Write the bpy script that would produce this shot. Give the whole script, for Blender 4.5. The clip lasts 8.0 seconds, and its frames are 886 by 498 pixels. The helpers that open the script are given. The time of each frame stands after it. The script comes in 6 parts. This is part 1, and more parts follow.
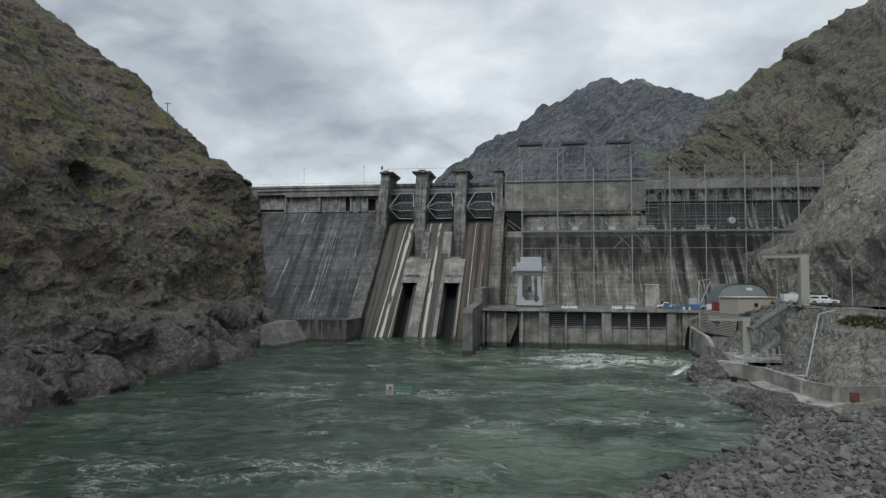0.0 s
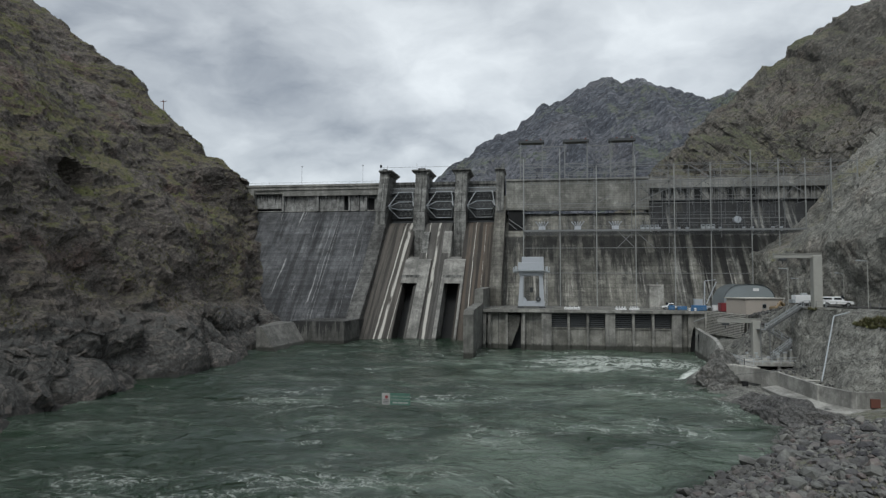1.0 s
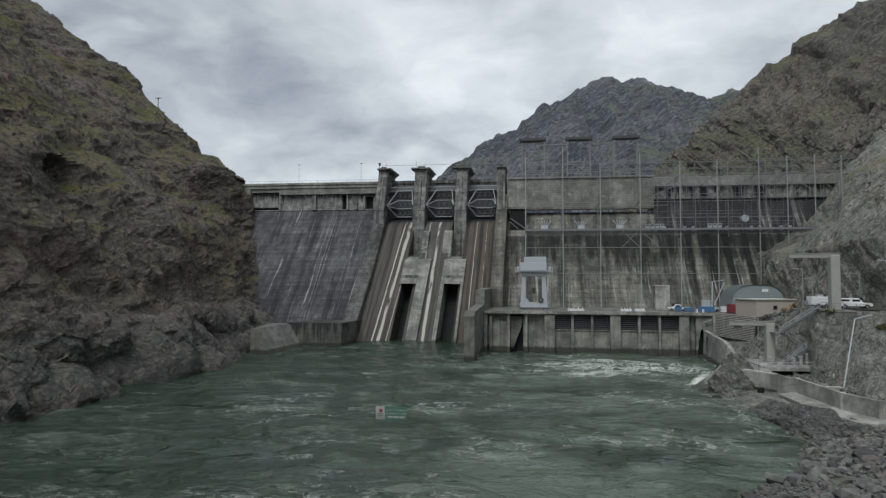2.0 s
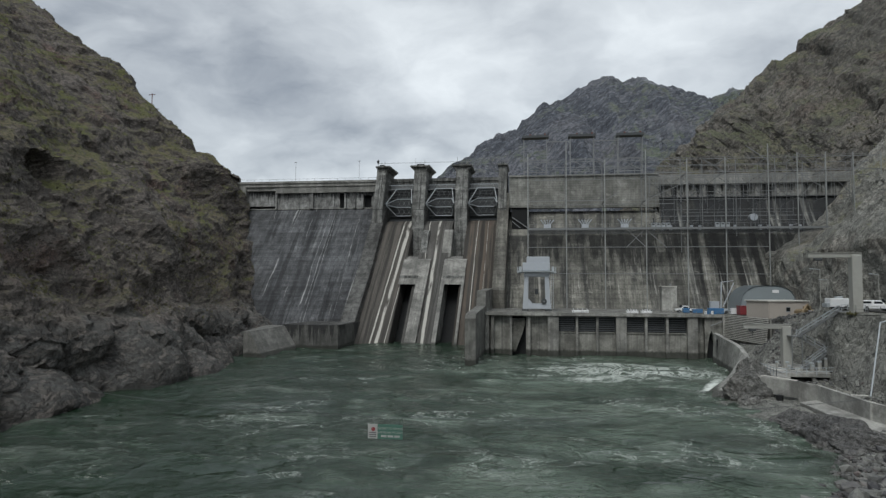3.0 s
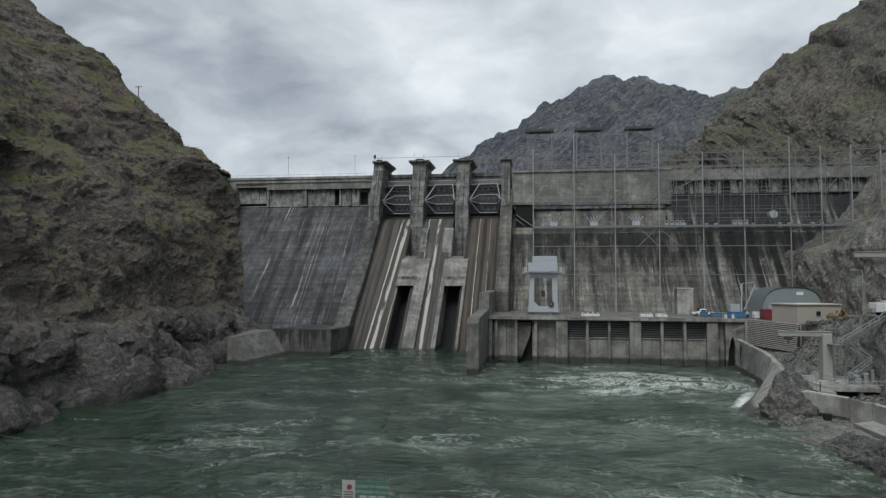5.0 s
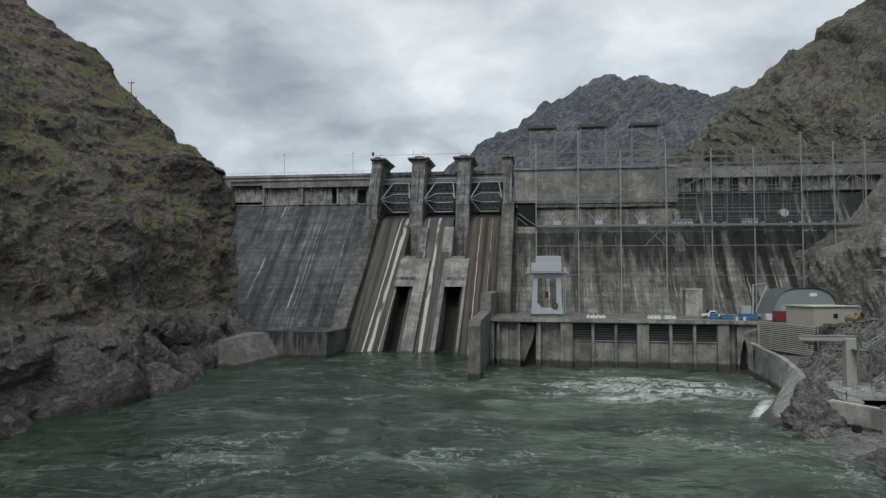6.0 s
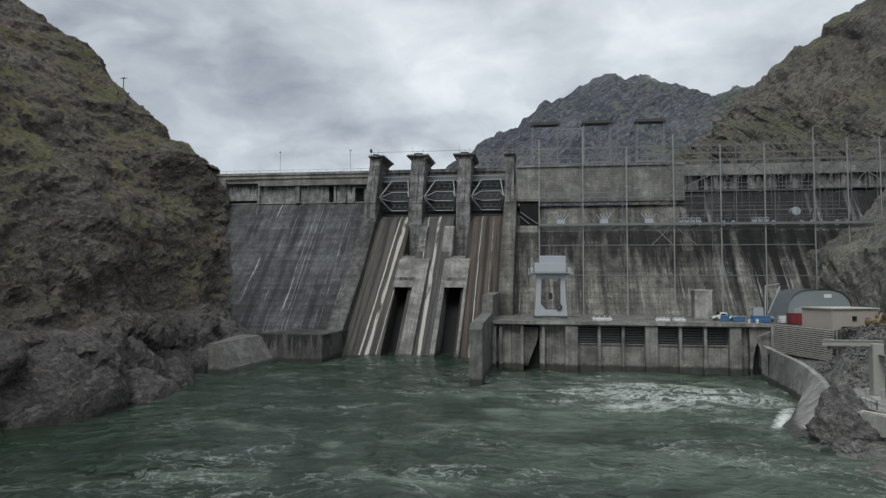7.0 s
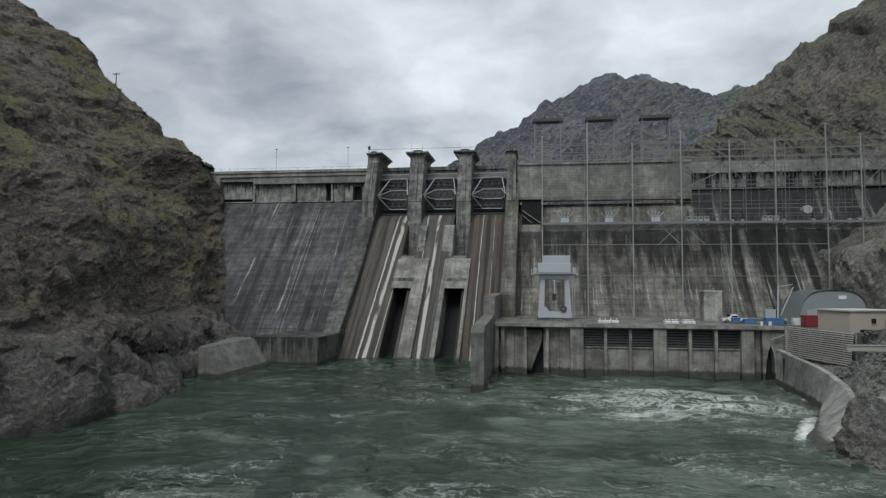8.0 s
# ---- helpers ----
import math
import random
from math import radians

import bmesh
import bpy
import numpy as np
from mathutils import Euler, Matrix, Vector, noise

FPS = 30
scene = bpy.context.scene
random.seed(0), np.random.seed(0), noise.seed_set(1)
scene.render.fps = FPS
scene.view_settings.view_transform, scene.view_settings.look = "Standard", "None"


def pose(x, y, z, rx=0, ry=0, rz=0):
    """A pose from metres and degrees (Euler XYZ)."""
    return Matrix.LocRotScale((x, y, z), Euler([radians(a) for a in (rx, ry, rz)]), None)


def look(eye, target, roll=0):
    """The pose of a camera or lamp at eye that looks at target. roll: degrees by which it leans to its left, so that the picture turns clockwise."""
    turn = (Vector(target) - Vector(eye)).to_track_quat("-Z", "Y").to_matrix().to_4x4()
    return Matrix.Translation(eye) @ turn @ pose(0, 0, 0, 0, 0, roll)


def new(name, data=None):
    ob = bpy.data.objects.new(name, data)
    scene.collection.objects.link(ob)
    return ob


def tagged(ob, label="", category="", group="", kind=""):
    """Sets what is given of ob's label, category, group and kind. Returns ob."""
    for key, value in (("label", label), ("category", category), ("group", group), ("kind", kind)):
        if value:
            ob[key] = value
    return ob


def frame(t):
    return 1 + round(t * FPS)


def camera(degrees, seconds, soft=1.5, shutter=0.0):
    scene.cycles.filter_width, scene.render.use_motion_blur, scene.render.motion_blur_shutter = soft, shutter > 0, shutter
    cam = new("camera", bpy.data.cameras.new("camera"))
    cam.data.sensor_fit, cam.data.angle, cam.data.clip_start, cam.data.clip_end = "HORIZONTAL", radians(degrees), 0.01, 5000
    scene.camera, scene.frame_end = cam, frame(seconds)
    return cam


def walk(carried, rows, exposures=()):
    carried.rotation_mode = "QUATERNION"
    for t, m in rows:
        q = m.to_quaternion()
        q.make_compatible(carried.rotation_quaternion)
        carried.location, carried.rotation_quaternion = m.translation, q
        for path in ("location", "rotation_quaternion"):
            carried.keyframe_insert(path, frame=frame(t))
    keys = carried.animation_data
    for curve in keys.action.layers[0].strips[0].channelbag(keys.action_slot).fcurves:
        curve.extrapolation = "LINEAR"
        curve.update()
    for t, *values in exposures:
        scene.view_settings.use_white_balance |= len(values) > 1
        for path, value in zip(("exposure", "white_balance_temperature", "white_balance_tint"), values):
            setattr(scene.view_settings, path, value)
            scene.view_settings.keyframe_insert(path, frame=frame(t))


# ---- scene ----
cam = camera(68.56, 8.0, soft=1.35)
YAW, PITCH, ROLL = 8.42, 3.17, 0.26
PATH = [(0.0, 0.0), (0.5, 1.92), (1.0, 4.07), (1.5, 6.58), (3.0, 14.92), (3.5, 17.91), (4.0, 20.8), (4.5, 23.74), (6.0, 32.57), (6.5, 35.44), (7.0, 38.48), (7.5, 41.21), (8.0, 44.0)]
ALONG = Vector((-0.1476, 0.9884, 0.0357))
walk(cam, [(t, pose(ALONG.x * s, ALONG.y * s, 16.88 + ALONG.z * s, 90 + PITCH, 0, YAW) @ pose(0, 0, 0, 0, 0, ROLL)) for t, s in PATH],
     exposures=[(0.0, -0.02, 6270, 6.5), (8.0, -0.02, 6270, 6.5)])

# ---- world and sun: an overcast spring sky ----
SUN_EL, SUN_AZ = radians(52), radians(195)
world = bpy.data.worlds.new("overcast_sky")
scene.world = world
world.use_nodes = True


class Nodes:
    """Short hand for node trees."""

    def __init__(self, tree):
        self.t = tree

    def n(self, kind, **kw):
        node = self.t.nodes.new("ShaderNode" + kind)
        for k, v in kw.items():
            if k in node.inputs:
                self.put(node.inputs[k], v)
            else:
                setattr(node, k, v)
        return node

    def put(self, socket, v):
        if isinstance(v, bpy.types.NodeSocket):
            self.t.links.new(v, socket)
        elif isinstance(v, bpy.types.Node):
            self.t.links.new(v.outputs[0], socket)
        else:
            socket.default_value = v

    def math(self, op, a, b=0.0, c=None):
        m = self.t.nodes.new("ShaderNodeMath")
        m.operation = op
        self.put(m.inputs[0], a)
        self.put(m.inputs[1], b)
        if c is not None:
            self.put(m.inputs[2], c)
        return m.outputs[0]

    def vmath(self, op, a, b=(0, 0, 0)):
        m = self.t.nodes.new("ShaderNodeVectorMath")
        m.operation = op
        self.put(m.inputs[0], a)
        self.put(m.inputs[1], b)
        return m.outputs[0]

    def noise(self, vec, scale, detail=4.0, rough=0.55, dist=0.0, color=False):
        m = self.t.nodes.new("ShaderNodeTexNoise")
        self.put(m.inputs["Vector"], vec)
        m.inputs["Scale"].default_value = scale
        m.inputs["Detail"].default_value = detail
        m.inputs["Roughness"].default_value = rough
        m.inputs["Distortion"].default_value = dist
        return m.outputs["Color" if color else "Fac"]

    def remap(self, v, a, b, c=0.0, d=1.0, smooth=True):
        m = self.t.nodes.new("ShaderNodeMapRange")
        m.interpolation_type = "SMOOTHSTEP" if smooth else "LINEAR"
        self.put(m.inputs[0], v)
        for k, x in zip((1, 2, 3, 4), (a, b, c, d)):
            m.inputs[k].default_value = x
        return m.outputs[0]

    def mix(self, f, a, b, mode="MIX"):
        m = self.t.nodes.new("ShaderNodeMix")
        m.data_type = "RGBA"
        m.blend_type = mode
        self.put(m.inputs[0], f)
        self.put(m.inputs[6], (*a, 1) if isinstance(a, tuple) and len(a) == 3 else a)
        self.put(m.inputs[7], (*b, 1) if isinstance(b, tuple) and len(b) == 3 else b)
        return m.outputs[2]

    def scaled(self, vec, x, y, z, loc=(0, 0, 0)):
        m = self.t.nodes.new("ShaderNodeMapping")
        self.put(m.inputs[0], vec)
        m.inputs["Scale"].default_value = (x, y, z)
        m.inputs["Location"].default_value = loc
        return m.outputs[0]

    def split(self, vec):
        m = self.t.nodes.new("ShaderNodeSeparateXYZ")
        self.put(m.inputs[0], vec)
        return m.outputs


def build_world():
    w = Nodes(world.node_tree)
    world.node_tree.nodes.clear()
    sky = w.n("TexSky", sky_type="NISHITA", sun_disc=False, sun_elevation=SUN_EL, sun_rotation=SUN_AZ)
    d = w.n("TexCoord").outputs["Generated"]
    dx, dy, dz = w.split(d)
    # a cloud deck seen in perspective, drawn together towards the horizon
    k = w.math("ADD", w.math("ABSOLUTE", dz), 0.42)
    deck = w.n("CombineXYZ", X=w.math("DIVIDE", dx, k), Y=w.math("DIVIDE", dy, k), Z=0.0).outputs[0]
    bent = w.vmath("ADD", deck, w.scaled(w.noise(w.scaled(deck, 1, 1, 1, (2, 5, 0)), 2.2, 5, 0.55, color=True), 0.3, 0.3, 0.0))
    big = w.noise(w.scaled(bent, 1.0, 1.0, 1.0, (0.9, 0.3, 0.0)), 1.3, 3.0, 0.5)
    mid = w.noise(w.scaled(bent, 1.0, 1.15, 1.0, (4.1, 2.2, 0)), 3.6, 9.0, 0.52)
    v = w.math("ADD", w.math("MULTIPLY", big, 0.8), w.math("MULTIPLY", mid, 0.8))
    v = w.math("ADD", v, w.math("MULTIPLY", dx, 0.12))
    f = w.remap(v, 0.54, 0.97, 0.0, 1.0, False)
    cloud = w.mix(f, (0.25, 0.265, 0.295), (0.76, 0.77, 0.78))
    col = w.mix(0.9, w.mix(1.0, sky.outputs[0], (0.12, 0.12, 0.12), "MULTIPLY"), cloud)
    bg = w.n("Background", Color=col, Strength=1.22)
    w.n("OutputWorld", Surface=bg)


build_world()
sun = new("sun", bpy.data.lights.new("sun", "SUN"))
sun.data.energy, sun.data.angle, sun.data.color = 1.5, radians(24), (1.0, 0.96, 0.9)
sun.matrix_world = look((0, 0, 300), (-math.sin(SUN_AZ) * 200, -math.cos(SUN_AZ) * 200, 300 - 200 * math.tan(SUN_EL)))


# ---- materials ----
def material(name, rough=0.8, metal=0.0):
    m = bpy.data.materials.new(name)
    m.use_nodes = True
    w = Nodes(m.node_tree)
    w.bsdf = m.node_tree.nodes["Principled BSDF"]
    w.bsdf.inputs["Roughness"].default_value = rough
    w.bsdf.inputs["Metallic"].default_value = metal
    w.pos = w.n("NewGeometry").outputs["Position"]
    w.m = m
    return w


def bump(w, height, strength, distance):
    b = w.n("Bump", Strength=strength, Distance=distance, Height=height)
    w.put(w.bsdf.inputs["Normal"], b.outputs[0])


def concrete(name, base, dark=0.6, streak=1.0, pale=0.35, tint=(0.11, 0.105, 0.09), scale=1.0, shift=0.0, lift=0.0, bold=0.0, drip=0.0, vary=0.42, lines=0.0, mottle=1.0, shade_seep=0.0):
    """Weathered mass concrete: run-off streaks down the face, blotches and grain; lift: height of the cast courses."""
    w = material(name, 0.88)
    p = w.pos
    rnd = w.n("ObjectInfo").outputs["Random"]
    warp = w.vmath("ADD", p, w.scaled(w.noise(p, 0.5, 3, 0.6, color=True), 0.45, 0.45, 0.45))
    blot = w.noise(p, 0.1 * scale, 6, 0.65)
    run = w.noise(w.scaled(warp, 0.36 * scale, 0.03, 0.03, (shift, 0, 0)), 1.0, 6, 0.7)
    thin = w.noise(w.scaled(warp, 1.5 * scale, 0.05, 0.045, (shift, 3, 0)), 1.0, 5, 0.66)
    gate_ = w.noise(w.scaled(p, 0.06, 0.06, 0.05, (shift, 9, 2)), 1.0, 4, 0.6)
    grain = w.noise(p, 2.2, 6, 0.72)
    col = w.mix(w.remap(blot, 0.36, 0.64), tuple(c * 0.62 for c in base), tuple(min(1, c * 1.3) for c in base))
    col = w.mix(w.math("MULTIPLY", w.remap(run, 0.45, 0.62), dark), col, tint)
    white = w.math("MULTIPLY", w.remap(thin, 0.56, 0.7), w.remap(gate_, 0.48, 0.64))
    col = w.mix(w.math("MULTIPLY", white, pale * streak), col, tuple(min(1, c * 2.2 + 0.06) for c in base))
    col = w.mix(w.math("MULTIPLY", w.remap(thin, 0.45, 0.32), 0.6 * dark), col, tuple(c * 0.5 for c in tint))
    # patches where the skin of the concrete has gone pale, course by course
    x, y, z = w.split(p)
    patch = w.noise(w.scaled(warp, 0.16, 0.16, 0.3, (shift, 4, 1)), 1.0, 6, 0.72)
    col = w.mix(w.math("MULTIPLY", w.remap(patch, 0.57, 0.66), 0.3 + 0.2 * pale), col, tuple(min(1, c * 1.9) for c in base))
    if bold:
        # dark band behind the steel frame: staining plus overhang shade put into the colour
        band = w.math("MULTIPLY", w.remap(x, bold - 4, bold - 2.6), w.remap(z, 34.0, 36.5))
        shade_break = w.noise(w.scaled(warp, 0.3, 0.08, 0.08), 1.0, 5, 0.65)
        col = w.mix(w.math("MULTIPLY", band, w.remap(shade_break, 0.66, 0.54, 0.6, 0.97)), col, (0.02, 0.022, 0.025))
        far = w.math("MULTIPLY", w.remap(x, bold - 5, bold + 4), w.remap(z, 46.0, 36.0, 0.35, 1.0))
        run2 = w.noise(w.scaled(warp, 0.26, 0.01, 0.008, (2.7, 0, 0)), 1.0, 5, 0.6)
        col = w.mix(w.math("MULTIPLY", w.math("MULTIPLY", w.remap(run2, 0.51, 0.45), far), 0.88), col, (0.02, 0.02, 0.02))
        col = w.mix(w.math("MULTIPLY", w.math("MULTIPLY", w.remap(run2, 0.56, 0.63), far), 0.6), col, (0.4, 0.4, 0.37))
    if lines:
        # long lime runs and dark seepage down the whole face
        run3 = w.noise(w.scaled(warp, 0.3, 0.012, 0.012, (5.3, 0, 0)), 1.0, 8, 0.7)
        fade = w.noise(w.scaled(p, 0.12, 0.05, 0.05, (1, 2, 3)), 1.0, 4, 0.6)
        col = w.mix(w.math("MULTIPLY", w.remap(run3, 0.47, 0.38), 0.8 * lines), col, tuple(c * 0.5 for c in tint))
        wander = w.math("ADD", x, w.math("MULTIPLY", w.noise(w.scaled(p, 0.2, 0.1, 0.1), 1.0, 4, 0.6), 1.6))
        vein = w.n("CombineXYZ", X=w.math("MULTIPLY", wander, 0.13), Y=0.0, Z=w.math("MULTIPLY", z, 0.004)).outputs[0]
        thread = w.math("ABSOLUTE", w.math("SUBTRACT", w.noise(vein, 1.0, 3, 0.6), 0.5))
        lime = w.math("MULTIPLY", w.remap(thread, 0.012, 0.003), w.remap(fade, 0.44, 0.6))
        col = w.mix(w.math("MULTIPLY", lime, lines), col, (0.28, 0.285, 0.29))
        wash = w.math("MULTIPLY", w.remap(run3, 0.56, 0.66), w.remap(fade, 0.4, 0.62))
        col = w.mix(w.math("MULTIPLY", wash, 0.7 * lines), col, (0.24, 0.245, 0.25))
        step = w.noise(w.scaled(p, 0.07, 0.5, 0.5, (2, 0, 0)), 1.0, 4, 0.6)
        col = w.mix(w.math("MULTIPLY", w.remap(step, 0.58, 0.7), 0.25 * lines), col, (0.18, 0.185, 0.19))
    if shade_seep:
        # platform shade and seepage painted together below this height, in runs of uneven length
        fall = w.noise(w.scaled(p, 0.3, 0.05, 0.012, (1.5, 0, 0)), 1.0, 7, 0.72)
        edge = w.math("SUBTRACT", w.math("SUBTRACT", shade_seep, w.math("MULTIPLY", w.remap(fall, 0.34, 0.66), 15.0)), z)
        shade_runs = w.math("MULTIPLY", w.remap(edge, 3.0, -5.0), w.remap(z, shade_seep + 0.6, shade_seep - 0.4))
        col = w.mix(w.math("MULTIPLY", shade_runs, 0.86), col, tuple(c * 0.62 for c in tint))
        fall2 = w.noise(w.scaled(warp, 0.5, 0.03, 0.01, (6.5, 0, 0)), 1.0, 6, 0.7)
        salt = w.math("MULTIPLY", w.remap(fall2, 0.56, 0.64), w.math("MULTIPLY", w.remap(z, 29.0, 24.0), w.remap(z, 11.0, 17.0)))
        col = w.mix(w.math("MULTIPLY", salt, 0.75), col, (0.42, 0.41, 0.38))
    if drip:
        # stains that hang down from the coping
        fall = w.noise(w.scaled(p, 0.55, 0.1, 0.02, (shift, 0, 0)), 1.0, 6, 0.75)
        down = w.math("SUBTRACT", w.math("SUBTRACT", drip, z), w.math("MULTIPLY", w.remap(fall, 0.44, 0.7, 0.0, 6.5), 1.0))
        col = w.mix(w.math("MULTIPLY", w.remap(down, 0.6, -1.2), 0.88), col, (0.022, 0.023, 0.024))
    tide = w.remap(w.math("SUBTRACT", z, w.math("MULTIPLY", thin, 1.3)), 0.5, -0.1)
    col = w.mix(w.math("MULTIPLY", tide, 0.85), col, (0.03, 0.032, 0.026))
    mott = w.noise(w.scaled(warp, 0.55, 0.3, 0.42, (shift, 2, 6)), 1.0, 9, 0.78)
    mott = w.remap(mott, 0.34, 0.66, 1 - 0.5 * mottle, 1 + 0.5 * mottle)
    tone = w.math("ADD", w.math("MULTIPLY", rnd, vary), w.math("ADD", w.math("MULTIPLY", grain, 0.7), 0.66 - vary * 0.5))
    if lift:
        f = w.math("FRACT", w.math("DIVIDE", z, lift))
        near_top = w.math("MULTIPLY", w.remap(f, 0.62, 1.0), w.noise(w.scaled(p, 0.3, 0.3, 3.0), 1.0, 4, 0.6))
        tone = w.math("MULTIPLY", tone, w.math("SUBTRACT", 1.1, w.math("MULTIPLY", near_top, 0.45)))
    tone = w.math("MULTIPLY", tone, mott)
    g = w.n("CombineXYZ", X=tone, Y=tone, Z=tone)
    w.put(w.bsdf.inputs["Base Color"], w.mix(1.0, col, g.outputs[0], "MULTIPLY"))
    bump(w, grain, 0.6, 0.14)
    return w.m


def chute_concrete(name, base, lines, rust):
    """Spillway concrete with pale mineral lines that run down the slope; lines: x of each, half width."""
    w = material(name, 0.85)
    x, y, z = w.split(w.pos)
    wob = w.noise(w.scaled(w.pos, 0.25, 0.12, 0.12), 1.0, 3, 0.5)
    xx = w.math("ADD", x, w.math("MULTIPLY", w.math("SUBTRACT", wob, 0.5), 0.5))
    run = w.noise(w.scaled(w.pos, 0.8, 0.02, 0.015), 1.0, 7, 0.7)
    col = w.mix(w.remap(run, 0.4, 0.62), tuple(c * 0.3 for c in base), tuple(c * 1.05 for c in base))
    wash = w.noise(w.scaled(w.pos, 0.22, 0.06, 0.05, (3, 1, 0)), 1.0, 5, 0.65)
    col = w.mix(w.math("MULTIPLY", w.remap(wash, 0.5, 0.64), 0.6), col, (0.045, 0.043, 0.04))
    col = w.mix(w.math("MULTIPLY", w.remap(run, 0.5, 0.66), rust), col, (0.115, 0.072, 0.045))
    for lx, half, lean in lines:
        at = w.math("ADD", xx, w.math("MULTIPLY", z, lean))
        dist = w.math("ABSOLUTE", w.math("SUBTRACT", at, lx))
        gap = w.noise(w.scaled(w.pos, 0.5, 0.1, 0.1, (lx, 0, 0)), 1.0, 3, 0.6)
        f = w.math("MULTIPLY", w.remap(w.math("ADD", dist, w.math("MULTIPLY", w.math("SUBTRACT", run, 0.5), half * 2.4)), half, half * 0.5), w.remap(gap, 0.3, 0.46))
        col = w.mix(w.math("MULTIPLY", f, 0.9), col, (0.5, 0.49, 0.45))
        edge = w.math("MULTIPLY", w.remap(dist, half * 2.6, half * 1.1), 0.55)
        col = w.mix(w.math("MULTIPLY", edge, w.math("SUBTRACT", 1.0, f)), col, (0.05, 0.045, 0.04))
    grain = w.noise(w.pos, 2.0, 5, 0.7)
    tone = w.math("ADD", w.math("MULTIPLY", grain, 0.6), 0.65)
    w.put(w.bsdf.inputs["Base Color"], w.mix(1.0, col, w.n("CombineXYZ", X=tone, Y=tone, Z=tone).outputs[0], "MULTIPLY"))
    bump(w, grain, 0.5, 0.1)
    return w.m


def rock_face(name, tones, grass, amount, near=1.0, dip=(0.0, 0.22), red=0.6, low=None, snow=None, contrast=1.0, joints=0.7):
    """Weathered rock with beds that dip along x and y, joints, and grass on the flatter ground.
    tones: two rock colours and an iron-stained one; grass: green and dry; low: height and colour of the river-washed foot."""
    w = material(name, 0.93)
    p = w.pos
    x, y, z = w.split(p)
    nz = w.split(w.n("NewGeometry").outputs["Normal"])[2]
    warp = w.vmath("ADD", p, w.scaled(w.noise(p, 0.12 * near, 4, 0.6, color=True), 5.0 / near, 5.0 / near, 5.0 / near))
    wx, wy, wz = w.split(warp)
    c = w.math("SUBTRACT", wz, w.math("ADD", w.math("MULTIPLY", wx, dip[0]), w.math("MULTIPLY", wy, dip[1])))
    beds = w.n("CombineXYZ", X=w.math("MULTIPLY", wx, 0.16 * near), Y=w.math("MULTIPLY", wy, 0.11 * near), Z=w.math("MULTIPLY", c, 0.55 * near)).outputs[0]
    big = w.noise(p, 0.028 * near, 4, 0.55)
    mid = w.noise(p, 0.17 * near, 7, 0.62)
    fine = w.noise(p, 1.1 * near, 8, 0.72)
    grit = w.noise(p, 3.7 * near, 5, 0.7)
    lay = w.noise(beds, 1.0, 6, 0.6)
    crag = w.n("TexNoise", noise_type="RIDGED_MULTIFRACTAL", Vector=w.scaled(warp, 1.0, 0.7, 1.3), Scale=0.2 * near, Detail=7.0, Roughness=0.55).outputs[0]
    col = w.mix(w.remap(w.math("ADD", big, w.math("MULTIPLY", w.math("SUBTRACT", mid, 0.5), 0.6)), 0.4, 0.6), tones[0], tones[1])
    iron = w.noise(w.scaled(warp, 1.0, 1.0, 1.4, (7, 3, 5)), 0.06 * near, 5, 0.6)
    col = w.mix(w.math("MULTIPLY", w.remap(iron, 0.52, 0.66), red), col, tones[2])
    if low:
        foot = w.remap(w.math("ADD", z, w.math("MULTIPLY", w.math("SUBTRACT", mid, 0.5), 16.0)), low[0] * 1.25, low[0] * 0.8)
        col = w.mix(w.math("MULTIPLY", foot, 0.9), col, low[1])
        damp = w.remap(w.math("ADD", z, w.math("MULTIPLY", fine, 1.2)), 2.0, 0.9)
        col = w.mix(w.math("MULTIPLY", damp, 0.75), col, tuple(k * 0.35 for k in low[1]))
    col = w.mix(w.math("MULTIPLY", w.remap(lay, 0.45, 0.33), 0.55 * contrast), col, tuple(k * 0.5 for k in tones[0]))
    col = w.mix(w.math("MULTIPLY", w.remap(lay, 0.55, 0.7), 0.45 * contrast), col, tuple(k * 1.4 for k in tones[1]))
    crack = w.math("ABSOLUTE", w.math("SUBTRACT", w.noise(w.scaled(beds, 1.0, 1.0, 0.6, (3, 1, 2)), 1.1, 5, 0.55, 0.5), 0.5))
    cleft = w.math("ABSOLUTE", w.math("SUBTRACT", w.noise(w.scaled(warp, 1.0, 1.0, 0.35, (9, 4, 0)), 0.16 * near, 4, 0.5, 0.4), 0.5))
    some = w.remap(mid, 0.42, 0.6)
    col = w.mix(w.math("MULTIPLY", w.math("MULTIPLY", w.remap(crack, 0.014, 0.002), some), joints), col, tuple(k * 0.2 for k in tones[0]))
    col = w.mix(w.math("MULTIPLY", w.remap(cleft, 0.01, 0.002), joints * 0.8), col, tuple(k * 0.2 for k in tones[0]))
    slab = w.n("TexVoronoi", Vector=w.vmath("ADD", w.scaled(beds, 6.0, 6.0, 4.0), w.scaled(w.noise(p, 1.2 * near, 4, 0.6, color=True), 0.9, 0.9, 0.9)), Scale=1.0)
    sv = w.split(slab.outputs["Color"])[0]
    col = w.mix(w.math("MULTIPLY", w.remap(sv, 0.6, 1.0), 0.4 * contrast), col, tuple(k * 1.55 for k in tones[1]))
    col = w.mix(w.math("MULTIPLY", w.remap(sv, 0.4, 0.0), 0.4 * contrast), col, tuple(k * 0.5 for k in tones[0]))
    vein = w.math("ABSOLUTE", w.math("SUBTRACT", w.noise(w.scaled(beds, 4.0, 4.0, 1.6, (1, 6, 2)), 1.0, 6, 0.6, 0.5), 0.5))
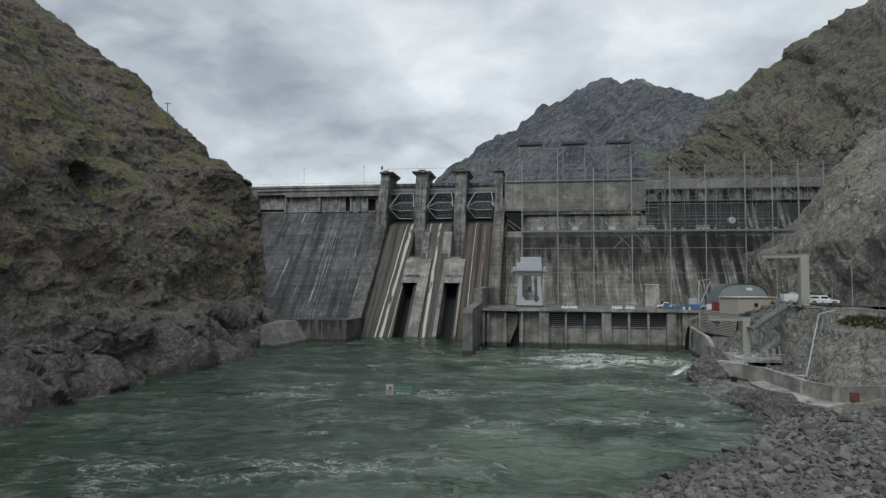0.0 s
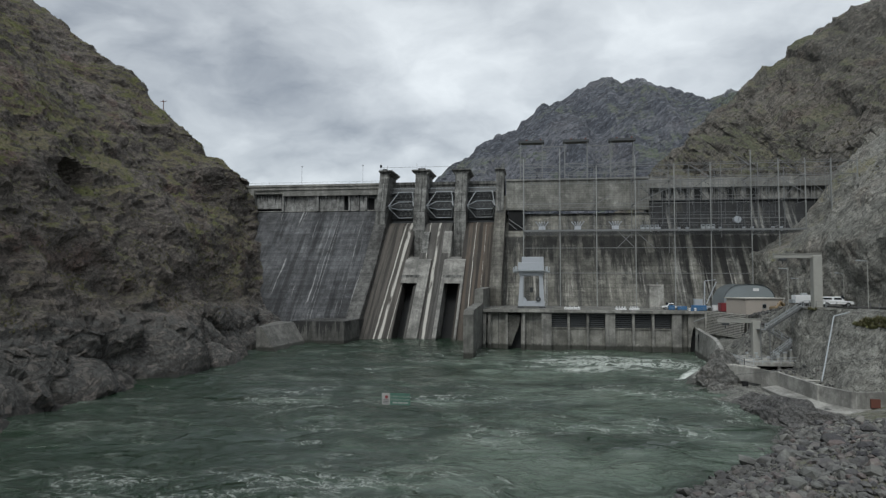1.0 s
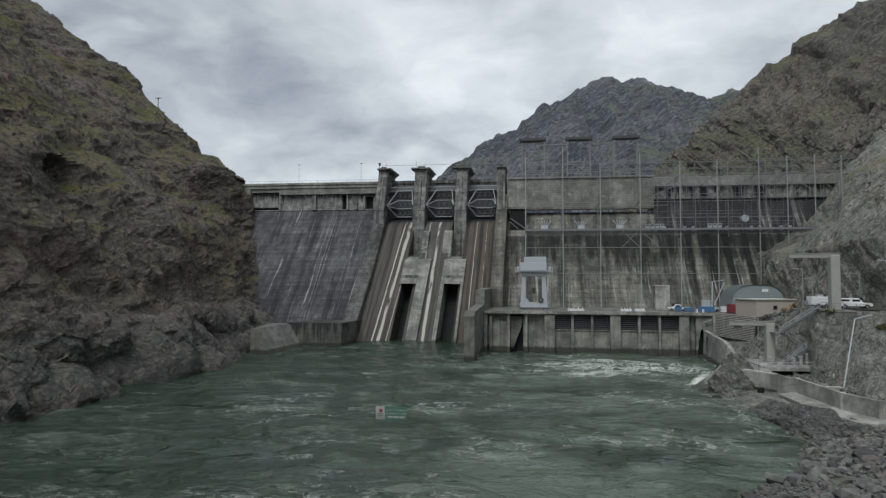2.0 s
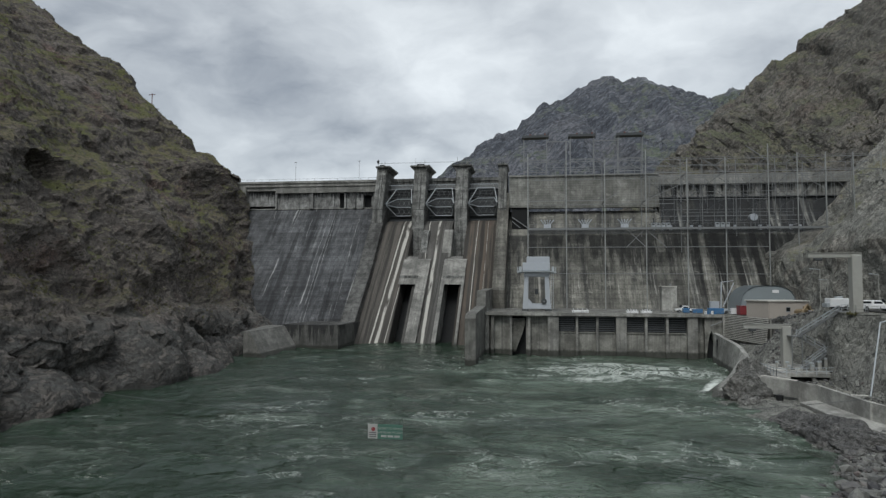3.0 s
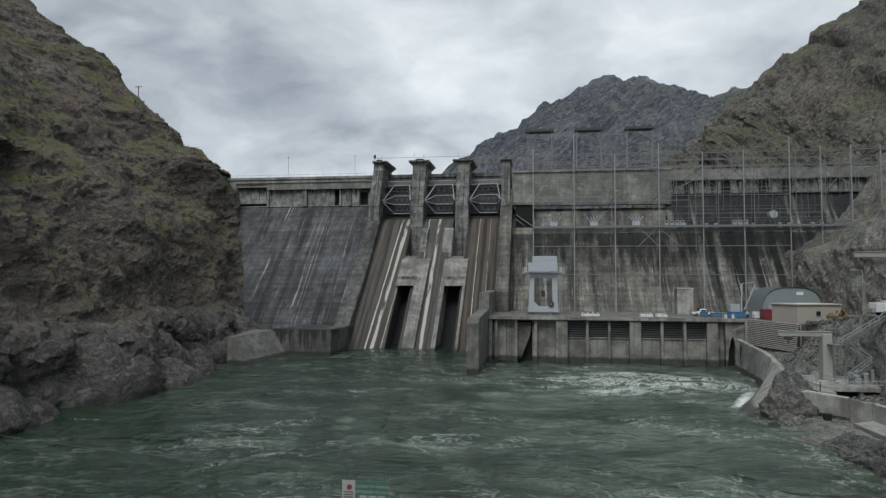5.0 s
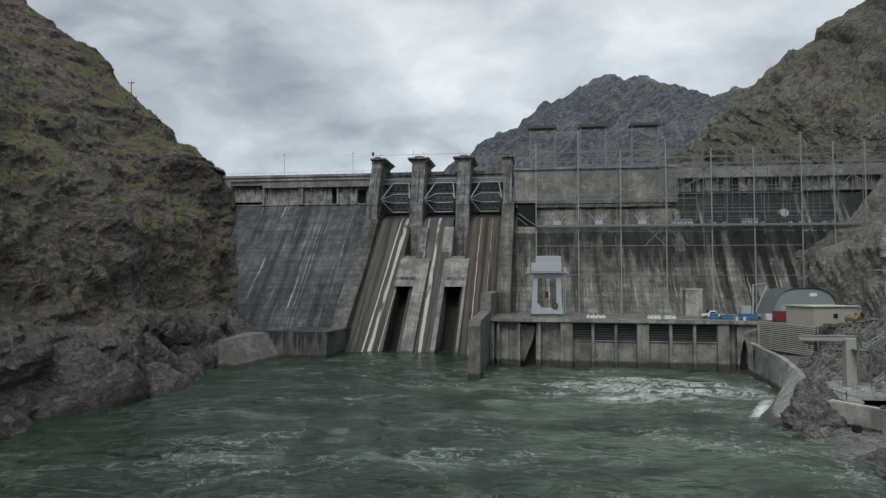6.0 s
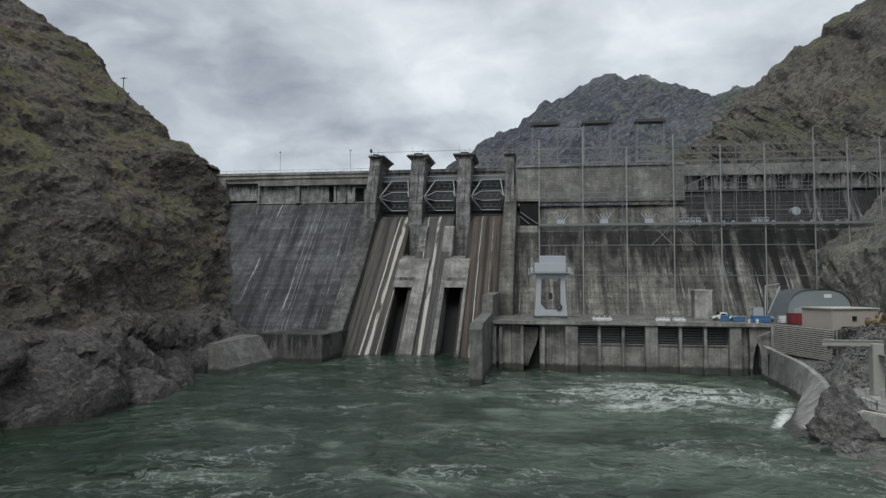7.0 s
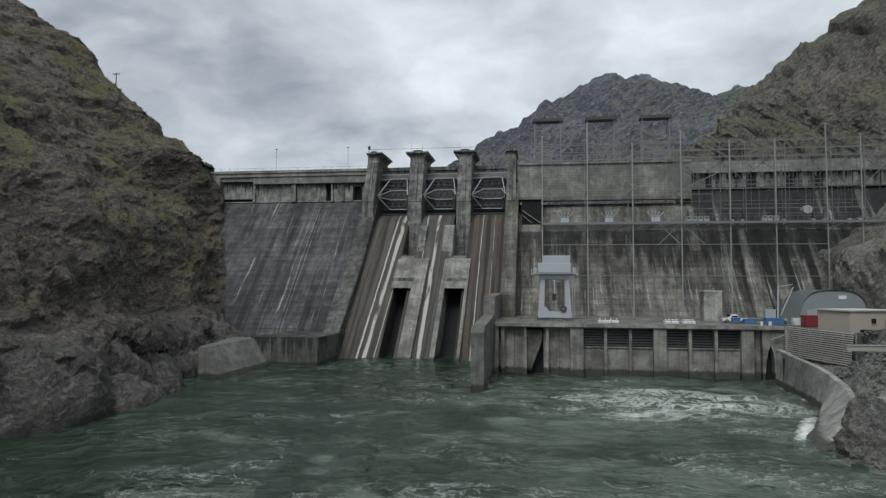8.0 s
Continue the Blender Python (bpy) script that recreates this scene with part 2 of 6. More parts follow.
    col = w.mix(w.math("MULTIPLY", w.remap(vein, 0.03, 0.004), joints), col, tuple(k * 0.25 for k in tones[0]))
    g = w.math("ADD", w.math("MULTIPLY", nz, 0.5), w.math("ADD", w.math("MULTIPLY", w.noise(w.scaled(warp, 1, 1, 1, (2, 8, 1)), 0.045 * near, 5, 0.6), 1.0), w.math("MULTIPLY", w.math("ADD", lay, fine), 0.3)))
    g = w.remap(g, 1.16 - amount, 1.34 - amount)
    if low:
        g = w.math("MULTIPLY", g, w.remap(z, low[0] * 0.9, low[0] * 1.8))
    blade = w.mix(w.remap(w.noise(warp, 0.11 * near, 5, 0.65), 0.42, 0.6), grass[0], grass[1])
    blade = w.mix(w.remap(fine, 0.55, 0.32), blade, tuple(k * 0.38 for k in grass[0]))
    col = w.mix(w.math("MULTIPLY", g, w.remap(grit, 0.3, 0.52, 0.35, 1.0)), col, blade)
    if snow:
        lie = w.math("MULTIPLY", w.remap(x, snow[0], snow[0] + 120.0), w.remap(w.math("ADD", z, w.math("MULTIPLY", w.math("SUBTRACT", mid, 0.5), 260.0)), snow[1], snow[1] + 45.0))
        col = w.mix(w.math("MULTIPLY", lie, 0.6), col, (0.5, 0.52, 0.55))
    tone = w.math("MULTIPLY", w.math("ADD", w.math("MULTIPLY", fine, 1.5), 0.25), w.math("ADD", w.math("MULTIPLY", grit, 0.8), 0.6))
    w.put(w.bsdf.inputs["Base Color"], w.mix(1.0, col, w.n("CombineXYZ", X=tone, Y=tone, Z=tone).outputs[0], "MULTIPLY"))
    relief = w.math("ADD", w.math("MULTIPLY", crag, 0.35), w.math("ADD", w.math("MULTIPLY", fine, 0.85), w.math("ADD", w.math("MULTIPLY", lay, 0.7), w.math("MULTIPLY", sv, 0.22))))
    bump(w, w.math("ADD", relief, w.math("MULTIPLY", grit, 0.2)), 1.0, 1.1 / near)
    return w.m


def plain(name, col, rough=0.6, metal=0.0, var=0.25, scale=1.5):
    """Painted, galvanised or cast surface with slight mottling."""
    w = material(name, rough, metal)
    n1 = w.noise(w.pos, scale, 5, 0.65)
    rnd = w.n("ObjectInfo").outputs["Random"]
    tone = w.math("ADD", w.math("MULTIPLY", n1, var * 2), w.math("ADD", w.math("MULTIPLY", rnd, var * 0.5), 1 - var * 1.25))
    w.put(w.bsdf.inputs["Base Color"], w.mix(1.0, (*col, 1), w.n("CombineXYZ", X=tone, Y=tone, Z=tone).outputs[0], "MULTIPLY"))
    w.put(w.bsdf.inputs["Roughness"], w.remap(n1, 0.2, 0.8, rough - 0.1, min(1, rough + 0.1)))
    bump(w, n1, 0.2, 0.03)
    return w.m


def water_material():
    """Green river water: ripples, calm slicks, silty and painted sky-grey tones, a boil below the turbines and threads
    of foam.
    """
    w = material("river_water", 0.06)
    w.bsdf.inputs["IOR"].default_value = 1.34
    w.bsdf.inputs["Specular IOR Level"].default_value = 0.9
    p = w.pos
    x, y, z = w.split(p)
    drift = w.vmath("ADD", p, w.scaled(w.noise(p, 0.05, 4, 0.55, color=True), 16.0, 16.0, 0.0))
    curl = w.vmath("ADD", p, w.scaled(w.noise(p, 0.16, 4, 0.6, color=True), 7.0, 7.0, 0.0))

    def spot(cx, cy, rx, ry):
        ax = w.math("DIVIDE", w.math("SUBTRACT", x, cx), rx)
        ay = w.math("DIVIDE", w.math("SUBTRACT", y, cy), ry)
        return w.math("POWER", 2.718, w.math("MULTIPLY", -1.0, w.math("ADD", w.math("MULTIPLY", ax, ax), w.math("MULTIPLY", ay, ay))))

    boil = spot(4.0, 152.0, 11.0, 7.5)
    outer = spot(13.0, 151.0, 21.0, 15.0)
    # wash along the slanting foot of the tailrace wall
    lx = w.math("DIVIDE", w.math("SUBTRACT", w.math("SUBTRACT", x, 27.6), w.math("MULTIPLY", w.math("SUBTRACT", y, 134.5), 0.46)), 1.7)
    ly = w.math("DIVIDE", w.math("SUBTRACT", y, 133.0), 11.0)
    ramp = w.math("POWER", 2.718, w.math("MULTIPLY", -1.0, w.math("ADD", w.math("MULTIPLY", lx, lx), w.math("MULTIPLY", ly, ly))))
    slick = w.noise(w.scaled(drift, 0.024, 0.04, 1.0), 1.0, 4, 0.55)
    body = w.noise(w.scaled(drift, 0.06, 0.085, 1.0, (3, 1, 0)), 1.0, 5, 0.58, 0.6)
    # thin lines of foam where eddies meet
    dx, dy, _ = w.split(curl)
    rad = w.math("SQRT", w.math("ADD", w.math("POWER", w.math("ABSOLUTE", w.math("SUBTRACT", dx, 9.0)), 2.0), w.math("POWER", w.math("ABSOLUTE", w.math("SUBTRACT", dy, 155.0)), 2.0)))
    ring = w.n("CombineXYZ", X=w.math("MULTIPLY", rad, 0.2), Y=w.math("MULTIPLY", dx, 0.03), Z=w.math("MULTIPLY", dy, 0.03)).outputs[0]
    arc = w.math("ABSOLUTE", w.math("SUBTRACT", w.noise(ring, 1.4, 6, 0.62, 0.5), 0.5))
    web = w.math("ABSOLUTE", w.math("SUBTRACT", w.noise(w.scaled(curl, 0.1, 0.14, 1.0), 1.0, 6, 0.62, 0.8), 0.5))
    web2 = w.math("ABSOLUTE", w.math("SUBTRACT", w.noise(w.scaled(curl, 0.24, 0.3, 1.0, (4, 2, 0)), 1.0, 5, 0.62, 0.6), 0.5))
    froth = w.noise(p, 1.3, 6, 0.72)
    broken = w.remap(froth, 0.4, 0.58)
    gather = w.noise(w.scaled(drift, 0.05, 0.07, 1.0, (8, 5, 0)), 1.0, 4, 0.6)
    thread = w.math("MULTIPLY", w.remap(web, 0.03, 0.0), w.remap(gather, 0.45, 0.66, 0.0, 0.34))
    thread = w.math("MAXIMUM", thread, w.math("MULTIPLY", w.remap(web2, 0.03, 0.0), w.remap(gather, 0.5, 0.68, 0.0, 0.25)))
    thread = w.math("MULTIPLY", thread, w.remap(x, -70.0, -30.0, 0.3, 1.0))
    swirl = w.math("MULTIPLY", w.math("MAXIMUM", w.remap(arc, 0.06, 0.0), w.math("MULTIPLY", w.remap(web2, 0.06, 0.0), 0.8)), w.math("MULTIPLY", w.remap(outer, 0.12, 0.85, 0.0, 0.95), w.remap(body, 0.38, 0.54, 0.1, 1.0)))
    head = w.math("MULTIPLY", w.remap(w.math("ADD", body, w.math("MULTIPLY", boil, 0.2)), 0.64, 0.82), w.remap(boil, 0.3, 0.9, 0.0, 0.8))
    wash = w.remap(w.math("ADD", w.math("MULTIPLY", ramp, 0.55), w.math("MULTIPLY", froth, 0.6)), 0.58, 0.86)
    foam = w.math("MAXIMUM", w.math("MULTIPLY", w.math("MAXIMUM", w.math("MAXIMUM", thread, swirl), head), w.remap(froth, 0.36, 0.54, 0.3, 1.0)), wash)
    foam = w.math("MINIMUM", foam, 1.0)
    # fine flecks carried on the current
    fleck = w.math("MULTIPLY", w.remap(w.noise(w.scaled(p, 1.0, 1.6, 1.0), 2.4, 4, 0.7), 0.66, 0.72), w.remap(gather, 0.45, 0.6, 0.0, 0.6))
    foam = w.math("MAXIMUM", foam, w.math("MULTIPLY", fleck, broken))
    chop = w.noise(w.scaled(curl, 0.7, 1.05, 1.0), 0.36, 3, 0.5, 0.5)
    rip = w.noise(w.scaled(curl, 0.75, 1.1, 1.0), 1.1, 3, 0.55, 0.4)
    tiny = w.noise(w.scaled(p, 0.9, 1.2, 1.0), 4.2, 3, 0.6)
    # paler tops of the chop: churned air, and sky reflection put into the colour
    crest = w.math("MULTIPLY", w.remap(w.math("ADD", w.math("MULTIPLY", chop, 0.6), w.math("MULTIPLY", rip, 0.4)), 0.5, 0.66), w.remap(slick, 0.42, 0.58, 0.0, 0.3))
    # silty tone; the paler right side also carries sky reflection as colour
    silt_sky = w.math("ADD", w.math("MULTIPLY", body, 0.85), w.math("ADD", w.math("MULTIPLY", outer, 0.12), w.remap(x, -75.0, 0.0, -0.26, 0.04, False)))
    col = w.mix(w.remap(silt_sky, 0.33, 0.55), (0.013, 0.03, 0.016), (0.074, 0.106, 0.078))
    col = w.mix(w.math("MULTIPLY", w.remap(w.math("ADD", body, w.math("MULTIPLY", outer, 0.15)), 0.54, 0.72), 0.5), col, (0.15, 0.18, 0.15))
    w.put(w.bsdf.inputs["Base Color"], w.mix(foam, w.mix(crest, col, (0.2, 0.24, 0.205)), (0.72, 0.76, 0.72)))
    w.put(w.bsdf.inputs["Roughness"], w.remap(foam, 0.0, 0.6, 0.06, 0.75))
    calm = w.math("ADD", w.remap(slick, 0.4, 0.56, 0.4, 1.15), w.math("MULTIPLY", outer, 0.35))
    h = w.math("ADD", w.math("MULTIPLY", chop, 2.0), w.math("ADD", w.math("MULTIPLY", rip, 1.5), w.math("MULTIPLY", tiny, 0.34)))
    bump(w, w.math("ADD", w.math("MULTIPLY", h, calm), w.math("MULTIPLY", foam, 0.1)), 1.0, 0.36)
    return w.m


def rubble_material():
    """Broken basalt, each stone with a tone of its own."""
    w = material("rubble_stone", 0.9)
    g = w.n("NewGeometry")
    rnd = w.math("FRACT", w.math("ADD", g.outputs["Random Per Island"], w.n("ObjectInfo").outputs["Random"]))
    fine = w.noise(w.pos, 3.0, 6, 0.7)
    mid = w.noise(w.pos, 0.9, 4, 0.6)
    ramp = w.n("ValToRGB", Fac=rnd)
    e = ramp.color_ramp.elements
    e[0].position, e[0].color = 0.0, (0.05, 0.05, 0.055, 1)
    e[1].position, e[1].color = 1.0, (0.235, 0.24, 0.222, 1)
    for p, c in ((0.25, (0.085, 0.084, 0.088, 1)), (0.45, (0.15, 0.155, 0.147, 1)), (0.62, (0.105, 0.102, 0.104, 1)), (0.8, (0.175, 0.178, 0.165, 1)), (0.88, (0.12, 0.112, 0.112, 1)), (0.96, (0.14, 0.112, 0.108, 1)), (0.98, (0.22, 0.205, 0.19, 1))):
        k = e.new(p)
        k.color = c
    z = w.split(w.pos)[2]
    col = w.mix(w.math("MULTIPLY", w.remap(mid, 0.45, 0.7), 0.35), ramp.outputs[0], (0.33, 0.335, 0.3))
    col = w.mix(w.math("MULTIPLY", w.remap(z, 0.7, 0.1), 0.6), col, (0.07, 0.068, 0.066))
    tone = w.math("ADD", w.math("MULTIPLY", fine, 0.9), 0.5)
    w.put(w.bsdf.inputs["Base Color"], w.mix(1.0, col, w.n("CombineXYZ", X=tone, Y=tone, Z=tone).outputs[0], "MULTIPLY"))
    bump(w, fine, 0.8, 0.15)
    return w.m


def tuft_material(name, a, b):
    w = material(name, 0.95)
    rnd = w.n("NewGeometry").outputs["Random Per Island"]
    big = w.noise(w.pos, 0.08, 3, 0.5)
    col = w.mix(w.remap(w.math("ADD", rnd, big), 0.6, 1.4), a, b)
    w.put(w.bsdf.inputs["Base Color"], col)
    return w.m


M = {
    "dam_left": concrete("dark_weathered_concrete", (0.076, 0.079, 0.084), dark=0.75, pale=0.5, tint=(0.032, 0.034, 0.038), lift=1.5, vary=0.35, lines=0.85, mottle=0.6),
    "recess": concrete("stained_recess_concrete", (0.21, 0.212, 0.208), dark=0.4, pale=0.4, tint=(0.07, 0.07, 0.066), drip=52.2),
    "dam_right": concrete("streaked_mass_concrete", (0.175, 0.172, 0.152), dark=0.8, pale=0.8, tint=(0.036, 0.037, 0.037), shift=7.0, lift=1.5, bold=42.0, vary=0.3, mottle=0.6, shade_seep=34.4),
    "bay": concrete("stained_bay_concrete", (0.2, 0.2, 0.188), dark=0.6, pale=0.3, tint=(0.05, 0.05, 0.047), shift=3.0, drip=52.4),
    "pier": concrete("pier_concrete", (0.175, 0.177, 0.17), dark=0.85, pale=0.7, tint=(0.052, 0.053, 0.05), scale=1.7, lift=3.0),
    "crest": concrete("crest_concrete", (0.25, 0.25, 0.235), mottle=0.4, dark=0.35, pale=0.2, tint=(0.11, 0.108, 0.1)),
    "parapet": concrete("parapet_concrete", (0.215, 0.216, 0.2), mottle=0.45, dark=0.35, pale=0.15, tint=(0.105, 0.103, 0.09), lift=0.83),
    "guide": concrete("guide_wall_concrete", (0.075, 0.075, 0.072), dark=0.6, pale=0.3, tint=(0.03, 0.03, 0.029), lift=1.5),
    "side": concrete("brown_side_wall_concrete", (0.105, 0.102, 0.09), dark=0.6, pale=0.3, tint=(0.042, 0.04, 0.034), lift=1.5, mottle=0.6),
    "wall": concrete("wall_concrete", (0.16, 0.16, 0.148), dark=0.55, pale=0.3, tint=(0.08, 0.08, 0.072), mottle=0.35, scale=2.2),
    "toe": concrete("stained_toe_concrete", (0.115, 0.115, 0.108), dark=0.6, pale=0.3, tint=(0.05, 0.05, 0.047), mottle=0.35, scale=2.2, drip=6.4),
    "river": concrete("pale_river_wall_concrete", (0.31, 0.308, 0.288), dark=0.4, pale=0.3, tint=(0.15, 0.148, 0.138), mottle=0.35, scale=2.2),
    "block": concrete("pale_block_concrete", (0.235, 0.232, 0.216), dark=0.45, pale=0.3, tint=(0.105, 0.105, 0.1), mottle=0.35, scale=2.2),
    "power": concrete("powerhouse_concrete", (0.205, 0.203, 0.185), dark=0.45, pale=0.3, tint=(0.085, 0.083, 0.073), mottle=0.35, scale=2.2),
    "chute_a": chute_concrete("chute_concrete_a", (0.1, 0.092, 0.082), [(-49.6, 0.75, -0.05), (-51.5, 0.34, -0.05), (-47.2, 0.16, -0.05)], 0.08),
    "chute_b": chute_concrete("chute_concrete_b", (0.115, 0.112, 0.105), [(-36.0, 0.68, 0.02), (-38.4, 0.2, 0.05)], 0.03),
    "chute_c": chute_concrete("chute_concrete_c", (0.1, 0.086, 0.072), [(-23.2, 0.18, 0.0), (-19.6, 0.12, 0.0)], 0.38),
    "hill_left": rock_face("left_bank_rock", ((0.102, 0.09, 0.081), (0.158, 0.139, 0.124), (0.175, 0.108, 0.09)), ((0.112, 0.12, 0.034), (0.15, 0.132, 0.078)), 0.07, low=(11.0, (0.105, 0.106, 0.102)), contrast=1.3),
    "hill_right": rock_face("right_slope_rock", ((0.21, 0.212, 0.192), (0.31, 0.305, 0.275), (0.24, 0.2, 0.165)), ((0.15, 0.16, 0.085), (0.23, 0.213, 0.145)), -0.02, dip=(0.9, 0.1), red=0.4),
    "hill_far": rock_face("far_slope_rock", ((0.125, 0.12, 0.107), (0.2, 0.185, 0.163), (0.17, 0.128, 0.108)), ((0.118, 0.125, 0.075), (0.17, 0.16, 0.11)), 0.05, near=0.6, dip=(0.8, 0.1), red=0.5),
    # blue-grey haze of distance is mixed into these rock tones
    "mountain": rock_face("hazy_mountain_rock", ((0.08, 0.09, 0.112), (0.165, 0.172, 0.195), (0.15, 0.143, 0.153)), ((0.12, 0.148, 0.1), (0.155, 0.165, 0.135)), 0.0, near=0.12, contrast=1.4, dip=(0.6, 0.0), snow=(230.0, 545.0), red=0.5, joints=0.4),
    "bank": rock_face("bank_rock", ((0.21, 0.214, 0.196), (0.31, 0.31, 0.282), (0.24, 0.21, 0.18)), ((0.15, 0.16, 0.08), (0.22, 0.205, 0.14)), -0.16, near=1.1, dip=(0.6, 0.3), red=0.3),
    "shore": rock_face("dark_shore_rock", ((0.1, 0.1, 0.1), (0.175, 0.172, 0.165), (0.15, 0.135, 0.125)), ((0.1, 0.1, 0.06), (0.12, 0.11, 0.07)), -0.7, near=1.8, dip=(0.3, 0.4), red=0.4),
    "cliff": rock_face("grey_outcrop_rock", ((0.15, 0.15, 0.142), (0.23, 0.227, 0.212), (0.19, 0.165, 0.145)), ((0.12, 0.12, 0.07), (0.15, 0.14, 0.09)), -0.6, near=1.8, dip=(0.3, 0.4), red=0.4),
    "rubble": rubble_material(),
    "tuft": tuft_material("grass_tuft", (0.15, 0.158, 0.065), (0.17, 0.15, 0.09)),
    "shrub": tuft_material("dry_shrub", (0.11, 0.115, 0.07), (0.15, 0.13, 0.105)),
    "water": water_material(),
    "steel": plain("galvanised_steel", (0.205, 0.213, 0.217), 0.5, 0.35, 0.2),
    "steel_post": plain("bright_galvanised_steel", (0.3, 0.31, 0.305), 0.5, 0.2, 0.25),
    "steel_dark": plain("dark_painted_steel", (0.07, 0.075, 0.08), 0.55, 0.3, 0.25),
    "steel_pale": plain("pale_painted_steel", (0.38, 0.41, 0.43), 0.5, 0.1, 0.2),
    "gate": plain("gate_steel", (0.085, 0.09, 0.094), 0.6, 0.4, 0.4, 0.8),
    # near-black for painted shade in openings, also for the wall joint and pile
    "dark": plain("shade_and_joint_black", (0.012, 0.013, 0.014), 0.9, 0.0, 0.3),
    "crane_white": plain("pale_grey_paint", (0.42, 0.45, 0.49), 0.45, 0.05, 0.12),
    "jib": plain("dull_pale_paint", (0.33, 0.33, 0.305), 0.7, 0.0, 0.18),
    "hangar": plain("blue_grey_fabric", (0.245, 0.28, 0.295), 0.6, 0.0, 0.1, 0.4),
    "beige": plain("beige_render", (0.43, 0.39, 0.35), 0.8, 0.0, 0.12),
    "roof": plain("pale_roof", (0.55, 0.54, 0.5), 0.7, 0.0, 0.1),
    "white": plain("white_paint", (0.78, 0.79, 0.8), 0.35, 0.0, 0.06),
    "red": plain("red_paint", (0.21, 0.036, 0.042), 0.45, 0.0, 0.12),
    "blue": plain("blue_paint", (0.05, 0.16, 0.33), 0.45, 0.0, 0.15),
    "yellow": plain("worn_yellow_paint", (0.22, 0.165, 0.095), 0.6, 0.0, 0.25),
    "rubber": plain("black_rubber", (0.02, 0.02, 0.02), 0.85, 0.0, 0.2),
    "glass": plain("dark_glass", (0.02, 0.024, 0.028), 0.08, 0.0, 0.05),
    "green": plain("green_sign", (0.06, 0.145, 0.11), 0.5, 0.0, 0.1),
    "board": plain("weathered_white_board", (0.36, 0.36, 0.35), 0.6, 0.0, 0.12),
    "asphalt": plain("road_asphalt", (0.085, 0.084, 0.08), 0.92, 0.0, 0.3),
    "brown": plain("rusted_plate", (0.14, 0.055, 0.04), 0.8, 0.1, 0.3),
    "earth": rock_face("ground_earth", ((0.13, 0.115, 0.09), (0.17, 0.15, 0.12), (0.15, 0.11, 0.09)), ((0.12, 0.12, 0.06), (0.16, 0.15, 0.09)), 0.2, near=0.3),
}


# ---- building helpers ----
def mesh_from(bm, name, mat, smooth=False):
    me = bpy.data.meshes.new(name)
    bmesh.ops.recalc_face_normals(bm, faces=bm.faces)
    bm.to_mesh(me)
    bm.free()
    me.materials.append(M[mat])
    if smooth:
        me.shade_smooth()
    return me


def part(name, bm, mat, parent, label="", smooth=False):
    """Links a bmesh as one mesh object under a thing or under a part."""
    ob = new(name, mesh_from(bm, name, mat, smooth))
    ob.parent = parent
    return tagged(ob, label) if label else ob


def thing(name, label, category, group="", kind="", at=(0, 0, 0), rz=0.0):
    ob = new(name)
    ob.empty_display_size = 0.5
    ob.matrix_basis = pose(*at, 0, 0, rz)
    return tagged(ob, label, category, group, kind)


def structure(name, bm, mat, label, category, smooth=False, kind="structure"):
    return tagged(new(name, mesh_from(bm, name, mat, smooth)), label, category, "", kind)


def box(bm, x0, x1, y0, y1, z0, z1, bevel=0.0):
    geo = bmesh.ops.create_cube(bm, size=1.0, matrix=Matrix.Translation(((x0 + x1) / 2, (y0 + y1) / 2, (z0 + z1) / 2)) @ Matrix.Diagonal((abs(x1 - x0), abs(y1 - y0), abs(z1 - z0), 1)))
    if bevel:
        edges = {e for v in geo["verts"] for e in v.link_edges}
        bmesh.ops.bevel(bm, geom=list(edges), offset=bevel, segments=1, affect="EDGES")
    return bm


def B(*boxes, bevel=0.0):
    bm = bmesh.new()
    for b in boxes:
        box(bm, *b, bevel=bevel)
    return bm


def prism(bm, outline, x0, x1):
    """A prism along x whose side is the outline of (y, z) points."""
    a = [bm.verts.new((x0, y, z)) for y, z in outline]
    b = [bm.verts.new((x1, y, z)) for y, z in outline]
    bm.faces.new(a)
    bm.faces.new(b[::-1])
    for i in range(len(a)):
        j = (i + 1) % len(a)
        bm.faces.new((a[j], a[i], b[i], b[j]))
    return bm


def beam(bm, p, q, w, d=None):
    """A straight bar of square section from p to q."""
    p, q = Vector(p), Vector(q)
    v = q - p
    m = Matrix.Translation((p + q) / 2) @ v.to_track_quat("Z", "Y").to_matrix().to_4x4() @ Matrix.Diagonal((w, d or w, v.length, 1))
    bmesh.ops.create_cube(bm, size=1.0, matrix=m)
    return bm


def tube(bm, p, q, r, seg=8, r2=None):
    p, q = Vector(p), Vector(q)
    v = q - p
    m = Matrix.Translation((p + q) / 2) @ v.to_track_quat("Z", "Y").to_matrix().to_4x4()
    bmesh.ops.create_cone(bm, cap_ends=True, segments=seg, radius1=r, radius2=r if r2 is None else r2, depth=v.length, matrix=m)
    return bm


def bar(p, q, w, d=None):
    return beam(bmesh.new(), p, q, w, d)


def rod(p, q, r, seg=8):
    return tube(bmesh.new(), p, q, r, seg)


# ---- smooth random fields for the land ----
HASH = np.random.RandomState(7).rand(64, 64, 64)


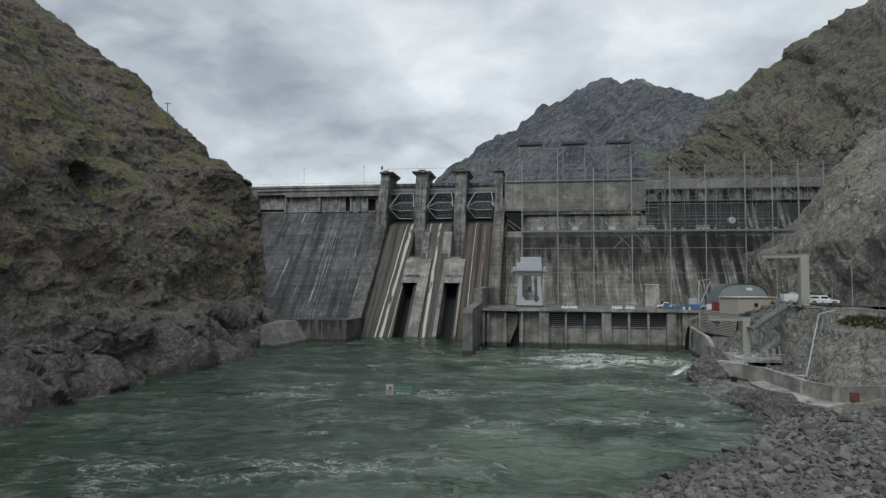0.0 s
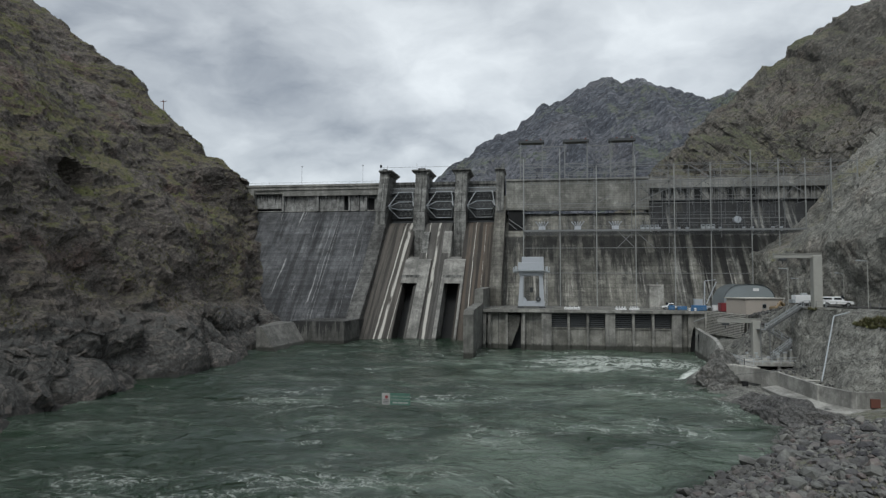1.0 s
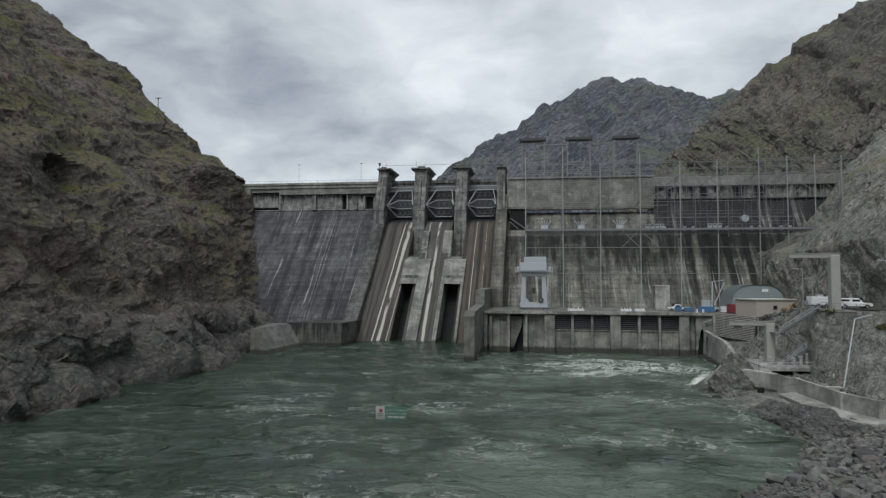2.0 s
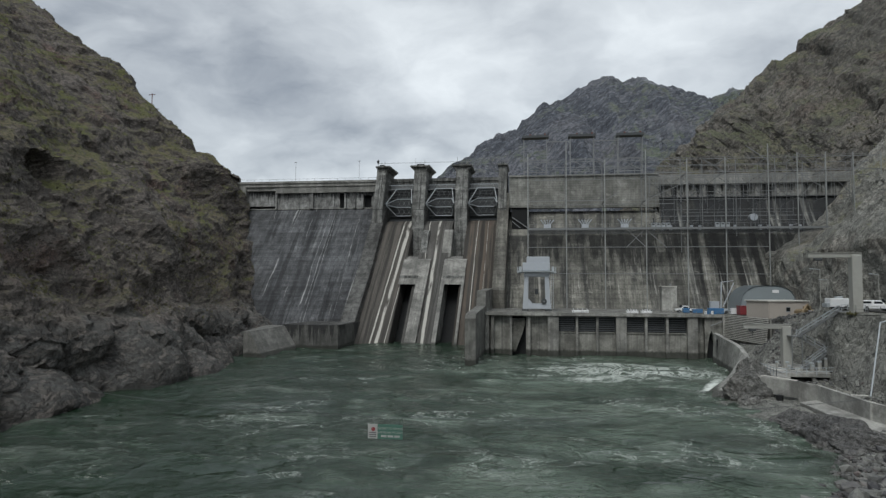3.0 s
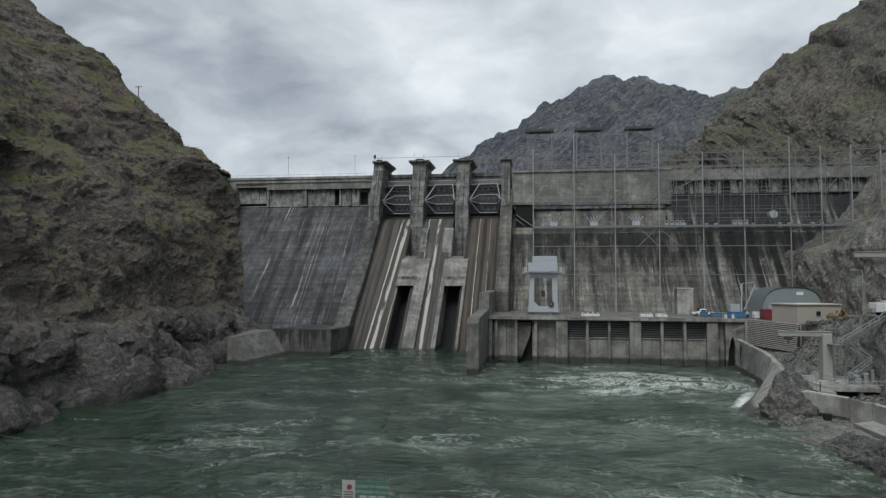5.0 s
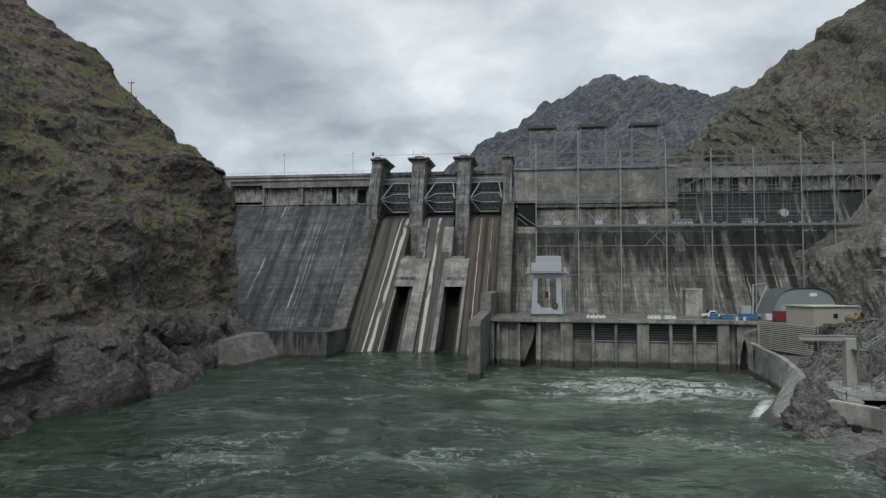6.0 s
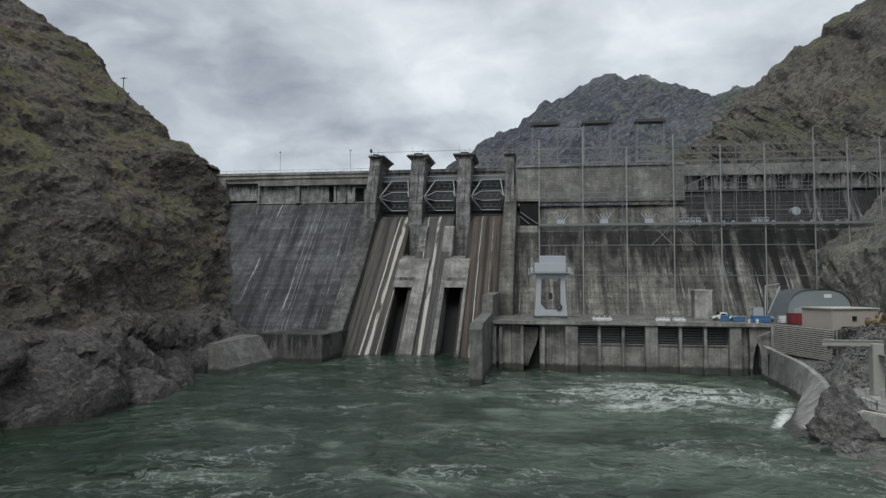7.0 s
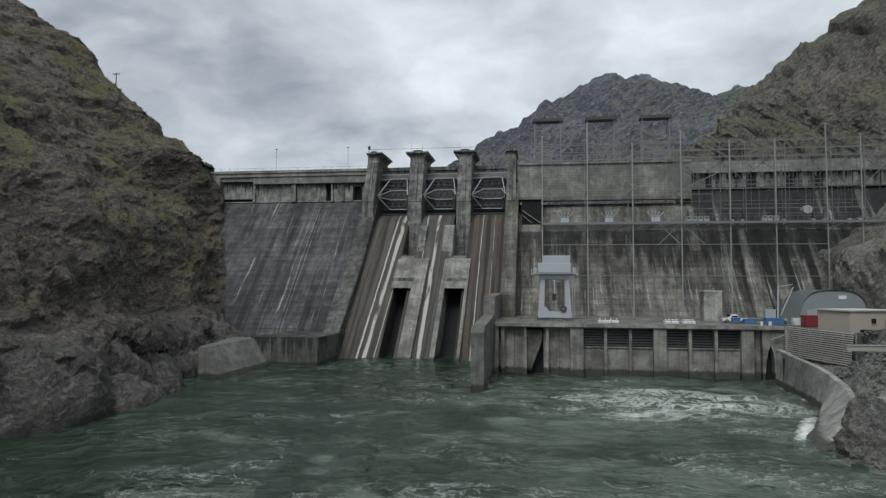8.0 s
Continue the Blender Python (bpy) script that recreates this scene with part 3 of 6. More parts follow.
def field(x, y, z):
    """Smooth random value in 0..1 at unit spacing."""
    xi, yi, zi = np.floor(x).astype(int), np.floor(y).astype(int), np.floor(z).astype(int)
    fx, fy, fz = x - xi, y - yi, z - zi
    fx, fy, fz = (f * f * (3 - 2 * f) for f in (fx, fy, fz))
    out = 0.0
    for a in (0, 1):
        for b in (0, 1):
            for c in (0, 1):
                out = out + HASH[(xi + a) & 63, (yi + b) & 63, (zi + c) & 63] * (fx if a else 1 - fx) * (fy if b else 1 - fy) * (fz if c else 1 - fz)
    return out


def fbm(x, y, z, scale, octaves=5, gain=0.5, ridged=False):
    out, amp, total = 0.0, 1.0, 0.0
    for k in range(octaves):
        s = 2.03 ** k / scale
        v = field(x * s + 17.3 * k, y * s + 5.1 * k, z * s + 9.7 * k)
        out = out + amp * ((1 - np.abs(2 * v - 1)) if ridged else v)
        total += amp
        amp *= gain
    return out / total


def cells(x, y, z, scale):
    """Distance to the nearest of scattered points, and that point's random value."""
    x, y, z = x / scale, y / scale, z / scale
    xi, yi, zi = (np.floor(a).astype(int) for a in (x, y, z))
    best, tone = np.full(x.shape, 9.0), np.zeros(x.shape)
    for a in (-1, 0, 1):
        for b in (-1, 0, 1):
            for c in (-1, 0, 1):
                i, j, k = xi + a, yi + b, zi + c
                r1, r2, r3 = HASH[i & 63, j & 63, k & 63], HASH[(i + 11) & 63, (j + 5) & 63, k & 63], HASH[i & 63, (j + 23) & 63, (k + 7) & 63]
                d = np.sqrt((i + r1 - x) ** 2 + (j + r2 - y) ** 2 + (k + r3 - z) ** 2)
                hit = d < best
                best, tone = np.where(hit, d, best), np.where(hit, HASH[(i + 3) & 63, (j + 31) & 63, (k + 17) & 63], tone)
    return best, tone


def normals(X, Y, Z):
    gx = np.stack([np.gradient(A, axis=0) for A in (X, Y, Z)], -1)
    gy = np.stack([np.gradient(A, axis=1) for A in (X, Y, Z)], -1)
    n = np.cross(gx, gy)
    return n / (np.linalg.norm(n, axis=-1, keepdims=True) + 1e-9)


def push(X, Y, Z, d):
    n = normals(X, Y, Z)
    return X + n[..., 0] * d, Y + n[..., 1] * d, Z + n[..., 2] * d


def bedded(X, Y, Z, amp, scale, dip, seed=0.0, gain=0.58):
    """Layered rock: ridged relief drawn out along tilted beds."""
    c = Z - dip * Y
    d = fbm(X * 0.9 + seed, (Y + 0.2 * X) * 0.42, c * 1.5, scale, 6, gain, True)
    return push(X, Y, Z, (d - d.mean()) * 2 * amp)


def chiselled(X, Y, Z, size, amp, dip=0.22, step=0.5):
    """Rock broken into tilted planes: each block has a face of its own slant, set in or out from its neighbours."""
    wob = [(fbm(X + k, Y, Z, size * 1.6, 3) - 0.5) * size * 0.7 for k in (13.0, 57.0, 101.0)]
    x, y, z = (X + wob[0]) / size, (Y + wob[1]) * 0.62 / size, (Z - dip * Y + wob[2]) * 1.25 / size
    xi, yi, zi = (np.floor(a).astype(int) for a in (x, y, z))
    best, out = np.full(x.shape, 9.0), np.zeros(x.shape)
    for a in (-1, 0, 1):
        for b in (-1, 0, 1):
            for c in (-1, 0, 1):
                i, j, k = xi + a, yi + b, zi + c
                r = [HASH[(i + m) & 63, (j + 2 * m) & 63, (k + 3 * m) & 63] for m in (0, 11, 23, 31, 41, 53, 5)]
                dx, dy, dz = x - i - r[0], y - j - r[1], z - k - r[2]
                d = dx * dx + dy * dy + dz * dz
                slant = dx * (r[3] - 0.5) + dy * (r[4] - 0.5) * 1.6 + dz * (r[5] - 0.65) * 1.6 + (r[6] - 0.5) * step
                hit = d < best
                best, out = np.where(hit, d, best), np.where(hit, slant, out)
    for _ in range(2 if size > 6 else 0):
        out[1:-1] = (out[:-2] + 2 * out[1:-1] + out[2:]) / 4
        out[:, 1:-1] = (out[:, :-2] + 2 * out[:, 1:-1] + out[:, 2:]) / 4
    return push(X, Y, Z, amp * (out - out.mean()))


def tufts(name, X, Y, Z, count, size, mat, label, flat=0.45, mask_scale=18.0, mask=0.5, seed=1, where=None):
    """Clumps of short blades on the flatter ground of a sheet, all in one mesh."""
    rs = np.random.RandomState(seed)
    n = normals(X, Y, Z)
    n = n * np.sign(n[..., 2:3] + 1e-9)
    ok = (n[..., 2] > flat) & (fbm(X + 200 + seed, Y, Z, mask_scale, 3) > mask) & (Z > 3)
    if where is not None:
        ok &= where(X, Y, Z)
    idx = np.argwhere(ok)
    if not len(idx):
        return
    pick = idx[rs.randint(0, len(idx), count)]
    c = np.stack([X, Y, Z], -1)[pick[:, 0], pick[:, 1]] + rs.normal(0, 0.25, (count, 3)) * [1, 1, 0.1]
    k = 9
    s = size * rs.uniform(0.5, 1.5, (count, 1, 1))
    ang = rs.uniform(0, 2 * np.pi, (count, k, 1))
    out = np.concatenate([np.cos(ang), np.sin(ang), rs.uniform(0.4, 1.5, (count, k, 1))], -1)
    side = np.concatenate([-np.sin(ang), np.cos(ang), 0 * ang], -1) * s * 0.3
    root = c[:, None, :] + out * s * 0.12 - [0, 0, 0.15]
    tip = c[:, None, :] + out * s * rs.uniform(0.5, 1.0, (count, k, 1))
    v = np.stack([root - side, root + side, tip], 2).reshape(-1, 3)
    me = bpy.data.meshes.new(name)
    me.from_pydata(v.tolist(), [], np.arange(len(v)).reshape(-1, 3).tolist())
    me.materials.append(M[mat])
    tagged(new(name, me), label, "grass", "", "stuff")


def lerp(v, pairs):
    a, b = zip(*pairs)
    return np.interp(v, a, b)


def sheet(name, X, Y, Z, mat, label, category, smooth=False, kind="structure"):
    """A surface over a grid of points."""
    r, c = X.shape
    idx = np.arange(r * c).reshape(r, c)
    faces = np.stack([idx[:-1, :-1], idx[:-1, 1:], idx[1:, 1:], idx[1:, :-1]], -1).reshape(-1, 4)
    me = bpy.data.meshes.new(name)
    me.from_pydata(np.stack([X, Y, Z], -1).reshape(-1, 3).tolist(), [], faces.tolist())
    me.materials.append(M[mat])
    if smooth:
        me.shade_smooth()
    return tagged(new(name, me), label, category, "", kind)


def roughen(X, Y, Z, amp, scale, seed=0.0, ridged=True, octaves=6, gain=0.55):
    """Push a grid along its own normals by a random field; amp may be an array."""
    gx = [np.gradient(A, axis=0) for A in (X, Y, Z)]
    gy = [np.gradient(A, axis=1) for A in (X, Y, Z)]
    n = np.cross(np.stack(gx, -1), np.stack(gy, -1))
    n /= np.linalg.norm(n, axis=-1, keepdims=True) + 1e-9
    d = fbm(X + seed, Y + seed, Z, scale, octaves, gain, ridged)
    d = (d - d.mean()) * 2 * amp
    return X + n[..., 0] * d, Y + n[..., 1] * d, Z + n[..., 2] * d


def spaced(*stretches):
    """Positions along a line: (from, to, step) stretches."""
    out = []
    for a, b, s in stretches:
        out += list(np.arange(a, b, s))
    return np.array(out + [stretches[-1][1]], float)
# ---- land and water ----
def left_bank():
    ys = spaced((-260, 30, 8.0), (30, 75, 1.4), (75, 262, 0.52), (262, 300, 2.0), (300, 520, 12.0))
    zs = spaced((-6, 60, 0.5), (60, 150, 0.75), (150, 330, 6.0))
    Y, S = np.meshgrid(ys, zs, indexing="ij")
    off = lerp(S, [(-6, -3), (0, 0), (8, 6), (30, 17), (41, 27), (57, 45), (99, 92), (140, 144), (215, 250), (330, 420)])
    steep = np.exp(-(((Y - 185) / 45.0) ** 2)) * np.clip((50 - S) / 20, 0, 1)
    off = off * (1 - 0.3 * steep) + 3.5 * np.exp(-(((Y - 195) / 38.0) ** 2)) * np.clip(S / 12, 0, 1) * np.clip((75 - S) / 30, 0, 1)
    shore = lerp(Y, [(-260, -90), (30, -66), (92, -70.5), (135, -71), (150, -75.5), (165, -78.5), (188, -81), (205, -83), (250, -76), (520, -150)])
    bays = (fbm(Y * 0 + 3.0, Y, S * 0.4, 26.0, 3) - 0.5) * 12
    X = shore - off + bays * np.clip((S + 2) / 12, 0.2, 1)
    # hollow where the bank meets the dam, and a shoulder at crest height
    X = X - lerp(S, [(-6, 16), (5, 19), (11, 11), (17, 8.5), (33, 11), (42, 6), (48, 0), (56, -6), (60, -2.5), (64, -1.5), (68, -3.5), (73, -5), (79, -1), (88, 2), (110, 1), (150, 0)]) * np.clip((Y - 192) / 36, 0, 1)
    Z = S.copy()
    drop = np.clip(Y - 258 - S * 0.02, 0, None)
    Z = Z - drop * 1.3
    Z = Z + 5.5 * np.exp(-(((off - 62) / 34.0) ** 2)) * np.exp(-(((Y - 246) / 32.0) ** 2))
    X, Y, Z = roughen(X, Y, Z, 6.0, 44.0, 0.0, True, 4, 0.45)
    hold = np.clip((S + 1) / 5, 0.3, 1.0)
    dry = np.clip((S - 5) / 9, 0.45, 1.0)
    high = np.clip((S - 30) / 40, 0, 1)
    X, Y, Z = chiselled(X, Y, Z, 20.0, (2.4 - 0.6 * high) * dry, 0.22)
    X, Y, Z = bedded(X, Y, Z, (1.5 + 1.6 * high) * dry, 21.0, 0.22)
    X, Y, Z = chiselled(X, Y, Z, 7.5, 0.9 * dry, 0.25, 0.7)
    X, Y, Z = bedded(X, Y, Z, 0.7 * hold, 6.0, 0.22, 40.0)
    # great rounded boulders along the water's edge
    d, tone = cells(X + (fbm(X, Y, Z, 9.0, 3) - 0.5) * 4, Y * 0.8, Z * 1.1, 10.0)
    X, Y, Z = push(X, Y, Z, np.sqrt(np.clip(1 - (d / 0.85) ** 2, 0, 1)) * (3.2 + 2.6 * tone) * np.clip((12.5 - S) / 5, 0, 1))
    X, Y, Z = chiselled(X, Y, Z, 3.4, (0.62 - 0.2 * high) * hold, 0.25, 0.8)
    X, Y, Z = chiselled(X, Y, Z, 1.5, 0.2 * hold, 0.25, 0.8)
    hollow = np.sqrt(((Y - 132) / 5.2) ** 2 + ((Z - 41.0) / 4.2) ** 2 + ((X + 97) / 14) ** 2)
    X = X - 6.5 * np.clip((1.15 - hollow) / 0.35, 0, 1) * (Y < 140)
    X, Y, Z = roughen(X, Y, Z, 0.15, 2.2, 31.0, True, 3, 0.6)
    sheet("canyon_side_west", X, Y, Z, "hill_left", "steep brown basalt canyon side with mossy grass ledges", "hillside")
    front = lambda x, y, z: (y > 60) & (y < 275) & (z > 10) & (z < 170)
    tufts("bank_grass", X, Y, Z, 18000, 0.22, "tuft", "short olive grass tufts on the rock ledges", 0.3, 22.0, 0.5, 1, front)
    tufts("bank_shrubs", X, Y, Z, 1500, 0.45, "shrub", "low dark shrubs among the rocks", 0.15, 30.0, 0.47, 2, front)


def right_slope():
    ys = spaced((-260, 60, 8.0), (60, 110, 2.0), (110, 262, 1.0), (262, 330, 2.0), (330, 560, 3.0), (560, 700, 12.0))
    t = spaced((0, 90, 0.9), (90, 330, 2.4), (330, 420, 12.0))
    Y, S = np.meshgrid(ys, t, indexing="ij")
    f = np.clip((Y - 262) / 130.0, 0, 1)
    f = f * f * (3 - 2 * f)
    # near slope above the road, by distance along the slope
    xn = lerp(S, [(0, 65), (3, 66), (17, 67.5), (26, 74), (44, 86), (53, 92), (72, 108), (95, 127), (170, 187), (330, 310), (420, 400)])
    zn = lerp(S, [(0, 9), (3, 13), (17, 27), (26, 34), (44, 47), (53, 53), (72, 63), (95, 75), (170, 118), (330, 215), (420, 260)])
    xf = lerp(S, [(0, 30), (40, 62), (85, 94), (125, 124), (168, 165), (208, 206), (230, 225), (262, 246), (330, 320), (420, 410)])
    zf = lerp(S, [(0, 40), (40, 72), (85, 106), (125, 135), (168, 166), (208, 185), (230, 195), (262, 219), (330, 265), (420, 330)])
    X = xn * (1 - f) + xf * f
    Z = zn * (1 - f) + zf * f
    Z = Z - np.clip(Y - 515, 0, None) * 1.1
    # the cut steps back where the dam is keyed into it
    X = X + lerp(Z, [(10, 0), (27, 2), (31, 5), (38, 10.5), (46, 9), (52, 7.5), (65, 3), (80, 0)]) * lerp(Y, [(185, 0), (222, 1), (262, 1), (290, 0)])
    near = Y < 262
    X, Y2, Z = roughen(X, Y, Z, np.where(near, 2.4, 9.0), 34.0, 50.0, True, 5, 0.5)
    X, Y2, Z = bedded(X, Y2, Z, np.where(near, 1.0, 7.0), 20.0, 0.5, 70.0)
    X, Y2, Z = chiselled(X, Y2, Z, 12.0, np.where(near, 1.6, 3.0), 0.5)
    X, Y2, Z = chiselled(X, Y2, Z, 5.0, np.where(near, 0.8, 1.2), 0.5)
    X, Y2, Z = roughen(X, Y2, Z, 0.25, 2.6, 80.0, True, 3, 0.6)
    cut = np.searchsorted(ys, 262)
    sheet("canyon_side_east", X[: cut + 1], Y2[: cut + 1], Z[: cut + 1], "hill_right", "grey rock cut slope above the access road", "hillside")
    sheet("canyon_side_far", X[cut:], Y2[cut:], Z[cut:], "hill_far", "brown and green canyon slope beyond the dam", "hillside")
    tufts("slope_shrubs", X, Y2, Z, 8000, 0.5, "shrub", "low shrubs and grass on the far slope", 0.3, 40.0, 0.47, 4, lambda x, y, z: (y > 262) & (y < 530) & (z < 290))
    tufts("cut_grass", X, Y2, Z, 1500, 0.35, "tuft", "sparse grass on the rock cut", 0.4, 30.0, 0.5, 5, lambda x, y, z: (y > 100) & (y < 262) & (z > 45) & (z < 150))


def far_mountain():
    X, Y = np.meshgrid(spaced((-900, -300, 40.0), (-300, 800, 7.0), (800, 1500, 40.0)), spaced((900, 1500, 14.0), (1500, 1900, 8.0), (1900, 2300, 50.0)), indexing="ij")
    ridge = lerp(X, [(-900, 180), (-300, 250), (-194, 349), (-99, 432), (-60, 430), (-5, 488), (90, 545), (175, 581), (239, 553), (314, 561), (380, 545), (444, 523), (516, 523), (800, 600), (1500, 500)])
    fall = np.clip((1800 - Y) / 900, 0, 1)
    gully = fbm(X, Y * 0.25, X * 0, 150.0, 5, 0.55, True)
    Z = ridge * (1 - fall) ** 0.9 + (gully - 0.55) * (40 + 220 * fall) - np.clip(Y - 1800, 0, None) * 0.6
    Z = Z + (fbm(X, Y * 0.5, X * 0, 110.0, 6, 0.6, True) - 0.62) * 75
    Z = Z + (fbm(X, Y, X * 0 + 9, 30.0, 4, 0.6, True) - 0.6) * 24
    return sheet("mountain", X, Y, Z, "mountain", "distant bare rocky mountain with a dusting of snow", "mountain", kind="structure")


SHORE = [(-260, 0), (0, -20), (30, -10), (54.7, 8), (74, 22.5), (90, 30), (97, 30), (103, 28.5), (116, 25.5), (126, 24.5), (133, 30), (140, 35), (150, 39), (175, 41), (190, 44)]
FOOT = [(-260, 40), (0, 12), (54, 36), (77, 41), (90, 47), (96, 47), (104, 42), (112, 42), (125, 43), (136, 46), (145, 43), (155, 43), (161, 46.6), (166, 47.6), (185, 45.2)]
BRINK = [(-260, 62), (0, 40), (54, 58), (77, 58), (95, 55), (105, 50.5), (115, 49.5), (127, 45.5), (138, 47.5), (150, 49), (160, 49), (166, 48.8), (185, 46.4)]
LEVEL = [(-260, 13.4), (130, 13.4), (142, 13.2), (168, 10.35), (260, 10.35)]


def bank_height(X, Y):
    xs, xf, xb, lv = lerp(Y, SHORE), lerp(Y, FOOT), lerp(Y, BRINK), lerp(Y, LEVEL)
    foot = lerp(Y, [(-260, 4.5), (90, 3.4), (97, 2.0), (112, 2.0), (125, 2.4), (140, 3.0), (155, 5.5), (185, 6.5)])
    a = np.clip((X - xs) / (xf - xs), -3, 1)
    b = np.clip((X - xf) / (xb - xf), 0, 1)
    return a * foot + (lv - foot) * b ** 0.85


def right_bank():
    ys = spaced((-260, 20, 8.0), (20, 60, 0.9), (60, 186, 0.6), (186, 226, 2.0))
    us = spaced((-0.6, 1.0, 0.035), (1.0, 2.0, 0.045), (2.0, 3.0, 0.25))
    Y, U = np.meshgrid(ys, us, indexing="ij")
    xs, xf, xb = lerp(Y, SHORE), lerp(Y, FOOT), lerp(Y, BRINK)
    X = np.where(U < 1, xs + U * (xf - xs), np.where(U < 2, xf + (U - 1) * (xb - xf), xb + (U - 2) * (74 - xb)))
    Z = bank_height(X, Y)
    face = np.exp(-(((U - 1.5) / 0.45) ** 2))
    low = np.exp(-(((U - 0.25) / 0.5) ** 2)) * np.exp(-(((Y - 116) / 13.0) ** 2))
    X, Y, Z = roughen(X, Y, Z, 0.15 + 1.5 * face + 0.8 * low, 9.0, 120.0, True, 6, 0.55)
    tufts("brink_grass", X, Y, Z, 5000, 0.34, "tuft", "yellow-green grass along the top of the bank", 0.35, 16.0, 0.42, 9, lambda x, y, z: (y > 76) & (y < 126) & (z > 11) & (z < 14.5) & (x < 60))
    return sheet("river_bank", X, Y, Z, "bank", "grey rock bank with rubble below the road", "bank")


def river():
    X, Y = np.meshgrid(spaced((-900, -95, 60.0), (-95, 50, 0.65), (50, 900, 60.0)), spaced((-900, 20, 40.0), (20, 120, 0.5), (120, 215, 0.65)), indexing="ij")
    bx = X + (fbm(X, Y, X * 0, 14.0, 3) - 0.5) * 9
    by = Y + (fbm(X + 50, Y, X * 0, 14.0, 3) - 0.5) * 9
    rough = 0.55 + 0.7 * fbm(X * 0.7, Y, X * 0 + 8, 34.0, 3) + 0.9 * np.exp(-(((X - 7) / 18) ** 2) - ((Y - 154) / 15) ** 2)
    Z = (fbm(bx * 0.55, by, X * 0, 5.2, 3, 0.5) - 0.5) * rough * 1.7 + (fbm(bx * 0.7, by, X * 0 + 5, 2.2, 2, 0.5) - 0.5) * rough * 0.55 + (fbm(X, Y, X * 0 + 3, 22.0, 2) - 0.5) * 0.5
    Z = Z + 0.5 * np.exp(-(((X - 7) / 12) ** 2) - ((Y - 154) / 10) ** 2) - 0.5 * np.exp(-(((Y - 188) / 13.0) ** 2)) * np.clip((X + 20) / 5, 0, 1)
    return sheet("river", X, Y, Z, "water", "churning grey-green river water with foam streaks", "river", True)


structure("ground", B((-4000, 4000, -4000, 4000, -12, -8)), "earth", "bare valley floor", "ground")
left_bank()
right_slope()
far_mountain()
right_bank()
river()

# ---- the dam ----
dam = thing("dam", "tall grey concrete gravity dam across the canyon", "dam", kind="structure")


def face_y(z):
    return 201.0 + z * 1.025


def left_section():
    body = bmesh.new()
    prism(body, [(204.6, -4), (250.6, 46), (256, 46), (256, -4)], -124, -61)
    part("section", body, "dam_left", dam)
    deck = B((-118, -61, 248.5, 257, 54.4, 56.2))
    box(deck, -118, -61, 248.1, 248.5, 55.6, 56.4)
    part("crest_road", deck, "crest", dam)
    part("spandrel", B((-113.2, -101.5, 249.2, 252.4, 53.0, 54.4)), "crest", dam)
    part("spandrel", B((-101.5, -61.05, 248.9, 252.4, 52.0, 54.4)), "crest", dam)
    # wall of the recess under the crest, bay by bay; near-black sheets paint the openings' shade
    part("end_pillar", B((-117.6, -113.2, 248.6, 252.4, 45.0, 54.4)), "crest", dam)
    part("recess_wall", B((-113.2, -101.5, 250.6, 252.4, 47.2, 53.0)), "recess", dam)
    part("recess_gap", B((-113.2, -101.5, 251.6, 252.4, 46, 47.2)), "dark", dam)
    part("recess_wall", B((-101.5, -76.5, 250.3, 252.4, 46, 52.0)), "recess", dam)
    part("recess_wall", B((-74.5, -67.2, 250.2, 252.4, 46, 52.0)), "recess", dam)
    part("recess_wall", B((-64.2, -61.0, 250.2, 252.4, 46, 52.0)), "recess", dam)
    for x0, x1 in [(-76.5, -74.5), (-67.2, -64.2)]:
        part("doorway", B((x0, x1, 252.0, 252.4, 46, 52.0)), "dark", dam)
    part("door_head", B((-67.2, -64.2, 250.2, 252.0, 50.9, 52.0)), "recess", dam)
    for x0, x1, p in [(-101.9, -101.1, 249.6), (-88.2, -86.6, 249.2), (-79.2, -78.6, 249.8), (-74.5, -73.8, 249.4), (-71.2, -70.2, 249.4), (-67.9, -67.2, 249.6)]:
        part("pilaster", B((x0, x1, p, 250.4, 46.0, 52.0)), "recess", dam)
    part("coping", B((-113.2, -61.05, 250.1, 250.6, 45.9, 46.2)), "crest", dam)
    for x in np.arange(-116, -62, 3.0):
        part("rail_post", rod((x, 248.7, 56.2), (x, 248.7, 57.3), 0.05, 5), "steel", dam)
    for x in (-94.0, -69.0):
        mast = part("mast", rod((x, 250, 56.2), (x, 250, 63.8), 0.05, 6), "steel", dam)
        part("mast_head", B((x - 0.4, x + 0.4, 249.8, 250.2, 63.8, 63.95)), "steel", mast)
    part("rail", bar((-117, 248.7, 57.3), (-61, 248.7, 57.3), 0.06), "steel", dam)


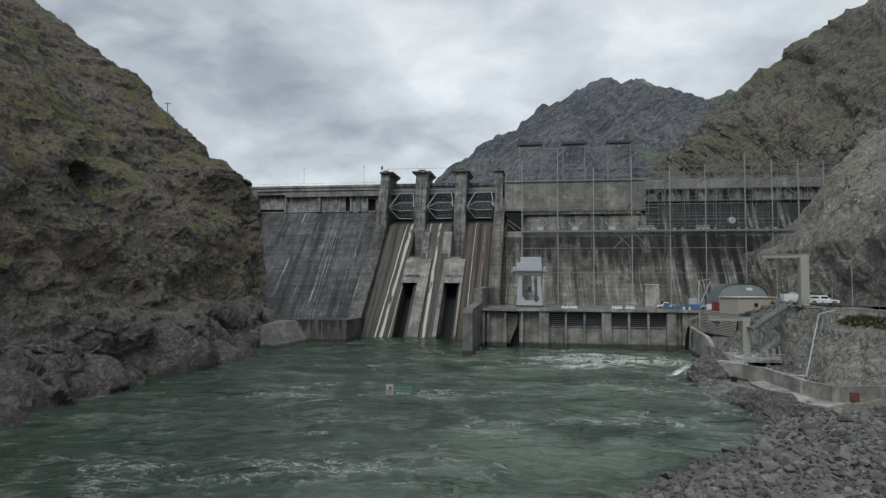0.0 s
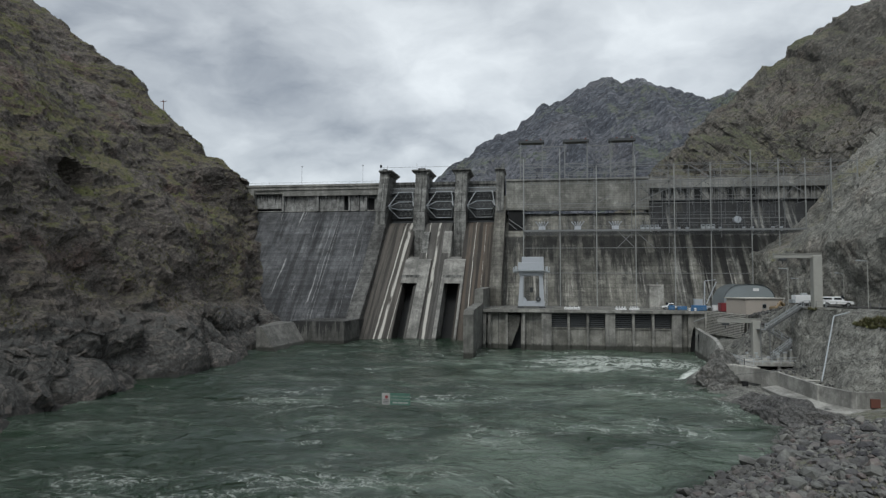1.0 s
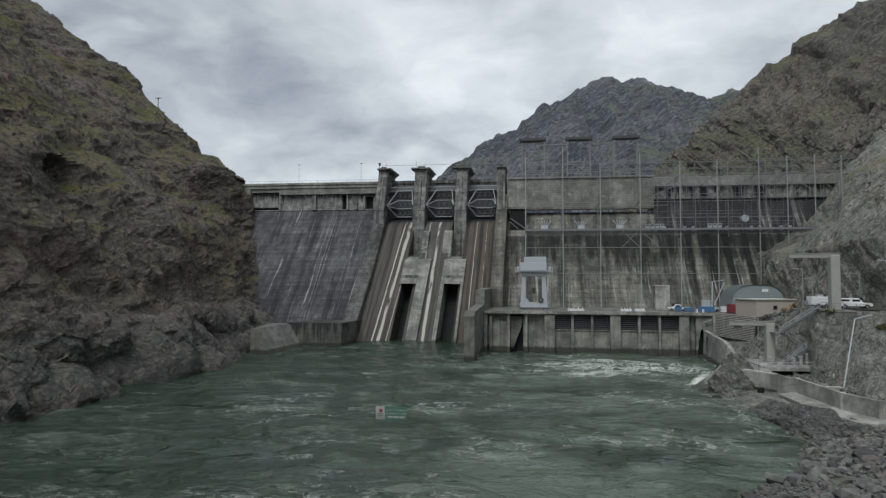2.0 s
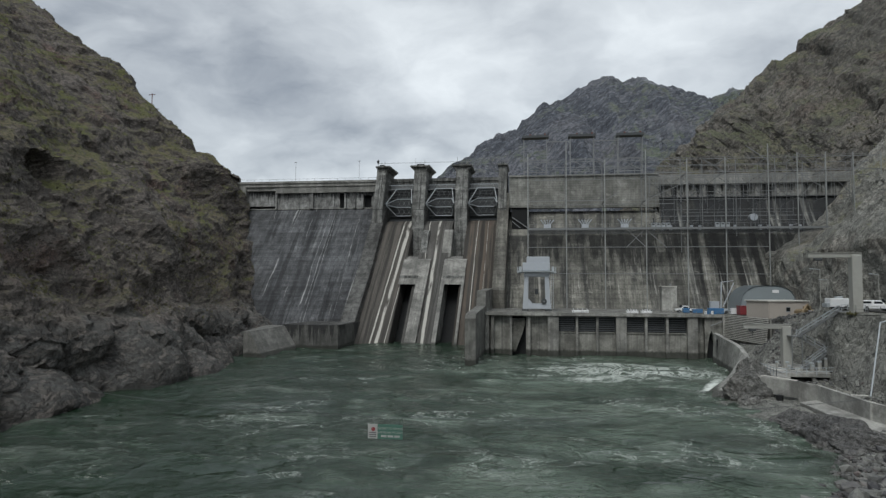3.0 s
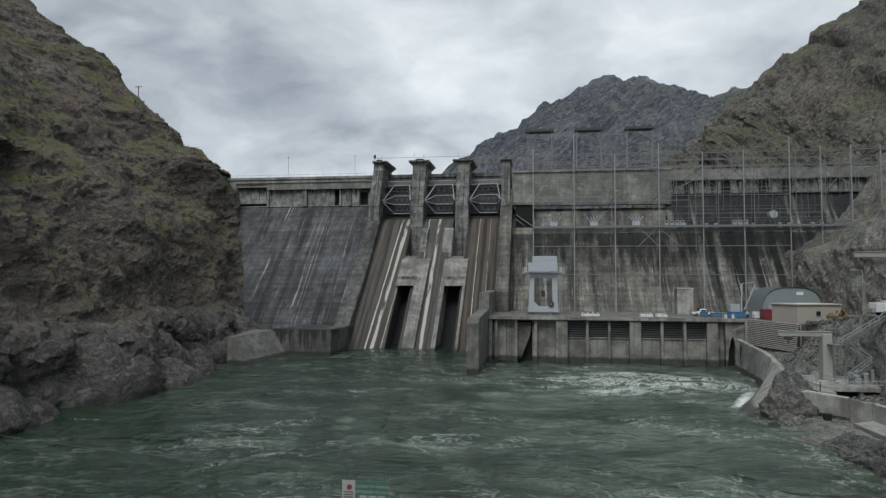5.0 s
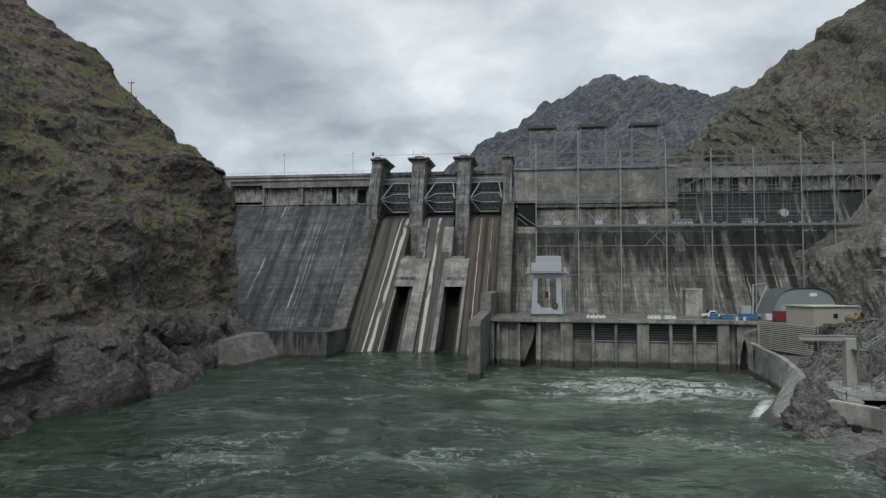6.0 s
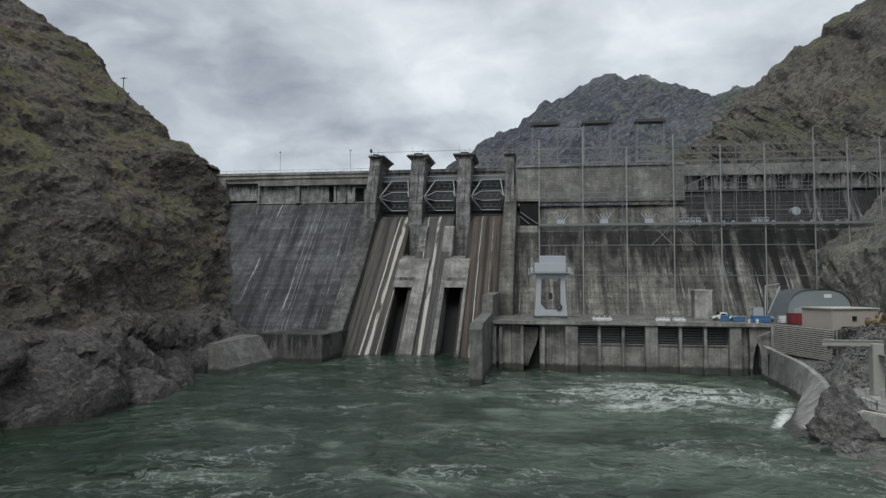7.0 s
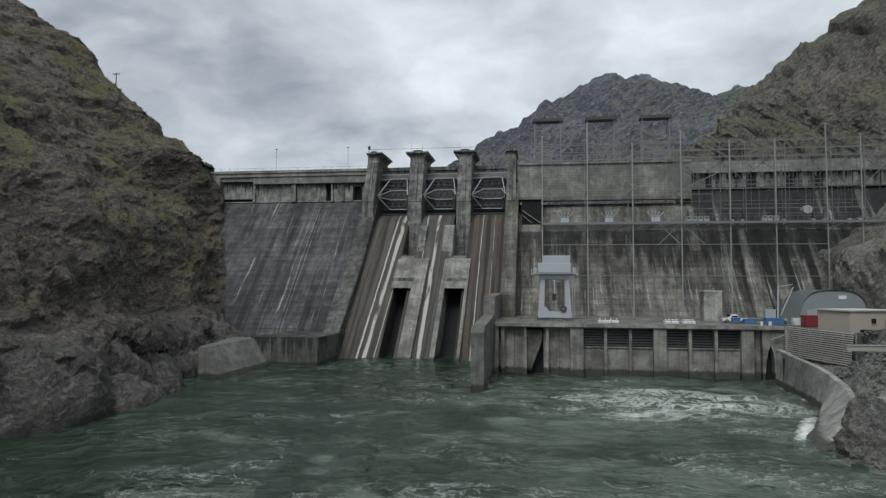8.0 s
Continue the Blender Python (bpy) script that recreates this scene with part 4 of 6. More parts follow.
def piers():
    for x0, x1, cap, foot in [(-60.4, -56.9, 2.0, 237.4), (-46.6, -42.2, 1.35, 239.2), (-31.4, -27.1, 1.35, 239.4), (-16.2, -13.4, 0.4, 239.4)]:
        bm = bmesh.new()
        prism(bm, [(foot - 1.2, 26.0), (foot, 44.0), (243.2, 57.6), (243.4, 59.7), (256, 59.7), (256, 26.0)], x0, x1)
        pier = part("pier", bm, "pier", dam)
        c = bmesh.new()
        left, right = (x0 - (0.3 if cap > 1.8 else cap), x1 + (1.4 if cap > 1.8 else cap))
        prism(c, [(242.4, 59.85), (242.4, 60.35), (257, 60.35), (257, 59.85), (256.2, 59.7), (243.0, 59.7)], left, right)
        part("pier_cap", c, "pier", pier)
        if cap > 1:
            for side, xo in ((x0, left), (x1, right)):
                if abs(xo - side) > 0.5:
                    k = bmesh.new()
                    a = [k.verts.new(q) for y in (243.0, 256.0) for q in ((side, y, 58.6), (side, y, 59.7), (xo, y, 59.7))]
                    k.faces.new(a[:3])
                    k.faces.new(a[:2:-1])
                    for i in range(3):
                        k.faces.new((a[i], a[i + 3], a[(i + 1) % 3 + 3], a[(i + 1) % 3]))
                    bmesh.ops.recalc_face_normals(k, faces=k.faces)
                    part("corbel", k, "pier", pier)
        # guide slot down the front, and the joint where two pours meet
        part("slot", bar(((x0 + x1) / 2 + 0.5, foot + 0.05, 44.0), ((x0 + x1) / 2 + 0.5, 243.15, 57.4), 0.3, 0.12), "guide", pier)
        part("pour_joint", B((x0 - 0.04, x1 + 0.04, foot - 0.06, 250, 43.9, 44.12)), "guide", pier)
        for k in range(3):
            xr = x0 + 0.5 + k * (x1 - x0 - 1.0) / 2
            part("cap_rail", rod((xr, 243, 60.4), (xr, 243, (63.0, 61.6, 62.2)[k]), 0.05, 5), "steel", pier)
        part("hoist_box", B((x0 + 0.8, x1 - 1.0, 244, 246, 60.4, 61.1)), "steel_dark", pier)
    siren = part("siren_pole", rod((-60.0, 243.2, 60.35), (-60.0, 243.2, 61.6), 0.09, 8), "steel_dark", dam)
    part("siren", rod((-60.0, 243.2, 61.5), (-60.0, 243.2, 62.5), 0.42, 10), "steel_dark", siren)
    # deck bridges between the piers
    for x0, x1 in [(-56.9, -46.6), (-42.2, -31.4), (-27.1, -16.2)]:
        part("bridge", B((x0, x1, 250, 257, 54.8, 56.4), (x0, x1, 249.6, 250, 55.6, 56.7)), "pier", dam)
    part("handrail", bar((-60, 243, 61.4), (-12, 243, 61.4), 0.09), "steel", dam)


def chutes():
    spans = [(-56.6, -46.0, "chute_a"), (-42.2, -32.2, "chute_b"), (-27.2, -15.5, "chute_c")]
    for x0, x1, mat in spans:
        bm = bmesh.new()
        prism(bm, [(face_y(-4), -4), (face_y(36), 36), (240.6, 38.6), (243.6, 40.2), (247, 40.6), (250, 39.5), (252, 30), (252, -4)], x0, x1)
        part("chute", bm, mat, dam)
    part("core", B((-61, -13, 246, 256, -4, 39.2)), "pier", dam)
    # blocks that hold the low-level outlets
    for x0, x1, o0, o1 in [(-46.6, -37.6, -46.2, -41.0), (-33.0, -25.6, -31.8, -26.4)]:
        block = bmesh.new()
        y = lambda z, h: face_y(z) - h
        prism(block, [(y(17.6, 1.6), 17.6), (y(25.5, 1.2), 25.5), (y(27, -2), 27), (y(27, -12), 27), (y(17.6, -16), 17.6)], x0, x1)
        prism(block, [(y(-4, 1.8), -4), (y(17.6, 1.6), 17.6), (y(17.6, -14), 17.6), (y(-4, -14), -4)], o1, x1)
        if o0 - x0 > 0.6:
            prism(block, [(y(-4, 1.8), -4), (y(17.6, 1.6), 17.6), (y(17.6, -14), 17.6), (y(-4, -14), -4)], x0, o0)
        b = part("outlet_block", block, "block", dam)
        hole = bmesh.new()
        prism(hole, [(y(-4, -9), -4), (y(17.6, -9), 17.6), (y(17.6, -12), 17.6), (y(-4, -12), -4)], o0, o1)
        # near-black sheet paints the shade deep inside the outlet
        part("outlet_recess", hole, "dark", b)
        part("outlet_sill", B((o0 - 0.6, o1 + 0.4, face_y(20) - 2.0, face_y(20) + 1, 19.4, 20.4)), "pier", b)
    # rounded noses and side walls at the foot of the piers
    for x0, x1, top, mat in [(-41.9, -39.7, 36.4, "pier"), (-34.4, -31.4, 36.6, "block"), (-26.9, -24.6, 33.0, "block")]:
        bm = bmesh.new()
        f = face_y(26.8)
        prism(bm, [(f + 0.4, 26.6), (f + 4.6, top - 3.6), (f + 6.0, top - 1.4), (f + 7.6, top - 0.2), (f + 9, top), (f + 12, top), (f + 12, 26.6)], x0, x1)
        part("pier_nose", bm, mat, dam)


def guide_walls():
    bm = bmesh.new()
    prism(bm, [(186, -4), (186, 6.35), (203, 6.35), (222.5, 23.5), (241.5, 44.0), (243.2, 46.5), (256, 46.5), (256, -4)], -61, -56.5)
    part("guide_wall", bm, "guide", dam)
    low = bmesh.new()
    prism(low, [(185.4, -4), (185.8, 6.4), (188.0, 6.4), (210, 6.0), (210, -4)], -72, -56.1)
    part("toe_wall", low, "toe", dam)
    wedge = bmesh.new()
    lo = [wedge.verts.new(q) for q in [(-73.1, 164.2, -4), (-65.8, 164.2, -4), (-65.0, 188, -4), (-77.0, 188, -4)]]
    hi = [wedge.verts.new(q) for q in [(-73.1, 164.3, 5.95), (-71.6, 164.3, 6.05), (-71.3, 187, 6.1), (-77.0, 187, 6.1)]]
    wedge.faces.new(hi)
    for i in range(4):
        wedge.faces.new((lo[i], lo[(i + 1) % 4], hi[(i + 1) % 4], hi[i]))
    part("wedge_block", wedge, "block", dam)
    # right guide wall, stepping down to its nose in the river
    bm = bmesh.new()
    prism(bm, [(159.5, -4), (159.3, 10.0), (161, 11.0), (186, 12.0), (187, 15.9), (214, 16.4), (214, -4)], -18.6, -16.2)
    part("nose_wall", bm, "wall", dam)
    bm = bmesh.new()
    prism(bm, [(211, -4), (212, 16), (240, 44), (243.5, 50), (256, 50), (256, -4)], -16.4, -12.6)
    part("guide_wall", bm, "side", dam)


def right_section():
    body = bmesh.new()
    prism(body, [(214, -4), (222.6, 10.3), (244.6, 42), (246.6, 43.5), (256, 43.5), (256, -4)], -12.6, 106)
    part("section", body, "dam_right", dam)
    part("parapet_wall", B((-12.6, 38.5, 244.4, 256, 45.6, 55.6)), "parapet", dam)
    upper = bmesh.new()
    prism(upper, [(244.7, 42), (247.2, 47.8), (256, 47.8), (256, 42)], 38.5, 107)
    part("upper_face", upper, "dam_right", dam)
    part("parapet_wall", B((38.5, 107, 247.4, 256, 47.8, 52.4)), "bay", dam)
    part("crest_road", B((38.5, 107, 246, 257, 52.4, 55.8), (-12.6, 38.5, 243.9, 257, 55.6, 56.2)), "crest", dam)
    # near-black box painted as the shade of a recess in the face
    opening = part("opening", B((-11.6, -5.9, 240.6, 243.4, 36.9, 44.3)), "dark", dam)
    part("brace", bar((-11.4, 240.2, 41.0), (-6.0, 240.2, 37.2), 0.3), "steel", opening)
    part("brace", bar((-11.4, 240.2, 39.6), (-8.6, 240.2, 37.2), 0.25), "steel", opening)
    part("lintel", B((-12.6, -5.4, 240.0, 244.4, 44.3, 44.9)), "parapet", dam)
    for x0 in (38.6, 47.5, 53.5, 60.0, 69, 76, 84, 91.5, 99):
        part("buttress", B((x0, x0 + 1.3, 246.7, 247.4, 47.8, 52.4)), "bay", dam)
    # window openings: their inner shade is a near-black slab
    for x0, x1 in ((43.2, 44.8), (54.9, 57.4), (66.0, 68.2), (73.4, 75.6)):
        part("window_opening", B((x0, x1, 246.9, 247.36, 48.0, 51.8)), "dark", dam)
    part("coping", B((38.5, 107, 246.2, 247.2, 47.7, 47.95)), "steel_dark", dam)
    part("ledge", B((-12.6, 38.5, 243.6, 246, 44.4, 45.6)), "parapet", dam)


left_section()
piers()
chutes()
guide_walls()
right_section()


def gate(x0, x1):
    g = thing("spillway_gate", "dark steel radial spillway gate with pale truss arms", "gate", "spillway gates")
    skin = bmesh.new()
    n = 10
    rows = []
    for i in range(n + 1):
        z = 40.4 + 14.2 * i / n
        y = 249.2 - 1.6 * math.sin(math.pi * i / n)
        rows.append([skin.verts.new((x, y + d, z)) for x, d in ((x0, 0), (x1, 0), (x1, 0.5), (x0, 0.5))])
    for a, b in zip(rows, rows[1:]):
        for j in range(4):
            skin.faces.new((a[j], a[(j + 1) % 4], b[(j + 1) % 4], b[j]))
    part("skin_plate", skin, "gate", g)
    for z in (42.6, 43.6, 46.0, 49.2, 50.3):
        part("stiffener", B((x0 + 0.1, x1 - 0.1, 246.9, 247.7, z - 0.14, z + 0.14)), "gate", g)
    levels = [52.3, 48.6, 45.6, 42.5]
    ty, tz = 240.4, 46.0
    for z in levels:
        xa, xb = x0 + 3.1, x1 - 1.6
        part("chord", bar((xa, 246.0, z), (xb, 246.0, z), 0.25), "steel_pale", g)
        part("arm", bar((xa, 246.0, z), (x0 + 0.25, ty, tz), 0.27), "steel_pale", g)
        part("arm", bar((xb, 246.0, z), (x1 - 0.25, ty, tz), 0.27), "steel_pale", g)
    for za, zb in zip(levels, levels[1:]):
        n = 3
        for k in range(n):
            xa, xb = x0 + 3.1 + k * (x1 - x0 - 4.7) / n, x0 + 3.1 + (k + 1) * (x1 - x0 - 4.7) / n
            part("lattice", bar((xa, 246.1, za), (xb, 246.1, zb), 0.09), "steel", g)
            part("lattice", bar((xb, 246.1, za), (xa, 246.1, zb), 0.09), "steel", g)
    part("seal_beam", B((x0, x1, 246.9, 247.7, 40.7, 41.3)), "steel_dark", g)
    part("seal_beam", B((x0, x1, 246.5, 247.6, 51.5, 52.0)), "steel_dark", g)
    for k in range(19):
        x = x0 + 0.3 + k * (x1 - x0 - 0.6) / 18
        part("baluster", bar((x, 246.4, 52.3), (x, 246.4, 53.7), 0.08), "steel", g)
    part("rail", bar((x0, 246.4, 53.75), (x1, 246.4, 53.75), 0.14), "steel_pale", g)
    part("walkway", B((x0, x1, 246.0, 247.6, 52.0, 52.3)), "steel", g)
    for x in (x0 + 0.1, x1 - 0.1):
        part("trunnion", rod((x - 0.35, ty, tz), (x + 0.35, ty, tz), 0.4, 12), "steel_dark", g)
    return g


for gx in [(-56.7, -46.6), (-42.2, -31.6), (-27.1, -16.3)]:
    gate(*gx)

# ---- powerhouse ----
power = thing("powerhouse", "concrete powerhouse wall with louvred intakes at the waterline", "powerhouse", kind="structure")
part("deck", B((-16.1, 45, 184.2, 223, 9.5, 10.3)), "power", power)
part("deck_edge", B((-16.1, 45, 183.9, 184.2, 9.7, 10.45)), "block", power)
part("back_wall", B((-16.1, 42.0, 187.0, 189, -4, 9.5)), "power", power)
# front wall of the powerhouse: pilasters, panels, louvres
for x0, x1, y0 in [(-16.1, -15.2, 184.4), (-14.6, -13.9, 184.6), (-9.8, -9.2, 184.6), (-5.1, -4.5, 184.6), (0.0, 2.7, 184.3), (17.0, 19.6, 184.3), (34.3, 36.7, 184.3)]:
    part("pilaster", B((x0, x1, y0, 187.2, -4, 9.5)), "block", power)
for x in (7.3, 12.4, 24.4, 29.5):
    part("mullion", B((x - 0.32, x + 0.32, 184.7, 187, -4, 9.5)), "block", power)
for x0, x1 in [(-13.9, -9.8), (-4.5, 0.0), (36.7, 38.4)]:
    part("wall_panel", B((x0, x1, 186.1, 187.1, -4, 9.5)), "power", power)
    part("joint", B(((x0 + x1) / 2 - 0.16, (x0 + x1) / 2 + 0.16, 186.02, 186.2, -4, 9.4)), "wall", power)
for x0, x1 in [(2.7, 7.0), (7.6, 12.1), (12.7, 17.0), (19.6, 24.1), (24.7, 29.2), (29.8, 34.3)]:
    part("wall_panel", B((x0, x1, 185.7, 187.1, -4, 5.5), (x0, x1, 185.4, 185.8, 5.35, 5.6)), "power", power)
    # near-black backing paints the shade behind the slats
    lou = part("louvre", B((x0, x1, 186.6, 187.1, 5.5, 9.5)), "dark", power)
    for k in range(7):
        z = 5.95 + k * 0.56
        part("slat", bar((x0, 185.9, z), (x1, 185.9, z), 0.2, 0.34), "steel_dark", lou)
# the opening with a buckled steel plate
# the opening's depth is a near-black sheet, shade given as colour
bay = part("opening", B((-9.2, -5.1, 186.8, 187.1, -4, 9.5)), "dark", power)
bm = bmesh.new()
n = 14
ring = []
for i in range(n + 1):
    f = i / n
    z = 0.3 + 8.6 * f
    x = -9.1 + 2.6 * math.sin(f * 2.1) * (0.35 + 0.65 * f) + 0.9
    ring.append((bm.verts.new((-9.2, 185.5, z)), bm.verts.new((x, 185.3 - 0.5 * math.sin(f * math.pi), z))))
for a, b in zip(ring, ring[1:]):
    bm.faces.new((a[0], a[1], b[1], b[0]))
bmesh.ops.solidify(bm, geom=bm.faces[:], thickness=0.12)
part("buckled_plate", bm, "power", bay, "pale stained buckled plate")
part("frame_strip", B((-5.6, -5.1, 185.4, 186.8, -4, 9.5)), "block", bay)
# right end with the culvert mouth
bm = bmesh.new()
box(bm, 38.4, 38.8, 184.6, 187.2, -4, 9.5)
box(bm, 38.8, 41.0, 184.8, 187.2, 6.4, 9.5)
for side in ([(38.8, -4), (38.9, 0.5), (39.15, 3.0), (39.6, 5.5), (40.0, 6.4), (38.8, 6.4)], [(41.0, -4), (41.0, 6.4), (40.0, 6.4), (40.4, 5.4), (40.7, 3.6), (40.75, -4)]):
    rim = [[bm.verts.new((x, y, z)) for x, z in side] for y in (184.75, 186.5)]
    bm.faces.new(rim[0]), bm.faces.new(rim[1][::-1])
    for k in range(len(side)):
        bm.faces.new((rim[0][k], rim[1][k], rim[1][(k + 1) % 6], rim[0][(k + 1) % 6]))
bmesh.ops.recalc_face_normals(bm, faces=bm.faces)
box(bm, 41.0, 45.0, 184.6, 187.2, -4, 9.5)
part("end_wall", bm, "power", power)
# shade inside the culvert, painted as a near-black sheet
part("culvert_mouth", B((38.8, 41.0, 186.6, 187.2, -4, 6.4)), "dark", power)
part("drain_pipe", rod((39.7, 184.0, 7.6), (42.4, 183.4, 8.8), 0.16), "steel", power)
part("post", B((42.4, 43.0, 183.6, 184.2, 3.5, 10.4)), "block", power)
rail = part("edge_rail", bar((-16, 184.3, 11.3), (45, 184.3, 11.3), 0.07), "steel", power)
part("mid_rail", bar((-16, 184.3, 10.85), (45, 184.3, 10.85), 0.05), "steel", rail)
for x in np.arange(-15.5, 45, 2.0):
    part("rail_post", bar((x, 184.3, 10.4), (x, 184.3, 11.3), 0.07), "steel", rail)


# ---- gantry crane on the deck ----
def gantry_crane():
    g = thing("gantry_crane", "pale grey portal gantry crane standing on the powerhouse deck", "crane", at=(-2.9, 199, 10.3))
    for y in (0.0, 5.0):
        for s in (-1, 1):
            bm = bmesh.new()
            lo = [(s * 3.9, y - 0.5), (s * 2.45, y - 0.5), (s * 2.45, y + 0.5), (s * 3.9, y + 0.5)]
            hi = [(s * 3.3, y - 0.5), (s * 2.25, y - 0.5), (s * 2.25, y + 0.5), (s * 3.3, y + 0.5)]
            a = [bm.verts.new((*p, 0.5)) for p in lo]
            b = [bm.verts.new((*p, 10.6)) for p in hi]
            bm.faces.new(a[::-1]), bm.faces.new(b)
            for i in range(4):
                bm.faces.new((a[i], a[(i + 1) % 4], b[(i + 1) % 4], b[i]))
            part("leg", bm, "crane_white", g)
        part("sill_beam", B((-3.9, 3.9, y - 0.45, y + 0.45, 0.6, 2.0), bevel=0.05), "crane_white", g)
        part("head_beam", B((-3.6, 3.6, y - 0.56, y + 0.56, 9.6, 10.9), bevel=0.05), "crane_white", g)
    for x in (-3.2, 3.2):
        for y in (-0.3, 5.3):
            part("bogie", B((x - 0.9, x + 0.9, y - 0.4, y + 0.4, 0.05, 0.6), bevel=0.06), "steel_dark", g)
    house = part("machine_house", B((-3.9, 3.7, -1.0, 6.0, 11.2, 13.5), bevel=0.12), "crane_white", g)
    part("upper_house", B((-2.8, 3.6, -0.4, 5.4, 13.5, 15.2), bevel=0.12), "crane_white", g, "slightly brighter upper housing")
    walk_ = part("walkway", B((-5.0, 4.8, -1.9, 6.8, 10.9, 11.15)), "steel_pale", g)
    for x in np.arange(-4.9, 4.9, 1.38):
        part("rail_post", bar((x, -1.85, 11.15), (x, -1.85, 12.2), 0.06), "steel_pale", walk_)
    for z in (11.7, 12.2):
        part("rail", bar((-4.95, -1.85, z), (-4.0, -1.85, z), 0.06), "steel_pale", walk_)
        part("rail", bar((3.8, -1.85, z), (4.75, -1.85, z), 0.06), "steel_pale", walk_)
    for y in (0.0, 5.0):
        for sg in (-1, 1):
            part("gusset", bar((sg * 2.5, y, 2.9), (sg * 1.7, y, 1.9), 0.5, 0.9), "crane_white", g)
    for sx in (-1, 1):
        box_ = part("side_platform", B((sx * 4.0, sx * 5.4, -1.6, 6.4, 10.6, 11.0)), "steel_pale", g)
        part("switch_box", B((sx * 4.2, sx * 4.9, 0.2, 1.4, 11.0, 12.4), bevel=0.05), "steel_pale", box_)
        for z in (11.6, 12.2):
            part("side_rail", bar((sx * 5.35, -1.5, z), (sx * 5.35, 6.3, z), 0.07), "steel_pale", box_)
        for y in (-1.5, 0.5, 2.5, 4.5, 6.3):
            part("side_post", bar((sx * 5.35, y, 11.0), (sx * 5.35, y, 12.2), 0.07), "steel_pale", box_)
    reel = part("cable_reel", rod((2.0, -0.75, 2.7), (2.0, -0.45, 2.7), 0.8, 18), "steel_dark", g)
    part("hub", rod((2.0, -0.85, 2.7), (2.0, -0.4, 2.7), 0.25, 12), "steel", reel)
    part("hook_block", B((-0.5, 0.5, 2.0, 3.0, 4.6, 6.2), bevel=0.15), "steel_dark", g)
    for x in (-0.3, 0.3):
        part("hoist_cable", rod((x, 2.5, 6.2), (x, 2.5, 11.0), 0.05, 5), "steel_dark", g)
    lad = part("ladder", B((4.05, 4.12, -0.5, -0.42, 0.5, 11), (4.6, 4.67, -0.5, -0.42, 0.5, 11)), "steel_pale", g)
    for z in np.arange(0.8, 11, 0.45):
        part("rung", bar((4.08, -0.46, z), (4.64, -0.46, z), 0.05), "steel_pale", lad)


gantry_crane()

# ---- deck clutter ----
ob = thing("lift_shaft", "plain beige concrete shaft block standing on the deck", "shaft", at=(33.6, 205, 10.3))
part("body", B((-2.0, 2.0, -2, 2, 0, 6.9), bevel=0.06), "river", ob)
part("cap", B((-2.1, 2.1, -2.1, 2.1, 6.9, 7.1)), "roof", ob)
part("vent", rod((0.6, 0, 7.1), (0.6, 0, 7.8), 0.25), "steel", ob)


def hatch(x, y, w):
    h = thing("deck_hatch", "white steel hatch cover with lifting frames on the deck", "hatch", "deck hatches", at=(x, y, 10.3))
    part("cover", B((-w / 2, w / 2, -1, 1, 0, 0.55), bevel=0.05), "white", h)
    for k in range(4):
        xx = -w / 2 + 0.4 + k * (w - 0.8) / 3
        part("frame", B((xx - 0.06, xx + 0.06, -1.02, 1.02, 0.55, 0.95)), "white", h)


hatch(8.6, 192, 4.4)
hatch(22.0, 192, 3.0)
hatch(25.6, 192, 2.6)


def container(name, label, mat, x, y, l, w, h, rz=0.0, ribs=8, z=10.3):
    c = thing(name, label, "container", at=(x, y, z), rz=rz)
    part("body", B((-l / 2, l / 2, -w / 2, w / 2, 0.12, h), bevel=0.04), mat, c)
    part("skid", B((-l / 2 + 0.1, l / 2 - 0.1, -w / 2 + 0.1, w / 2 - 0.1, 0, 0.14)), "steel_dark", c)
    for k in range(ribs):
        xx = -l / 2 + (k + 0.5) * l / ribs
        part("rib", B((xx - 0.05, xx + 0.05, -w / 2 - 0.05, -w / 2, 0.25, h - 0.15)), mat, c)
    part("lid_rim", B((-l / 2 - 0.05, l / 2 + 0.05, -w / 2 - 0.06, w / 2 + 0.06, h - 0.12, h + 0.02)), mat, c)
    return c


container("skip", "long red steel container beside the beige building", "red", 49.5, 186, 5.6, 2.4, 2.3, 4)
container("storage_tank", "blue steel storage tank standing on the deck", "blue", 42.4, 190, 3.6, 2.0, 1.5, 0, 6)
container("storage_tank", "blue low equipment box on the deck", "blue", 38.6, 193, 2.4, 1.6, 1.1, 0, 4)
container("equipment_box", "grey equipment cabinet on the deck", "crane_white", 43.6, 196, 2.2, 1.6, 3.1, 0, 3)
container("equipment_box", "white cabinet standing near the red container", "white", 46.4, 188.5, 1.6, 1.2, 1.6, 0, 3)
container("storage_tank", "blue steel frame box beside the parked pickup", "blue", 36.0, 194, 1.6, 1.4, 1.3, 0, 3)


def barrel(x, y, mat, label):
    b = thing("barrel", label, "barrel", "barrels on the deck", at=(x, y, 10.3))
    part("body", rod((0, 0, 0), (0, 0, 0.9), 0.3, 14), mat, b)
    for z in (0.3, 0.6):
        part("hoop", rod((0, 0, z - 0.02), (0, 0, z + 0.02), 0.32, 14), mat, b)


for k in range(4):
    barrel(39.6 + k * 0.8, 188.5 + (k % 2) * 0.7, "blue" if k % 2 else "white", "blue steel drum standing on the deck" if k % 2 else "white steel drum standing on the deck")


